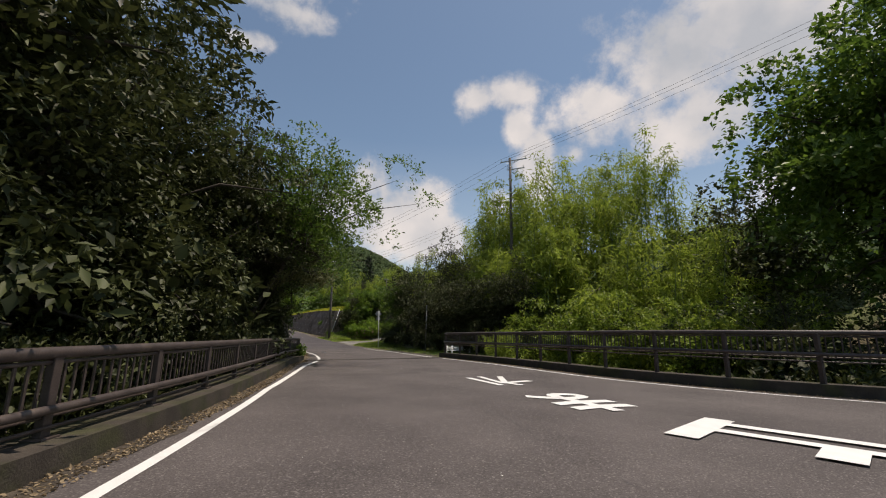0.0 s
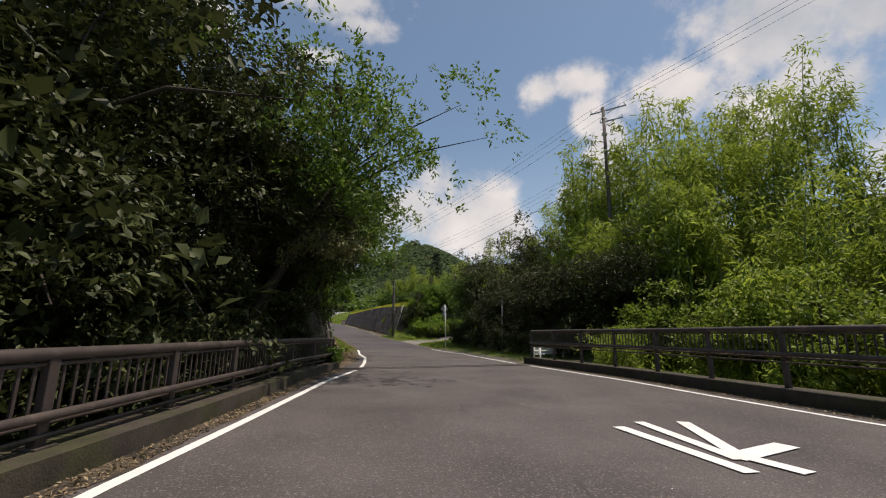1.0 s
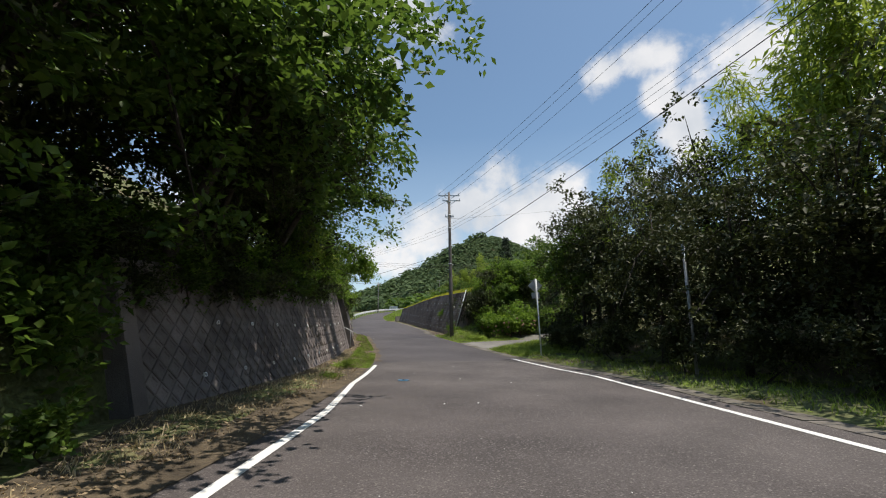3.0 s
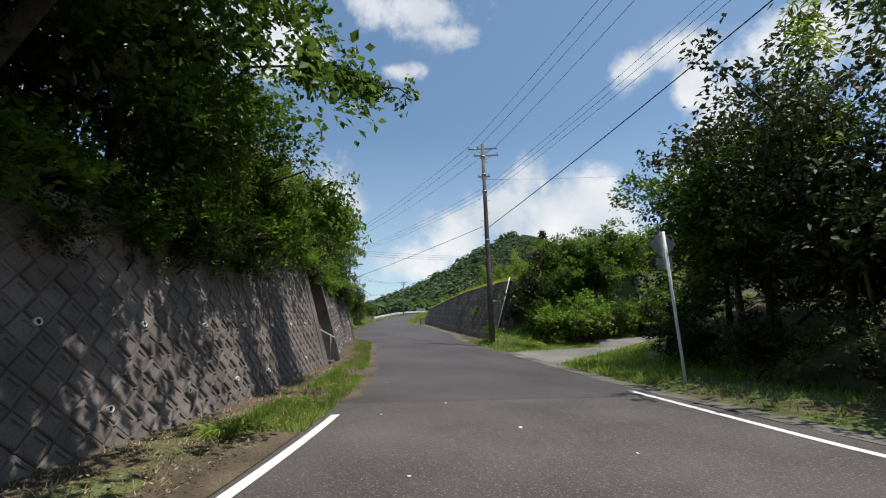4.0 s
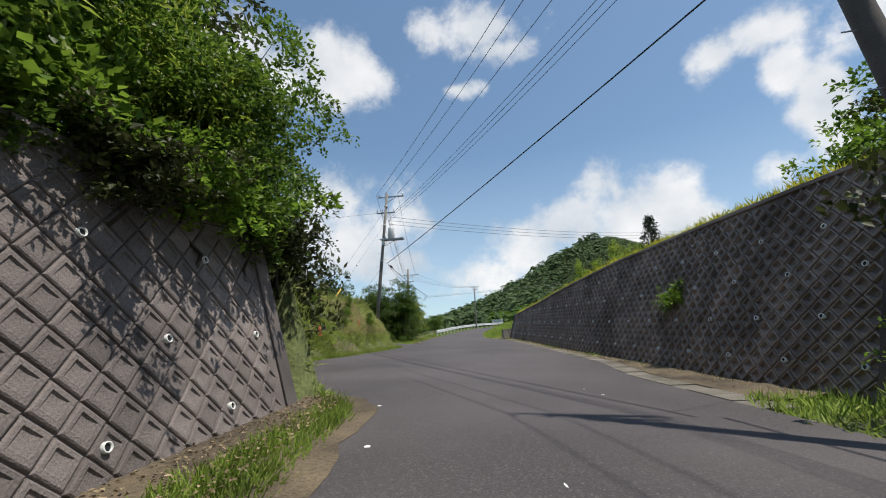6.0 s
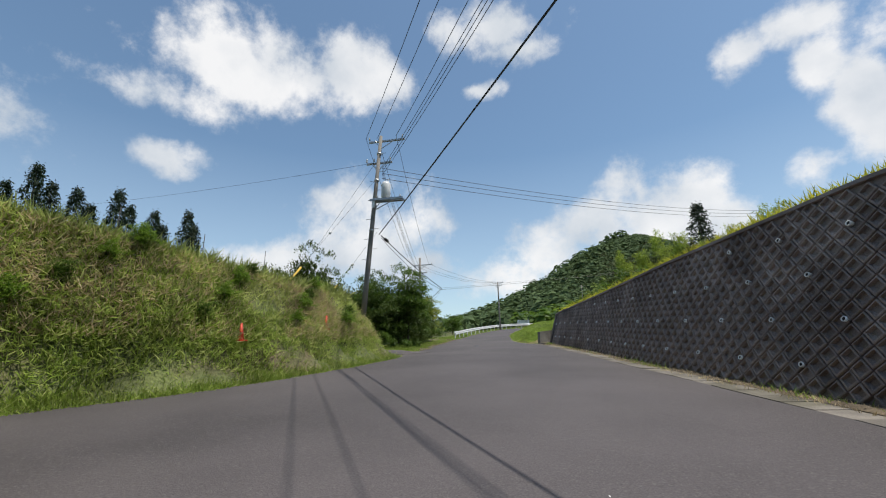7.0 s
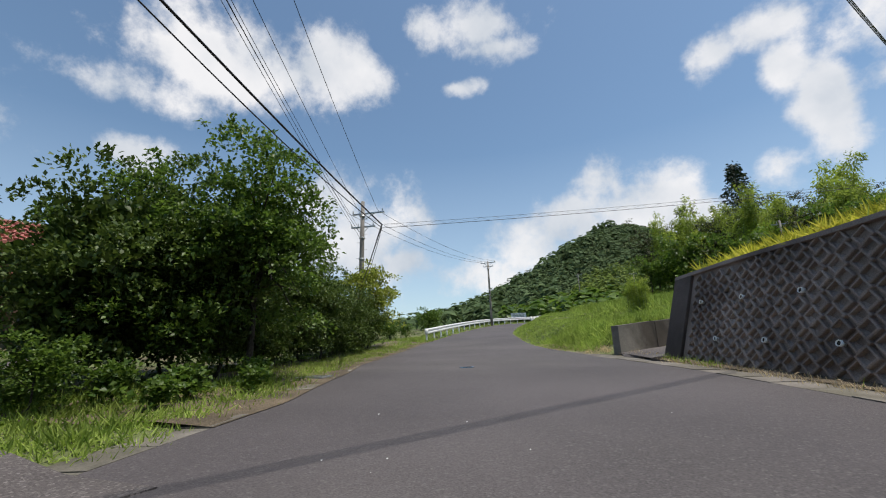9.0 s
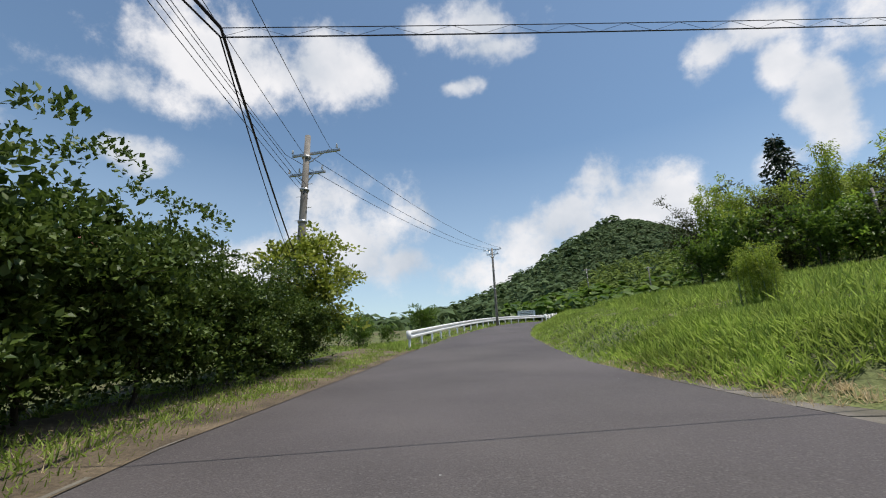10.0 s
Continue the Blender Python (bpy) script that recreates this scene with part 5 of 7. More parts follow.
def railing(ss, off, top, inner, label):
    """Steel railing: round top bar, slimmer guard bar on brackets, base bars, square posts and thin balusters."""
    base = at(ss[0], off(ss[0]))
    root = thing("bridge_railing", Matrix.Translation(base), label, "railing", "bridge railings")
    inv = Matrix.Translation(-base)
    for name, h, r, shift in (("top_bar", top - 0.06, 0.062, 0), ("guard_bar", top - 0.6, 0.045, 0.1 * inner), ("lower_bar", top - 0.68, 0.022, 0), ("base_bar", top - 0.78, 0.02, 0.05 * inner), ("upper_bar", top - 0.15, 0.022, 0)):
        bm = bmesh.new()
        tube(bm, [inv @ at(s, off(s) + shift, h) for s in ss], r, 10)
        part(name, bm, M_STEEL, root, "", True)
    pb = bmesh.new()
    box(pb, (0, 0, (top - 0.32) / 2), (0.085, 0.12, top - 0.32), None, 0.012)
    box(pb, (0, 0, 0.015), (0.2, 0.24, 0.03), None, 0.006)
    box(pb, (0.06 * inner, 0, top - 0.86), (0.1, 0.06, 0.05))
    post = part("post", pb, M_STEEL, root)
    bb = bmesh.new()
    box(bb, (0, 0, 0.27), (0.018, 0.032, 0.54))
    bal = part("baluster", bb, M_STEEL, root)
    s, k = ss[0] + 0.1, 0
    while s < ss[-1]:
        is_post = k % 13 == 0
        m = inv @ Matrix.Translation(at(s, off(s), 0.24 if is_post else top - 0.69)) @ pose(0, 0, 0, 0, 0, heading(s))
        share(post if is_post else bal, root, m)
        k += 1
        s += 0.155 / max(0.3, (at(s + 0.1, off(s + 0.1)) - at(s, off(s))).length / 0.1)
    share(post, root, inv @ Matrix.Translation(at(ss[-1], off(ss[-1]), 0.24)) @ pose(0, 0, 0, 0, 0, heading(ss[-1])))
    for ob in (post, bal):
        bpy.data.objects.remove(ob)
    return root


strip("kerb", np.arange(-14, 24.4, 0.6), lambda s: LE(s) - 0.75, LE, 0.25, M_CURB, None, 3, "structure", "mossy concrete kerb of the bridge", "kerb", 0.6)
strip("kerb", np.arange(3, 27.8, 0.4), RE, lambda s: RE(s) + 0.75, 0.28, M_CURB, None, 3, "structure", "dark concrete kerb of the bridge", "kerb", 0.6)
railing(np.arange(-13, 24.3, 0.4), lambda s: float(LE(s)) - 0.35, 1.14, 1, "dark brown steel railing along the bridge edge")
railing(np.arange(3.2, 27.6, 0.4), lambda s: float(RE(s)) + 0.35, 1.6, -1, "dark brown steel railing round the bridge bend")


def expansion_joint():
    a, b = at(23.6, -2.6, 0.008), at(26.3, 5.7, 0.008)
    d = b - a
    ang = math.degrees(math.atan2(d.y, d.x))
    root = thing("expansion_joint", Matrix.Translation(a) @ pose(0, 0, 0, 0, 0, ang), "rusty steel finger joint across the road", "bridge joint")
    L = d.length
    for y in (-0.3, 0.3):
        bm = bmesh.new()
        box(bm, (L / 2, y, 0.002), (L, 0.2, 0.012), None, 0.002)
        part("concrete_band", bm, M_BAND, root)
    bm = bmesh.new()
    box(bm, (0, 0, 0), (L / 12 - 0.012, 0.36, 0.012), None, 0.002)
    plate = part("steel_plate", bm, M_RUST, root)
    plate.matrix_basis = Matrix.Translation((L / 24, 0, 0.001))
    for k in range(1, 12):
        share(plate, root, Matrix.Translation((L * (k + 0.5) / 12, 0, 0.001)))
    n = 44
    bm = bmesh.new()
    box(bm, (0, 0, 0), (L / n * 0.55, 0.12, 0.012), None, 0.002)
    finger = part("finger", bm, M_RUST, root)
    finger.matrix_basis = Matrix.Translation((L * 0.5 / n, -0.05, 0.012))
    for k in range(1, n):
        share(finger, root, Matrix.Translation((L * (k + 0.5) / n, 0.05 * (1 if k % 2 else -1), 0.012)))


expansion_joint()
bm = bmesh.new()
e0 = at(27.9, 6.7, 0)
tube(bm, [(0, 0, -0.2), (0, 0, 0.66)], 0.08, 12)
gend = thing("guardrail", Matrix.Translation(e0), "short white guardrail at the bridge end", "guardrail", "guardrails")
part("post", bm, M_WHITE, gend, "", True)


def beam_section():
    """Profile of a W-beam: across (towards the road), up."""
    return [(0.0, -0.17), (0.05, -0.13), (0.05, -0.07), (0.0, -0.02), (0.0, 0.02), (0.05, 0.07), (0.05, 0.13), (0.0, 0.17)]


def beam(pts, mat, parent, inv, side):
    """A W-beam along points at its middle height; side: +1 or -1, the way its waves face."""
    bm = bmesh.new()
    rows = []
    for i, p in enumerate(pts):
        d = (pts[min(i + 1, len(pts) - 1)] - pts[max(i - 1, 0)]).normalized()
        n = Vector((d.y, -d.x, 0)).normalized() * side
        sec = beam_section()
        ring = [bm.verts.new(inv @ (p + n * u + Vector((0, 0, v)))) for u, v in sec] + [bm.verts.new(inv @ (p + n * (u - 0.006) + Vector((0, 0, v)))) for u, v in sec[::-1]]
        rows.append(ring)
    for r, q in zip(rows, rows[1:]):
        for k in range(len(r)):
            bm.faces.new((r[k], r[(k + 1) % len(r)], q[(k + 1) % len(r)], q[k]))
    bm.faces.new(rows[0][::-1])
    bm.faces.new(rows[-1])
    return part("beam", bm, mat, parent)


def guardrail(root, ss, off, h, side, step=2.0):
    inv = root.matrix_world.inverted()
    pts = [at(s, off(s), h) for s in ss]
    beam(pts, M_WHITE, root, inv, side)
    s = ss[0] + 0.3
    while s < ss[-1]:
        bm = bmesh.new()
        p = inv @ at(s, off(s) - 0.06 * side, 0)
        tube(bm, [p + Vector((0, 0, -0.5)), p + Vector((0, 0, h + 0.16))], 0.055, 8)
        part("post", bm, M_WHITE, root, "", True)
        s += step
    bm = bmesh.new()
    c = inv @ pts[0]
    tube(bm, [c + Vector((0, 0, -0.18)), c + Vector((0, 0, 0.18))], 0.1, 12)
    part("end_cap", bm, M_WHITE, root, "rounded white end cap", True)


guardrail(gend, np.arange(28.0, 30.1, 0.5), lambda s: 6.75 + (s - 28) * 1.6, 0.56, -1, 1.2)
groot = thing("guardrail", Matrix.Translation(at(105.5, -4.4)), "long white steel guardrail round the bend", "guardrail", "guardrails")
guardrail(groot, np.arange(105.5, 150, 0.8), lambda s: float(LE(s)) - 0.35, 0.62, 1)
groot = thing("guardrail", Matrix.Translation(at(127, 1.2)), "white guardrail end inside the bend", "guardrail", "guardrails")
guardrail(groot, np.arange(127, 134, 0.8), lambda s: float(RE(s)) + 0.5, 0.62, -1)

# ---- retaining walls ----
def frame_on_wall(s, v, foot, top, side):
    """Pose on a battered wall: x along the road, y up the slope, z out of the wall; v metres up the slope."""
    f = float(foot(s))
    c, sn = 1 / math.sqrt(1 + BATTER ** 2), BATTER / math.sqrt(1 + BATTER ** 2)
    p = at(s, f + side * v * sn, v * c)
    t = (at(s + 0.2, float(foot(s + 0.2))) - at(s - 0.2, float(foot(s - 0.2)))).normalized()
    lat = (at(s, f + side) - at(s, f)).normalized()
    up = (lat * sn + Vector((0, 0, c))).normalized()
    x = t if side < 0 else -t
    z = x.cross(up).normalized()
    y = z.cross(x).normalized()
    return Matrix.Translation(p) @ Matrix((x, y, z)).transposed().to_4x4()


def block_verts(a, deep, lip, pocket, gap):
    """A diamond block with a wedge-shaped pocket, deepest under its upper edges. a: half its diagonal."""
    g = a - gap
    ring = lambda r, zs, dy=0.0: [(r * x, r * y + dy, z) for (x, y), z in zip(((0, -1), (1, 0), (0, 1), (-1, 0)), zs)]
    v = ring(g, [-0.02] * 4) + ring(g - 0.012, [lip - 0.009] * 4) + ring(g - 0.032, [lip] * 4) + ring(g * pocket, [lip] * 4, g * 0.03)
    v += ring(g * (pocket - 0.06), [lip - deep * 0.12, lip - deep * 0.5, lip - deep * 0.75, lip - deep * 0.5], g * 0.03) + ring(g * pocket * 0.4, [lip - deep] * 4, g * (0.03 + pocket * 0.42))
    f = []
    n = len(v) // 4
    for k in range(n - 1):
        for i in range(4):
            f.append((k * 4 + i, k * 4 + (i + 1) % 4, k * 4 + 4 + (i + 1) % 4, k * 4 + 4 + i))
    f.append(tuple(range(4 * n - 4, 4 * n)))
    return v, f


def retaining_wall(name, s0, s1, foot, top, side, a, deep, lip, pocket, gap, mat, label, near, pipes, end=0.34):
    """Wall body of concrete, its face laid with diamond blocks and drained by short pipes."""
    ss = np.linspace(s0, s1, max(3, int((s1 - s0) / 0.5)))
    base = at(s0, float(foot(s0)))
    inv = Matrix.Translation(-base)
    verts, faces = [], []
    for s in ss:
        f, t = float(foot(s)), float(top(s))
        verts += [inv @ at(s, f - side * BATTER * 0.4, -0.4), inv @ at(s, f + side * BATTER * t, t), inv @ at(s, f + side * (BATTER * t + 0.45), t), inv @ at(s, f + side * (BATTER * t + 0.6), -0.4)]
    for i in range(len(ss) - 1):
        for k in range(4):
            p, q = i * 4 + k, i * 4 + (k + 1) % 4
            faces.append((p, q, q + 4, p + 4) if side < 0 else (p, p + 4, q + 4, q))
    n = (len(ss) - 1) * 4
    faces += [(3, 2, 1, 0), (n, n + 1, n + 2, n + 3)]
    wall = mesh_object(name, verts, faces, mat)
    wall.matrix_world = Matrix.Translation(base)
    tagged(wall, label, "retaining wall", "", "structure")
    bv, bf = block_verts(a, deep, lip, pocket, gap)
    bme = bpy.data.meshes.new("block")
    bme.from_pydata(bv, [], bf)
    bme.materials.append(mat)
    V = np.array(bv)
    rest_v, rest_f, made = [], [], 0
    rng = np.random.default_rng(int(s0 * 10))
    slope = math.sqrt(1 + BATTER ** 2)
    row = 0
    while (row + 1) * a < 5:
        v = (row + 1) * a - 0.02
        d0 = (at(s0 + 0.5, float(foot(s0 + 0.5))) - at(s0, float(foot(s0)))).length / 0.5
        s = s0 + a + 0.3 + (a / d0 if row % 2 else 0)
        while s < s1 - a - end + 0.08:
            if v + a * 0.6 < float(top(s)) * slope:
                m = inv @ frame_on_wall(s, v, foot, top, side) @ pose(0, 0, rng.normal(0, 0.004), rng.normal(0, 0.8), rng.normal(0, 0.8), 0)
                if near[0] <= s <= near[1] and made < 300:
                    ob = new("block", bme)
                    ob.parent = wall
                    ob.matrix_basis = m
                    made += 1
                else:
                    M = np.array(m)
                    k = len(rest_v) * len(bv)
                    rest_v.append(V @ M[:3, :3].T + M[:3, 3])
                    rest_f += [tuple(i + k for i in f) for f in bf]
            ds = (at(s + 0.1, float(foot(s + 0.1))) - at(s, float(foot(s)))).length / 0.1
            s += 2 * a / ds
        row += 1
    if rest_v:
        tagged(mesh_object("blocks", np.concatenate(rest_v), rest_f, mat, wall, "rows of diamond concrete blocks"), kind="stuff")
    for k, (s, v) in enumerate(pipes):
        m = inv @ frame_on_wall(s, v, foot, top, side)
        bm = bmesh.new()
        r = bmesh.ops.create_cone(bm, cap_ends=False, segments=14, radius1=0.046, radius2=0.046, depth=0.07, matrix=Matrix.Translation((0, 0, lip - 0.008)))
        bmesh.ops.solidify(bm, geom=bm.faces[:], thickness=0.011)
        ob = part("drain_pipe", bm, M_PIPE, wall, "short white drain pipe", True)
        ob.matrix_basis = m
        # flat black disc stands in for the dark inside of the pipe
        bm = bmesh.new()
        bmesh.ops.create_circle(bm, cap_ends=True, segments=14, radius=0.036, matrix=Matrix.Translation((0, 0, lip + 0.012)))
        hole = part("pipe_hole", bm, M_BLACK, ob)
    # coping along the top
    cv, cf = [], []
    for s in ss:
        m = inv @ frame_on_wall(s, float(top(s)) * slope, foot, top, side)
        cv += [m @ Vector(q) for q in ((0, -0.05, -0.02), (0, -0.05, lip + 0.012), (0, 0.03, lip + 0.012), (0, 0.03, -0.12))]
    for i in range(len(ss) - 1):
        for k in range(3):
            p = i * 4 + k
            cf.append((p, p + 1, p + 5, p + 4))
    mesh_object("coping", cv, cf, mat, wall)
    # a plain strip at each end
    for s, w in ((s0 + 0.17, 0.34), (s1 - end / 2, end)):
        bm = bmesh.new()
        t = float(top(s)) * slope
        box(bm, (0, 0, 0), (w, t, lip * 2 + 0.012), None, 0.012)
        ob = part("end_strip", bm, M_END if side > 0 else mat, wall)
        ob.matrix_basis = inv @ frame_on_wall(s, t / 2, foot, top, side)
    return wall


def pipe_grid(s0, s1, rows, step, top):
    return [(s + (0.5 * step if k % 2 else 0), v) for k, v in enumerate(rows) for s in np.arange(s0, s1, step) if v < float(top(s)) - 0.3 and s + 0.5 * step < s1 + 0.3]


retaining_wall("wall_west_1", 22.8, 27.6, LEFT_FOOT, LEFT_TOP, -1, 0.22, 0.014, 0.026, 0.56, 0.005, M_BLOCK_SHADE, "rough weathered block wall below the trees, darkened for their shade", (22, 28), [(26.6, 0.78)])
retaining_wall("wall_west_2", 31, 50.5, LEFT_FOOT, LEFT_TOP, -1, 0.205, 0.018, 0.028, 0.58, 0.004, M_BLOCK, "battered wall of diamond concrete blocks with drain pipes", (42.5, 50), pipe_grid(33, 50, (0.6, 1.7, 2.85), 1.7, LEFT_TOP))
retaining_wall("wall_west_3", 51.45, 60.4, LEFT_FOOT, LEFT_TOP, -1, 0.205, 0.018, 0.028, 0.58, 0.004, M_BLOCK, "battered wall of diamond concrete blocks beside the steps", (51, 57.2), pipe_grid(52.2, 60, (0.4, 1.25, 2.25), 1.65, LEFT_TOP))
retaining_wall("wall_east", 59.0, 90.8, RIGHT_FOOT, RIGHT_TOP, 1, 0.18, 0.1, 0.06, 0.7, 0.006, M_BLOCK_DARK, "long dark wall of pocketed diamond concrete blocks", (70.5, 81), pipe_grid(59.6, 90.2, (0.5, 1.28, 2.1, 2.9), 1.45, RIGHT_TOP), 0.8)


def wall_steps():
    """Concrete steps and side cheeks in the gap between the two west walls, with a white handrail."""
    s = 50.97
    f = float(LEFT_FOOT(s))
    root = thing("garden_steps", Matrix.Translation(at(s, f)) @ pose(0, 0, 0, 0, 0, heading(s)), "concrete steps in the wall gap with a handrail", "steps")
    for k in range(8):
        bm = bmesh.new()
        box(bm, (-0.25 - 0.3 * k, 0, 0.1 + 0.18 * k), (0.34, 1.05, 0.2 + 0.36 * k * 0 + 0.02), None, 0.01)
        part("step", bm, M_GUTTER, root)
    bm = bmesh.new()
    box(bm, (-1.9, 0, 0.9), (2.6, 1.05, 1.2))
    part("core", bm, M_MORTAR, root)
    bm = bmesh.new()
    box(bm, (-2.9, 0, 2.6), (0.3, 1.1, 2.4))
    part("back_wall", bm, M_MORTAR, root)
    bm = bmesh.new()
    tube(bm, [(0.0, -0.42, 1.05), (-1.9, -0.42, 2.1)], 0.022, 8)
    part("handrail", bm, M_WHITE, root, "white painted handrail", True)
    for x, z in ((-0.15, 1.12), (-1.7, 2.0)):
        bm = bmesh.new()
        tube(bm, [(x, -0.42, z - 0.95), (x, -0.42, z)], 0.018, 8)
        part("rail_post", bm, M_GALV, root, "", True)


wall_steps()


def slabs(name, s0, s1, lo, hi, h, step, label):
    """A row of gutter slabs with open joints."""
    base = at(s0, lo(s0))
    root = thing(name, Matrix.Translation(base), label, "gutter", "", "structure")
    inv = Matrix.Translation(-base)
    rng = random.Random(int(s0))
    s = s0
    while s < s1:
        e = s + step - 0.02
        up = rng.uniform(-0.008, 0.008)
        c = [at(s, lo(s), h + up), at(s, hi(s), h + up), at(e, hi(e), h + up), at(e, lo(e), h + up)]
        v = [inv @ p for p in c] + [inv @ (p - Vector((0, 0, 0.15))) for p in c]
        mesh_object("slab", v, [(0, 1, 2, 3), (0, 4, 5, 1), (1, 5, 6, 2), (2, 6, 7, 3), (3, 7, 4, 0)], M_GUTTER, root)
        s += step


slabs("gutter", 59.5, 96, lambda s: float(RE(s)) - 0.02, lambda s: float(RE(s)) + 0.55, 0.01, 0.6, "row of weathered concrete gutter slabs")
slabs("gutter", 29.5, 54.0, lambda s: float(RE(s)) - 0.02, lambda s: float(RE(s)) + 0.45, 0.01, 0.6, "row of concrete gutter slabs along the verge")
slabs("gutter", 79.2, 92.0, lambda s: float(LE(s)) - 0.4, lambda s: float(LE(s)) + 0.02, 0.012, 0.6, "row of concrete gutter slabs before the garden")


# side lane wall and pole supports
def skirt(verts, faces, cols, rows):
    """Sides, 0.3 m deep, round a grid of vertices."""
    rim = [k for k in range(cols)] + [r * cols + cols - 1 for r in range(1, rows)] + [(rows - 1) * cols + k for k in range(cols - 2, -1, -1)] + [r * cols for r in range(rows - 2, 0, -1)]
    b = len(verts)
    for k in rim:
        verts.append(verts[k] - Vector((0, 0, 0.3)))
    for i in range(len(rim)):
        j = (i + 1) % len(rim)
        faces.append((rim[i], rim[j], b + j, b + i))


def drive_right():
    verts, faces = [], []
    n = 16
    for k in range(n + 1):
        o = 4.75 + 22 * (k / n) ** 1.3
        for v in range(6):
            s = (49.8 + 0.68 * (o - 5.2)) * (1 - v / 5) + (54 + 0.54 * (o - 5.2)) * v / 5 - (0.35 if v == 0 and k == 0 else 0)
            o2 = float(RE(s)) + 0.43 if k == 0 else o
            verts.append(at(s, o2, 0.012 if k == 0 else 0.03 + 0.03 * max(0.0, o - 5.2)))
    for k in range(n):
        for v in range(5):
            i = k * 6 + v
            faces.append((i, i + 6, i + 7, i + 1))
    skirt(verts, faces, 6, n + 1)
    tagged(mesh_object("driveway", verts, faces, M_DRIVE), "pale concrete driveway joining the road", "driveway", "", "structure")


def drive_left():
    """Old asphalt drive that bends up to the house."""
    mid = [at(81.1, -2.75), at(82.5, -4.9), at(84.7, -7.5), at(88.3, -11.2), Vector((-50.5, 77.2, 0)), Vector((-54.6, 78.4, 0))]
    fine = []
    for i in range(len(mid) - 1):
        for k in range(6):
            fine.append(mid[i].lerp(mid[i + 1], k / 6))
    verts, faces = [], []
    for i, c in enumerate(fine):
        d = (fine[min(i + 1, len(fine) - 1)] - fine[max(i - 1, 0)]).normalized()
        w = Vector((d.y, -d.x, 0)) * (1.1 + 0.55 * max(0.0, 1 - i / 8) ** 2)
        for k in range(5):
            q = c + w * (k / 2 - 1)
            _, _, zr = along([q.x], [q.y])
            q.z = max(float(terrain([q.x], [q.y])[0]) + 0.035, float(zr[0]) + 0.015)
            verts.append(q)
    for i in range(len(fine) - 1):
        for k in range(4):
            a = i * 5 + k
            faces.append((a, a + 1, a + 6, a + 5))
    skirt(verts, faces, 5, len(fine))
    tagged(mesh_object("driveway", verts, faces, M_ASPHALT_OLD), "old asphalt drive up to the house", "driveway", "", "structure")


drive_right()
drive_left()
LANE_A, LANE_B = (92.8, 4.1), (101.6, 15.0)


def lane():
    """A narrow lane leaving to the right, with a low concrete wall on its far side."""
    verts, faces = [], []
    for k in range(-1, 13):
        u = k / 12
        for v in range(5):
            s, o = LANE_A[0] + (LANE_B[0] - LANE_A[0]) * u - 0.66 * v, LANE_A[1] + (LANE_B[1] - LANE_A[1]) * u
            h = 0.05 + 0.05 * max(0.0, o - 3.6)
            if k < 0:
                o, h = float(RE(s)) + 0.5, 0.012
            verts.append(at(s, o, h))
    for k in range(13):
        for v in range(4):
            i = k * 5 + v
            faces.append((i, i + 1, i + 6, i + 5))
    skirt(verts, faces, 5, 14)
    tagged(mesh_object("side_road", verts, faces, M_ASPHALT_OLD), "narrow asphalt lane leaving the road", "road", "", "structure")
    a = at(*LANE_A)
    root = thing("lane_wall", Matrix.Translation(a), "low stained concrete wall beside the side lane", "wall", "", "structure")
    n = 8
    P = [at(LANE_A[0] + (LANE_B[0] - LANE_A[0]) * k / n, LANE_A[1] + (LANE_B[1] - LANE_A[1]) * k / n) - a for k in range(n + 1)]
    for k in range(n):
        p, q = P[k], P[k].lerp(P[k + 1], 0.985)
        d = q - p
        w = Vector((-d.y, d.x, 0)).normalized() * 0.25
        z0, z1 = 0.84 + 0.09 * k, 0.86 + 0.09 * (k + 1)
        v = [x + Vector((0, 0, -0.6)) for x in (p, q, q + w, p + w)] + [p + Vector((0, 0, z0)), q + Vector((0, 0, z1)), q + w + Vector((0, 0, z1)), p + w + Vector((0, 0, z0))]
        mesh_object("panel", v, [(0, 1, 5, 4), (1, 2, 6, 5), (2, 3, 7, 6), (3, 0, 4, 7), (4, 5, 6, 7)], M_STAINED, root)


lane()


# ---- cracks and specks ----
def crack(seed, s0, o0, s1, o1, label):
    rng = random.Random(seed)
    n = max(8, int(math.hypot(s1 - s0, o1 - o0) / 0.18))
    verts, faces = [], []
    w, j = 0.0, 0.0
    for k in range(n + 1):
        u = k / n
        j = 0.8 * j + rng.uniform(-0.06, 0.06)
        w = rng.uniform(0.0008, 0.0036) * (0.3 + math.sin(math.pi * u))
        s, o = s0 + (s1 - s0) * u + j * 0.5, o0 + (o1 - o0) * u + j
        verts += [at(s, o - w, 0.0085), at(s, o + w, 0.0085)]
        if k:
            i = 2 * k
            faces.append((i - 2, i - 1, i + 1, i))
    return tagged(mesh_object("road_crack", verts, faces, M_BLACK), label, "road crack", "", "structure")


crack(1, 2.6, 2.3, 12.0, 1.2, "long thin crack in the worn asphalt")
crack(2, 12.0, 1.2, 19.0, 0.2, "long thin crack in the worn asphalt")
crack(3, 72.0, -0.4, 78.5, 0.5, "jagged crack in the dark asphalt")
crack(4, 78.2, 0.6, 80.2, 0.2, "jagged crack in the dark asphalt")
crack(5, 93.0, -3.4, 93.6, 2.9, "crack running across the dark asphalt")
crack(6, 83.0, -2.4, 84.2, 3.4, "crack running across the dark asphalt")


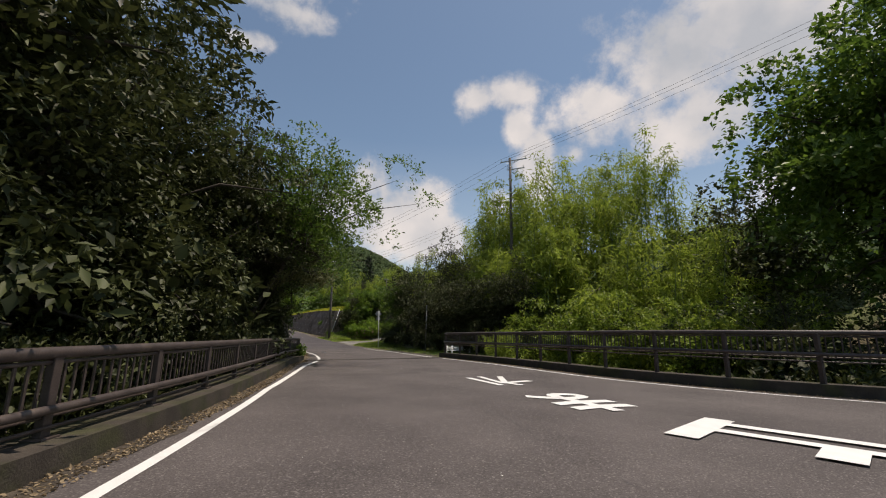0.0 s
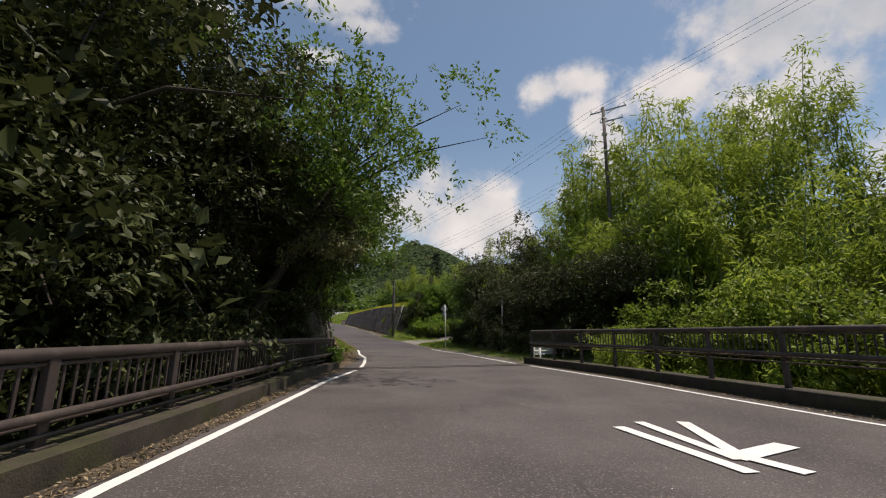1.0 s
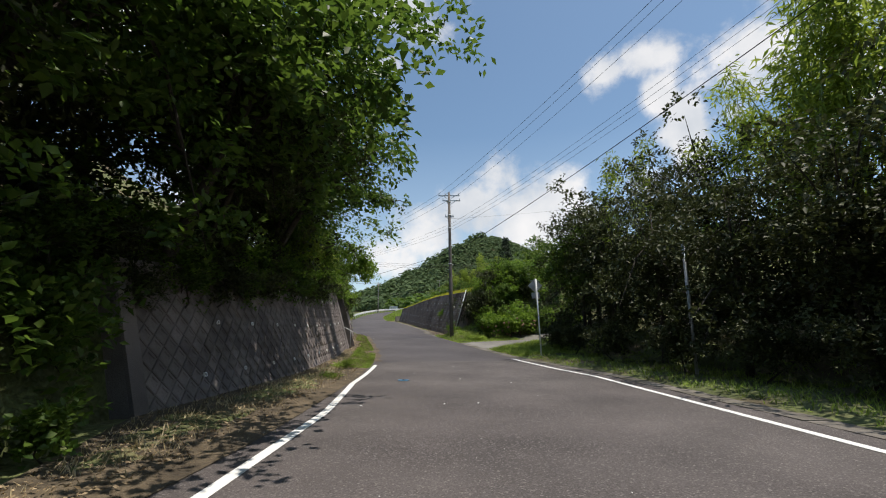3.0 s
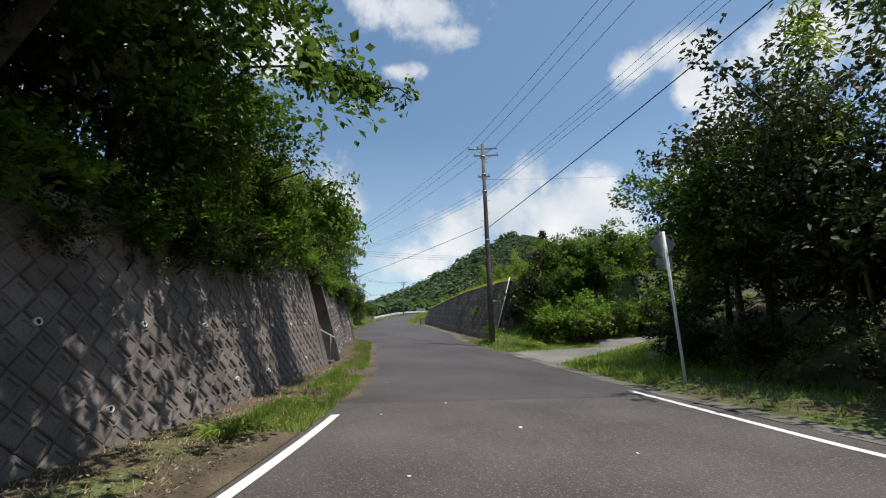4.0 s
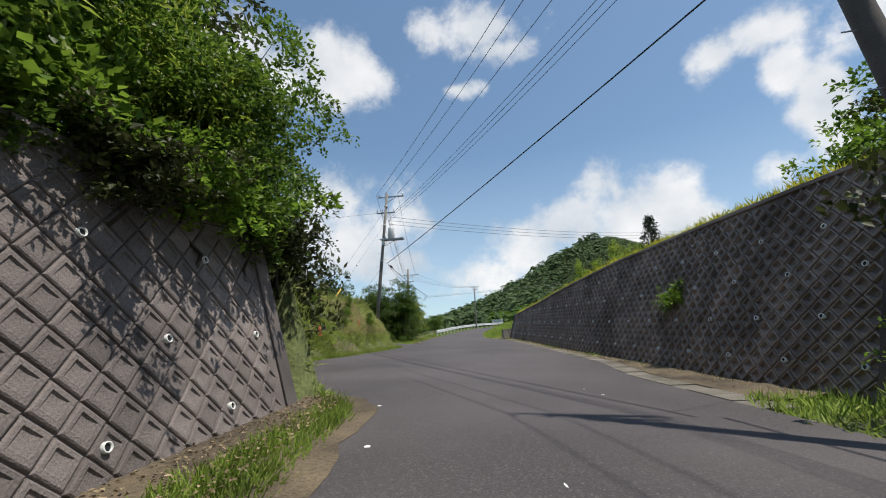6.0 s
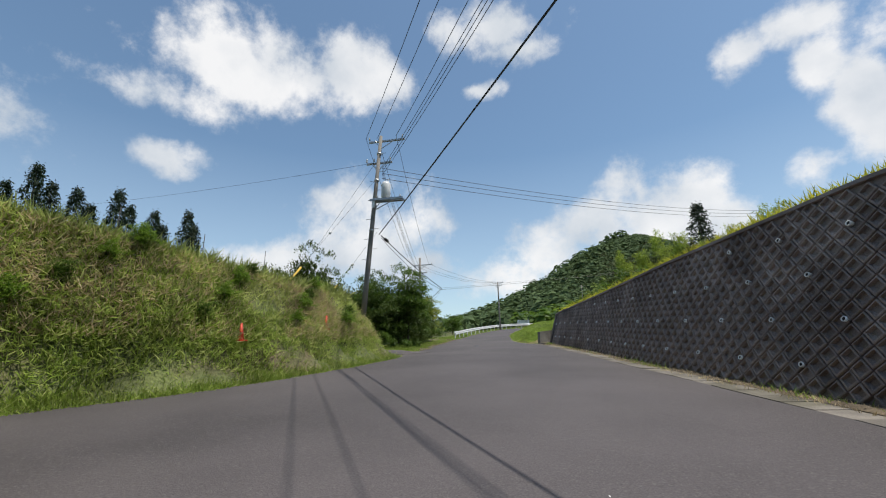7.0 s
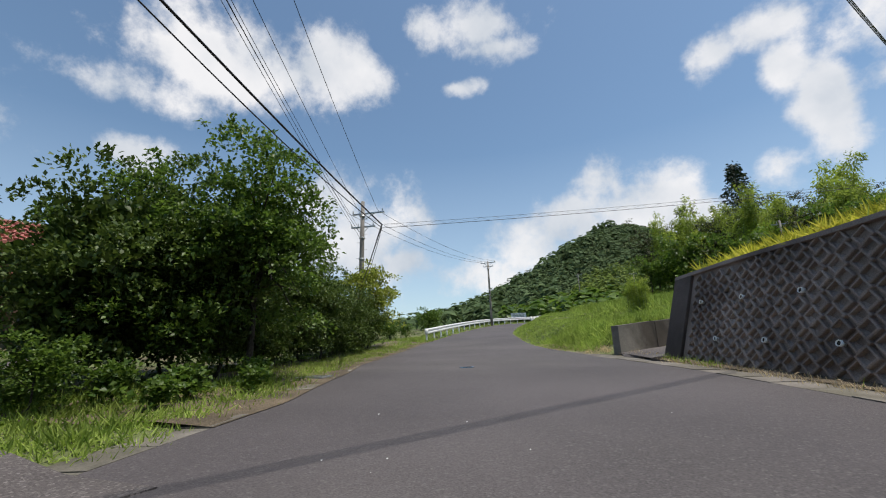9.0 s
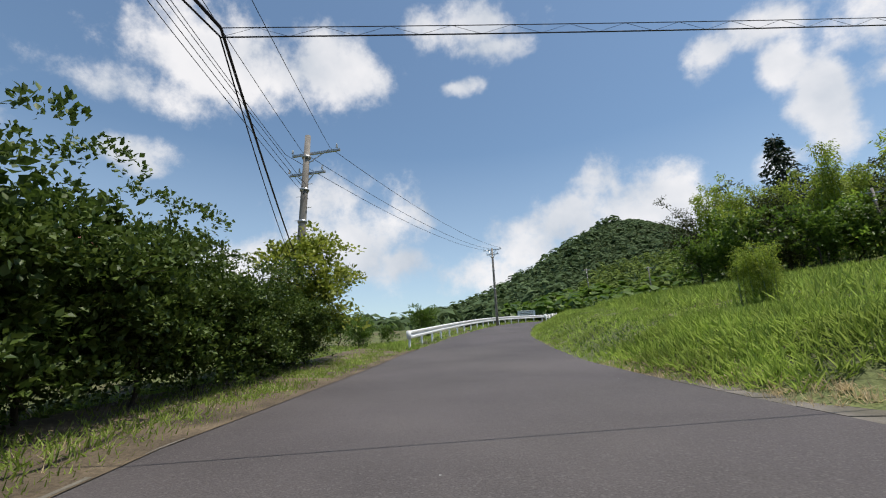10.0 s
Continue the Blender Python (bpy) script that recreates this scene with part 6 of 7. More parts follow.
def specks(seed, n, s0, s1, size, label):
    rng = random.Random(seed)
    verts, faces = [], []
    for _ in range(n):
        s, o = rng.uniform(s0, s1), rng.uniform(-1.2, 3.2)
        a, b, t = rng.uniform(0.3, 1) * size, rng.uniform(0.2, 0.7) * size, rng.uniform(0, 6.3)
        i = len(verts)
        for k in range(5):
            q = t + k * 1.2566
            verts.append(at(s + a * math.cos(q) * rng.uniform(0.7, 1.2), o + b * math.sin(q), 0.0082))
        faces.append(tuple(range(i, i + 5)))
    ob = mesh_object("paint_specks", verts, faces, M_PAINT)
    tagged(ob, label, "road marking", "", "stuff")


specks(1, 20, 32, 62, 0.06, "scattered scraps of old white paint")
specks(2, 30, 62, 98, 0.018, "scattered pale chips on the asphalt")
specks(3, 60, 2, 30, 0.016, "scattered pale chips on the asphalt")


# ---- writing on the road ----
def road_word():
    root = thing("road_marking", Matrix.Translation((0, 0, 0.0)), "white painted stop word on the asphalt", "road marking")
    for ch, name, bottom, up, w, h, z in (("止", "character_stop", (3.8, 6.9), (0.68, -0.73), 1.85, 3.2, 0.055), ("ま", "character_ma", (2.42, 10.3), (0.36, -0.93), 1.5, 2.35, 0.05), ("れ", "character_re", (1.42, 14.35), (0.17, -0.985), 1.75, 2.5, 0.05)):
        cu = bpy.data.curves.new("glyph", "FONT")
        cu.body, cu.resolution_u, cu.offset = ch, 3, 0.026
        ob = new("glyph", cu)
        bpy.context.view_layer.update()
        me = bpy.data.meshes.new_from_object(ob.evaluated_get(bpy.context.evaluated_depsgraph_get()))
        bpy.data.objects.remove(ob)
        co = np.array([v.co[:] for v in me.vertices])
        lo, hi = co.min(0), co.max(0)
        q = (co - lo) / np.maximum(hi - lo, 1e-6)
        u = Vector((up[0], up[1], 0)).normalized()
        r = Vector((u.y, -u.x, 0))
        for vert, (a, b, _) in zip(me.vertices, q):
            p = Vector((bottom[0], bottom[1], z)) + r * (a - 0.5) * w + u * b * h
            vert.co = p
        if ch == "れ":            # painted with straight strokes
            me = bpy.data.meshes.new(name)
            verts, faces = [], []
            for stroke in (((0.88, 0.16), (0.62, 0.95)), ((0.61, 0.01), (0.5, 0.77)), ((0.21, -0.01), (0.42, 0.66)), ((0.5, 0.75), (-0.08, 0.53)), ((0.45, 0.7), (0.29, 0.95))):
                for (x0, y0), (x1, y1) in zip(stroke, stroke[1:]):
                    dx, dy = (x1 - x0) * w, (y1 - y0) * h
                    n = math.hypot(dx, dy)
                    dx, dy = dx / n, dy / n
                    t2 = 0.085 + 0.06 * abs(dx)
                    i = len(verts)
                    for x, y, sg in ((x0, y0, 1), (x0, y0, -1), (x1, y1, -1), (x1, y1, 1)):
                        e = 0.04 if (x, y) == (x1, y1) else -0.04
                        verts.append(Vector((bottom[0], bottom[1], z + 0.0004 * len(faces))) + r * ((x - 0.5) * w + dx * e - dy * t2 * sg) + u * (y * h + dy * e + dx * t2 * sg))
                    faces.append((i, i + 1, i + 2, i + 3))
            me.from_pydata(verts, [], faces)
        me.materials.clear()
        me.materials.append(M_PAINT)
        ob = new(name, me)
        ob.parent = root


road_word()


def manhole(s, o, label):
    root = thing("manhole_cover", Matrix.Translation(at(s, o, 0.006)) @ Matrix.Scale(0.6, 4), label, "manhole cover", "manhole covers")
    bm = bmesh.new()
    bmesh.ops.create_cone(bm, cap_ends=True, segments=28, radius1=0.31, radius2=0.305, depth=0.012)
    part("rim", bm, M_IRON, root)
    bm = bmesh.new()
    bmesh.ops.create_cone(bm, cap_ends=True, segments=28, radius1=0.27, radius2=0.265, depth=0.022)
    lid = part("lid", bm, M_BLUE, root, "worn blue enamelled lid")
    for k in range(5):
        bm = bmesh.new()
        box(bm, (0, -0.16 + 0.08 * k, 0.012), (0.36 - 0.05 * abs(k - 2), 0.022, 0.008))
        part("rib", bm, M_IRON, lid)


manhole(37.0, -0.5, "round blue manhole cover in worn asphalt")
manhole(89.8, -0.1, "round blue manhole cover in dark asphalt")


def grate(s, o, label):
    root = thing("drain_grate", Matrix.Translation(at(s, o, 0.03)) @ pose(0, 0, 0, 0, 0, heading(s)), label, "drain grate")
    bm = bmesh.new()
    for x, y, w, d in ((0, -0.3, 0.5, 0.03), (0, 0.3, 0.5, 0.03), (-0.25, 0, 0.03, 0.6), (0.25, 0, 0.03, 0.6)):
        box(bm, (x, y, 0.01), (w, d, 0.03))
    part("grate_frame", bm, M_GALV, root)
    for k in range(9):
        bm = bmesh.new()
        box(bm, (-0.2 + 0.05 * k, 0, 0.008), (0.012, 0.58, 0.025))
        part("bar", bm, M_GALV, root)


grate(88.0, -3.0, "galvanised drain grate in the gutter before the hedge")
grate(54.6, 5.1, "galvanised drain grate in the verge grass")


def cone(s, o, tilt):
    p = at(s, o)
    p.z = float(terrain([p.x], [p.y])[0])
    root = thing("traffic_cone", Matrix.Translation(p) @ pose(0, 0, 0, tilt, 0, 0) @ Matrix.Scale(0.68, 4), "faded red traffic cone standing in grass", "traffic cone", "traffic cones")
    bm = bmesh.new()
    box(bm, (0, 0, 0.02), (0.34, 0.34, 0.04), None, 0.01)
    part("foot_plate", bm, M_RED, root)
    bm = bmesh.new()
    tube(bm, [(0, 0, 0.03), (0, 0, 0.66)], [0.12, 0.03], 14)
    part("body", bm, M_RED, root, "", True)


cone(72.4, -5.7, 3)
cone(75.7, -4.7, -4)


def sign_post():
    p = at(44.6, 6.35, 0.1)
    root = thing("road_sign", Matrix.Translation(p) @ pose(0, 0, 0, 0, -1.5, heading(44.7)), "back of a grey metal road sign on a white post", "road sign")
    bm = bmesh.new()
    tube(bm, [(0, 0, -0.4), (0, 0, 3.85)], 0.038, 12)
    part("post", bm, M_WHITE, root, "", True)
    bm = bmesh.new()
    a = 0.38
    vs = [(-a - 0.04, 0.05, 3.5), (-0.04, 0.05, 3.5 + a), (a - 0.04, 0.05, 3.5), (-0.04, 0.05, 3.5 - a)]
    f = [bm.verts.new(v) for v in vs]
    g = [bm.verts.new((x, y + 0.012, z)) for x, y, z in vs]
    bm.faces.new(f)
    bm.faces.new(g[::-1])
    for k in range(4):
        bm.faces.new((f[k], g[k], g[(k + 1) % 4], f[(k + 1) % 4]))
    part("diamond_plate", bm, M_GALV, root, "bare metal back of a diamond plate")
    bm = bmesh.new()
    box(bm, (-0.05, 0.055, 3.0), (0.42, 0.012, 0.3), None, 0.003)
    part("lower_plate", bm, M_GALV, root, "small rectangular plate")
    for z in (3.75, 3.4, 3.0):
        bm = bmesh.new()
        box(bm, (-0.05, 0.03, z), (0.5, 0.03, 0.035))
        part("bracket", bm, M_GALV, root)


sign_post()


def board():
    p = at(140.9, -5.6)
    root = thing("notice_board", Matrix.Translation(p) @ pose(0, 0, 0, 0, 0, 20), "white notice board behind the guardrail", "notice board")
    bm = bmesh.new()
    box(bm, (0, 0, 1.15), (2.2, 0.04, 0.7), None, 0.01)
    part("panel", bm, M_WHITE, root)
    for k in range(3):
        bm = bmesh.new()
        box(bm, (0, -0.025, 1.35 - 0.2 * k), (1.7, 0.006, 0.06))
        part("text_bar", bm, M_IRON, root)
    for x in (-0.9, 0.9):
        bm = bmesh.new()
        tube(bm, [(x, 0.05, -0.4), (x, 0.05, 1.5)], 0.03, 8)
        part("post", bm, M_GALV, root, "", True)


board()


# ---- poles and lines ----
def insulator(bm, p, r=0.045, h=0.16):
    for k in range(3):
        tube(bm, [p + Vector((0, 0, h * k / 3)), p + Vector((0, 0, h * (k + 0.7) / 3))], [r * (1 - 0.15 * k), r * 0.5], 8)


def pole(base, top, arms, turn, mat, label, transformer=False, steps=True, r=0.17):
    """arms: (height below the top, half length, shift along the arm)."""
    base, top = Vector(base), Vector(top)
    root = thing("utility_pole", Matrix.Translation(base), label, "utility pole", "utility poles")
    ax = top - base
    bm = bmesh.new()
    tube(bm, [ax * -0.06, ax * 0.33, ax * 0.66, ax], [r, r * 0.88, r * 0.74, r * 0.6], 14)
    part("shaft", bm, mat, root, "", True)
    a = Vector((math.cos(radians(turn)), math.sin(radians(turn)), 0))
    for d, half, shift in arms:
        c = ax * (1 - d / ax.length)
        bm = bmesh.new()
        box(bm, (shift, 0.12, 0), (half * 2, 0.08, 0.08), Matrix.Translation(c) @ pose(0, 0, 0, 0, 0, turn), 0.006)
        arm = part("crossarm", bm, M_GALV, root)
        for u in (-0.92, -0.35, 0.92) if half > 0.5 else (-0.8, 0.8):
            bm = bmesh.new()
            insulator(bm, c + a * (u * half + shift) + Vector((0, 0, 0.04)))
            part("insulator", bm, M_PORCELAIN, arm, "", True)
        bm = bmesh.new()
        tube(bm, [c + a * (0.6 * half + shift), c - Vector((0, 0, 0.45))], 0.02, 6)
        tube(bm, [c + a * (-0.6 * half + shift), c - Vector((0, 0, 0.45))], 0.02, 6)
        part("brace", bm, M_GALV, root)
    if steps:
        for k in range(int((ax.length - 2.2) / 0.45)):
            c = ax * ((2.0 + 0.45 * k) / ax.length)
            bm = bmesh.new()
            tube(bm, [c, c + a * (0.3 if k % 2 else -0.3)], 0.011, 5)
            part("step_bolt", bm, M_GALV, root)
    for d in (0.9, 2.2, 3.4, ax.length * 0.52):
        c = ax * (1 - d / ax.length)
        bm = bmesh.new()
        tube(bm, [c - Vector((0, 0, 0.04)), c + Vector((0, 0, 0.04))], r * 0.95, 14)
        part("steel_band", bm, M_GALV, root, "", True)
    if transformer:
        bm = bmesh.new()
        box(bm, (0, -r, 0), (0.12, 0.012, 0.42), Matrix.Translation(ax * 0.62) @ pose(0, 0, 0, 0, 0, turn))
        part("marker_plate", bm, M_WHITE, root, "small white marker plate")
        c = ax * (1 - 2.75 / ax.length) + a * 0.48
        bm = bmesh.new()
        tube(bm, [c - Vector((0, 0, 0.36)), c - Vector((0, 0, 0.3)), c + Vector((0, 0, 0.3)), c + Vector((0, 0, 0.4))], [0.16, 0.2, 0.2, 0.15], 18)
        tr = part("transformer", bm, M_PORCELAIN, root, "pale grey cylindrical transformer", True)
        for u in (-0.12, 0.0, 0.12):
            bm = bmesh.new()
            insulator(bm, c + Vector((u, 0, 0.38)), 0.035, 0.14)
            part("bushing", bm, M_PORCELAIN, tr)
        bm = bmesh.new()
        for y in (-0.14, 0.14):
            box(bm, (0.55, y, -0.42), (1.5, 0.07, 0.09), Matrix.Translation(ax * (1 - 2.75 / ax.length)) @ pose(0, 0, 0, 0, 0, turn))
        part("platform", bm, M_GALV, root)
    return root


POLE_A = ((6.0, 36.1, 0.4), (6.0, 36.1, 17.6))
POLE_B = ((-14.85, 55.9, 0.75), (-15.5, 57.5, 13.4))
POLE_C = ((-34.5, 69.2, 3.2), (-34.1, 69.65, 11.9))
POLE_D = ((-46.5, 87.9, 2.4), (-47.0, 88.5, 11.3))
POLE_E = ((-52.9, 115.65, 5.3), (-52.95, 115.6, 13.0))
POLE_F = ((-59.8, 180.6, 9.0), (-59.8, 180.6, 21.0))
POLE_G = ((-25.5, 117.0, 6.5), (-25.5, 117.0, 12.9))
POLE_H = ((-46.0, 176.0, 9.0), (-46.0, 176.0, 19.0))
pole(*POLE_A, ((0.25, 1.25, 0.3), (1.1, 0.8, 0.5)), -25, M_POLE_DARK, "dark weathered utility pole among the bamboo")
pole(*POLE_B, ((0.25, 0.95, 0.0), (0.75, 0.8, 0.2), (2.3, 0.4, 0)), 20, M_POLE_DARK, "weathered concrete utility pole in roadside grass")
pole(*POLE_C, ((0.2, 0.85, 0.25), (1.3, 0.6, 0.0), (3.15, 0.55, 0.65)), 25, M_POLE, "concrete utility pole with a pale transformer", True, r=0.12)
pole(*POLE_D, ((0.7, 0.95, 0.3), (1.5, 0.7, 0.0)), 20, M_POLE, "concrete utility pole behind the hedge")
pole(*POLE_E, ((0.15, 0.9, 0), (0.6, 0.6, 0)), 10, M_POLE, "slender concrete utility pole at the bend", steps=False, r=0.14)
pole(*POLE_F, ((0.3, 0.9, 0),), 10, M_POLE, "distant concrete utility pole below the hill", steps=False, r=0.15)
pole(*POLE_H, ((0.3, 0.9, 0),), 10, M_POLE, "distant concrete utility pole before the woods", steps=False, r=0.15)
POLE_J = ((-15.4, 112.5, 8.0), (-15.4, 112.5, 16.4))
pole(*POLE_J, ((0.3, 0.8, 0),), 40, M_POLE_DARK, "dark utility pole behind the wall top", steps=False, r=0.14)
pole(*POLE_G, ((0.3, 0.6, 0),), 10, M_POLE, "concrete utility pole before the bamboo slope", steps=False, r=0.13)


def wire(a, b, sag, r, label, n=18):
    a, b = Vector(a), Vector(b)
    root = thing("overhead_wire", Matrix.Translation(a), label, "overhead wire", "overhead wires")
    bm = bmesh.new()
    tube(bm, [(b - a) * (k / n) - Vector((0, 0, 4 * sag * (k / n) * (1 - k / n))) for k in range(n + 1)], r, 4)
    part("strand", bm, M_WIRE, root)


def head(p, d, u, turn):
    a = Vector((math.cos(radians(turn)), math.sin(radians(turn)), 0))
    return Vector(p[1]) - Vector((0, 0, d)) + a * u


for u in (-0.9, -0.2, 0.9):
    wire(head(POLE_A, 0.1, u * 1.3, -25), head(POLE_B, 0.1, u, 20), 0.6, 0.011, "thin black power wire between two poles")
    wire(head(POLE_B, 0.1, u, 20), head(POLE_C, 0.05, u * 0.8, 25), 0.4, 0.011, "thin black power wire between two poles")
    wire(head(POLE_C, 0.05, u * 0.8, 25), head(POLE_D, 0.6, u, 20), 0.4, 0.011, "thin black power wire between two poles")
    wire(head(POLE_D, 0.6, u, 20), head(POLE_E, 0.05, u, 10), 0.6, 0.011, "thin black power wire towards the bend")
    wire(head(POLE_A, 0.1, u * 1.3, -25), Vector((34 + u, 6, 21)), 0.6, 0.011, "thin black power wire over the valley")
for d, u in ((2.9, 0.1), (3.2, 0.1), (3.5, 0.1)):
    wire(head(POLE_B, d, u, 20), head(POLE_C, d * 0.55, u, 25), 0.35, 0.009, "black low-voltage wire between two poles")
    wire(head(POLE_A, d * 1.3, u, -25), head(POLE_B, d, u, 20), 0.6, 0.009, "black low-voltage wire between two poles")
    wire(head(POLE_C, d * 0.55, u, 25), head(POLE_D, d * 0.7, u, 20), 0.35, 0.009, "black low-voltage wire between two poles")
for k in range(3):
    wire(head(POLE_C, 1.6 + 0.25 * k, 0.1, 25), head(POLE_J, 0.2 + 0.3 * k, 0.2 * k, 40), 0.9, 0.012, "black wire crossing above the road", 30)
wire(head(POLE_B, 5.6, 0.15, 20), head(POLE_A, 5.0, 0.1, -25), 0.35, 0.024, "thick black telephone cable across the sky")
wire(head(POLE_B, 5.5, -0.15, 20), head(POLE_C, 4.7, 0.0, 25), 0.1, 0.02, "thick black telephone cable along the road")
JUNCTION = Vector((-39.15, 81.2, 6.7))
wire(head(POLE_C, 4.75, 0.1, 25), JUNCTION, 0.12, 0.022, "thick black telephone cable along the road")
wire(head(POLE_C, 4.85, 0.1, 25), JUNCTION - Vector((0, 0, 0.1)), 0.3, 0.012, "thin black cable below the telephone cable")
wire(JUNCTION, head(POLE_D, 4.9, -0.1, 20), 0.1, 0.02, "thick black telephone cable dropping to the pole")
wire(JUNCTION - Vector((0, 0, 0.1)), head(POLE_D, 5.2, -0.1, 20), 0.25, 0.01, "thin black cable dropping to the pole")


def lashed_cable(a, b, label, turns=90):
    """Two strands side by side with a thin wire wound from one to the other."""
    root = thing("overhead_wire", Matrix.Translation(a), label, "overhead wire", "overhead wires")
    d = b - a
    for dz, r in ((0.0, 0.005), (-0.11, 0.008)):
        bm = bmesh.new()
        tube(bm, [d * (k / 20) + Vector((0, 0, dz - 1.0 * (k / 20) * (1 - k / 20))) for k in range(21)], r, 5)
        part("strand", bm, M_WIRE, root)
    bm = bmesh.new()
    tube(bm, [d * (k / turns) + Vector((0, 0, (0.0 if k % 2 else -0.11) - 1.0 * (k / turns) * (1 - k / turns))) for k in range(turns + 1)], 0.0025, 4)
    part("lashing", bm, M_WIRE, root)


lashed_cable(JUNCTION, Vector((-16.0, 100.2, 9.8)), "two lashed black cables crossing above the road")
for d, foot, ball, vine in ((2.0, (-34.09, 65.0, 4.1), 0.55, False), (1.1, (-40.7, 67.8, 2.4), 0.47, True), (4.6, (-35.4, 67.75, 4.0), 0.45, True)):
    a, b = head(POLE_C, d, -0.1, 25), Vector(foot)
    root = thing("guy_wire", Matrix.Translation(a), "guy wire overgrown with creeper" if vine else "thin steel guy wire with a white insulator", "guy wire")
    bm = bmesh.new()
    tube(bm, [(0, 0, 0), b - a], 0.005, 5)
    part("strand", bm, M_WIRE, root)
    bm = bmesh.new()
    c, u = (b - a) * ball, (b - a).normalized()
    tube(bm, [c - u * 0.07, c - u * 0.04, c + u * 0.04, c + u * 0.07], [0.02, 0.05, 0.05, 0.02], 10)
    part("insulator", bm, M_PORCELAIN, root, "", True)
    if vine:
        rng = np.random.default_rng(int(d * 10))
        k = 1 - (1 - ball) * rng.uniform(0, 1, 260) ** 1.6 * 1.02
        p = k[:, None] * np.array(b - a) + rng.normal(0, 1, (260, 3)) * (0.03 + 0.16 * np.clip(k - ball, 0, 1) ** 1.5)[:, None]
        leaf_mesh("creeper", leaves(rng, p, unit(rng, 260), 0.07, 0.03, 0.2, 0.5), L_MID, root)
a = head(POLE_C, 4.75, 0.1, 25)
bm = bmesh.new()
u = (JUNCTION - a).normalized()
tube(bm, [u * 0.45, u * 0.5, u * 0.85, u * 0.9], [0.02, 0.07, 0.07, 0.02], 10)
closure = thing("cable_closure", Matrix.Translation(a), "black cylindrical splice case on the telephone cable", "cable closure")
part("case", bm, M_BLACK, closure, "", True)
wire(head(POLE_B, 2.4, 0.2, 20), Vector((8.2, 95.0, 22.3)), 0.5, 0.008, "thin service wire over the bushes")
wire(head(POLE_C, 1.3, -0.3, 25), Vector((-78, 60, 15)), 0.6, 0.008, "thin service wire to the house side")


# guy guard and net rods on the bank
def stake(a, b, r, mat, label, name):
    a, b = Vector(a), Vector(b)
    root = thing(name, Matrix.Translation(a), label, name.replace("_", " "))
    bm = bmesh.new()
    tube(bm, [(0, 0, 0), b - a], r, 8)
    part("rod", bm, mat, root, "", True)


stake((-34.09, 65.0, 4.1), (-34.09, 65.85, 5.17), 0.035, M_WOOD, "yellow guard tube leaning on the bank", "guard_tube")
stake((-35.4, 67.75, 4.0), (-35.05, 68.3, 4.95), 0.03, M_WOOD, "yellow guard tube at the foot of a guy wire", "guard_tube")
for x, y in ((-36.5, 63.6), (-37.2, 66.3), (-38.0, 69.0), (-36.0, 61.0), (-39.5, 71.5)):
    z = float(terrain([x], [y])[0])
    stake((x, y, z - 0.2), (x + 0.06, y, z + 1.7), 0.012, M_IRON, "thin dark fence rod on the bank", "fence_rod")
stake(tuple(at(58.75, 5.7, 0.1)), tuple(at(58.95, 6.95, 4.0)), 0.035, M_WHITE, "white plastic pipe leaning on the wall end", "drain_pipe")
stake(tuple(at(36.5, 8.2, -0.2)), tuple(at(36.6, 8.3, 4.2)), 0.05, M_GALV, "thin grey pole among the bushes", "thin_pole")


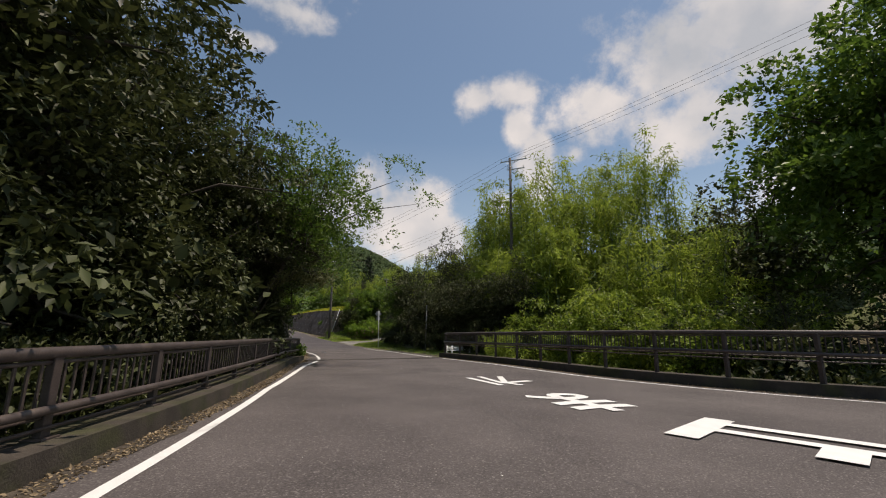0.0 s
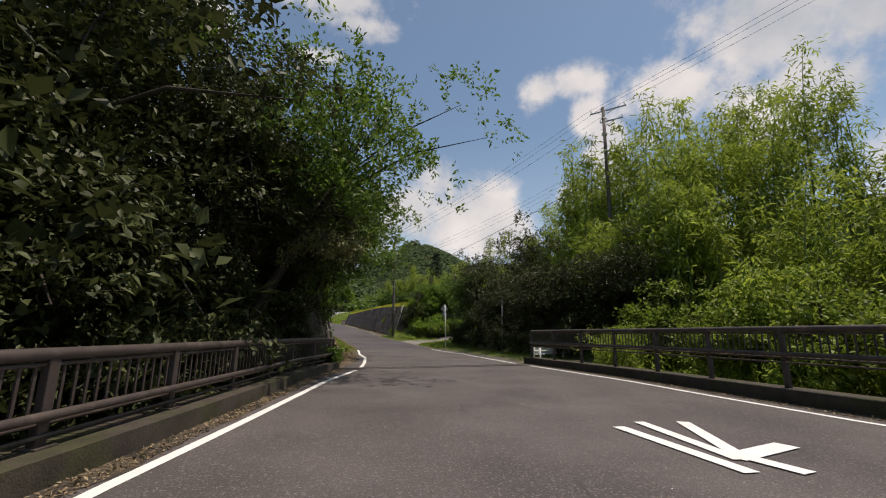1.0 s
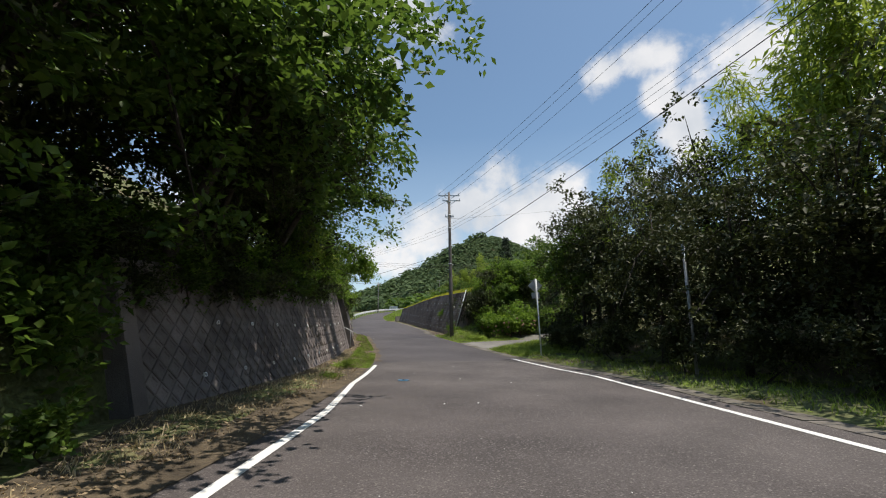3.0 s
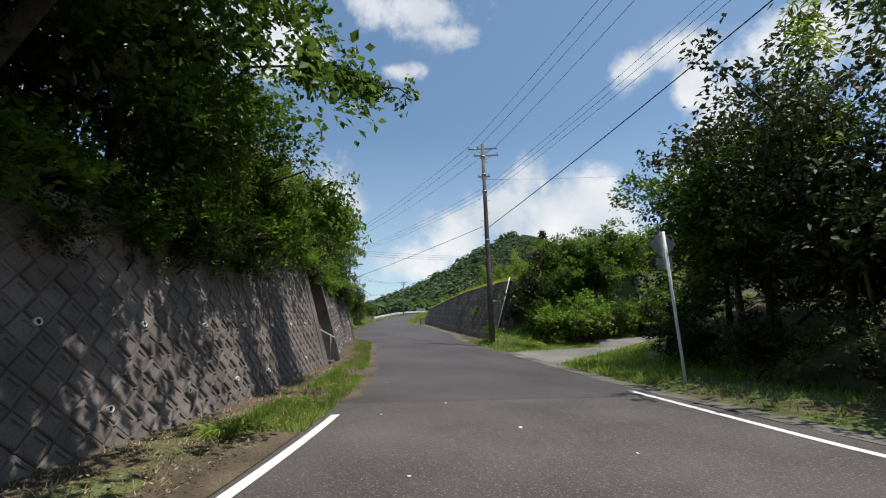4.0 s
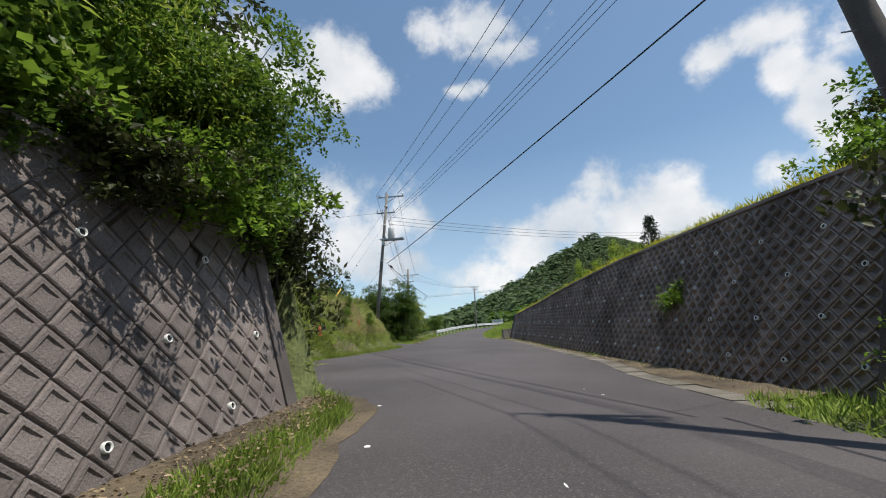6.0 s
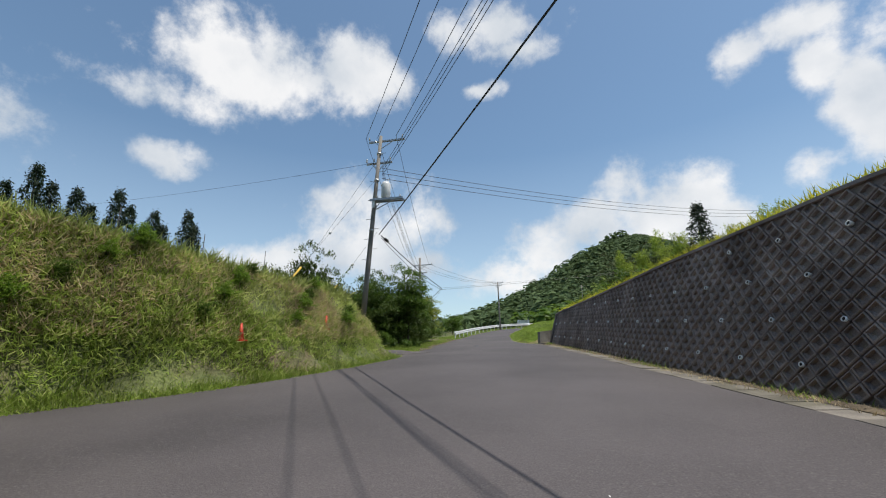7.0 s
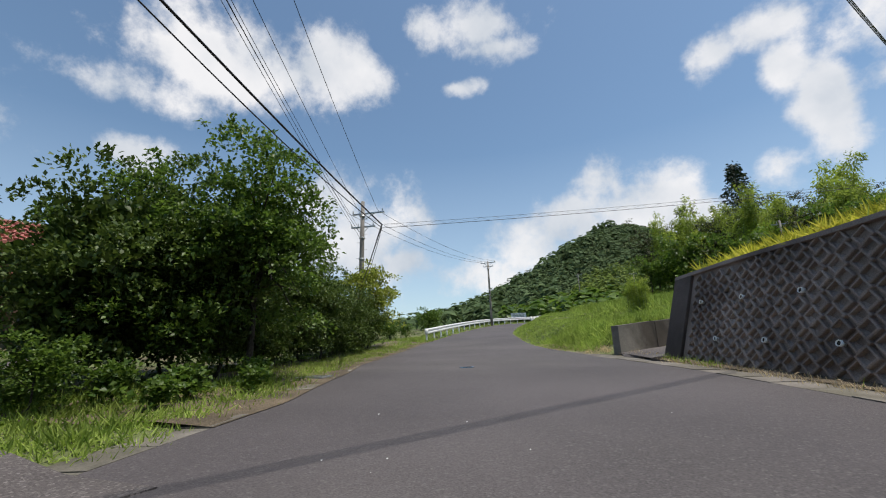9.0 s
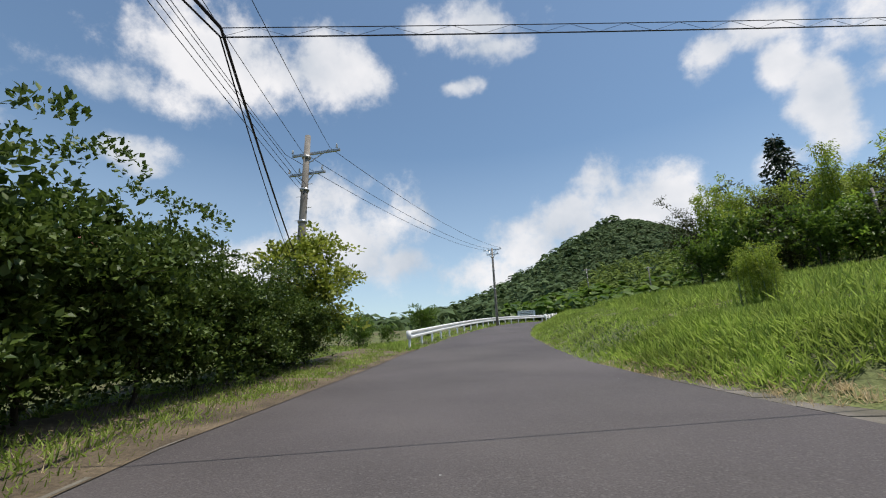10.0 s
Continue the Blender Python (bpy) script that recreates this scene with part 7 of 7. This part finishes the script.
# ---- the house ----
def house():
    """Low house with brown walls and red tiled roofs; x along its front, y into it."""
    ang = math.degrees(math.atan2(0.975, 0.22))
    root = thing("house", Matrix.Translation((-56.2, 78.75, 3.85)) @ pose(0, 0, 0, 0, 0, ang), "low brown house with red tiled roofs", "house")
    for c, size in (((-2.2, 3.8, 2.2), (9.4, 6.4, 4.6)), ((4.4, 3.4, 2.1), (4.6, 5.6, 4.4))):
        bm = bmesh.new()
        box(bm, c, size)
        part("wall", bm, M_HOUSE, root)

    def roof(x0, x1, y0, y1, z0, z1, hip=0.0):
        yr = (y0 + y1) / 2
        bm = bmesh.new()
        v = [bm.verts.new(p) for p in ((x0, y0, z0), (x1, y0, z0), (x1, y1, z0), (x0, y1, z0), (x0 + hip, yr, z1), (x1 - hip, yr, z1))]
        w = [bm.verts.new(q.co - Vector((0, 0, 0.12))) for q in v[:4]]
        for f in ((0, 1, 5, 4), (2, 3, 4, 5), (1, 2, 5), (3, 0, 4)):
            bm.faces.new([v[k] for k in f])
        for k in range(4):
            bm.faces.new((v[k], w[k], w[(k + 1) % 4], v[(k + 1) % 4]))
        bm.faces.new(w)
        rf = part("roof", bm, M_TILE, root)
        n = int((y1 - y0) / 2 / 0.26)
        bm = bmesh.new()
        for k in range(n):
            u = (k + 0.5) / n
            y, z = y0 + (yr - y0) * u, z0 + (z1 - z0) * u
            a, b = x0 + hip * u, x1 - hip * u
            m = int((b - a) / 0.3)
            for i in range(m):
                tube(bm, [(a + (b - a) * (i + 0.5) / m, y - 0.13, z - 0.02), (a + (b - a) * (i + 0.5) / m, y + 0.13, z + 0.09)], [0.09, 0.075], 6)
        tagged(part("roof_tiles", bm, M_TILE, rf), "rows of curved red tiles", kind="stuff")
        bm = bmesh.new()
        tube(bm, [(x0 + hip, yr, z1 + 0.05), (x1 - hip, yr, z1 + 0.05)], 0.13, 8)
        part("ridge", bm, M_TILE, rf)

    roof(-7.2, 2.6, -0.4, 8.0, 4.35, 6.1, 1.4)
    roof(1.2, 7.0, -0.1, 6.9, 4.1, 5.2, 0.0)
    roof(-1.9, 1.7, -1.4, 0.9, 2.9, 3.8, 0.7)
    for x in (-1.5, 1.4):
        bm = bmesh.new()
        box(bm, (x, -1.0, 1.4), (0.12, 0.12, 2.9))
        part("porch_post", bm, M_HOUSE, root)
    bm = bmesh.new()
    box(bm, (-0.1, 0.52, 1.05), (1.7, 0.08, 2.1), None, 0.01)
    door = part("front_door", bm, M_GLASS, root, "dark sliding front door")
    for x in (-0.95, -0.1, 0.75):
        bm = bmesh.new()
        box(bm, (x, 0.46, 1.05), (0.06, 0.05, 2.1))
        part("door_frame", bm, M_IRON, door)
    for x0, x1, z0, z1 in ((2.7, 5.2, 0.6, 2.3), (-4.6, -2.2, 0.4, 2.4)):
        y = 0.55
        bm = bmesh.new()
        box(bm, ((x0 + x1) / 2, y, (z0 + z1) / 2), (x1 - x0, 0.06, z1 - z0), None, 0.01)
        win = part("window", bm, M_PORCELAIN, root, "window with closed pale curtains")
        for k in range(3):
            bm = bmesh.new()
            box(bm, (x0 + (x1 - x0) * k / 2, y - 0.04, (z0 + z1) / 2), (0.06, 0.05, z1 - z0))
            part("window_frame", bm, M_IRON, win)
    bm = bmesh.new()
    box(bm, (3.4, 0.05, 2.75), (3.8, 1.1, 0.06), pose(0, 0, 0, 6, 0, 0))
    part("awning", bm, M_GALV, root, "grey metal awning over the window")


house()

retire([FRUIT, LAYERED, SHRUB_W, EVER_A, EVER_B, EVER_FAR, EVER_M, BROAD, AIRY, SHRUB, SHRUB_B, SHRUB_D, HEDGE, BAMBOO_A, BAMBOO_B, BAMBOO_FAR, BAMBOO_SLIM, CEDAR, HYDRANGEA])
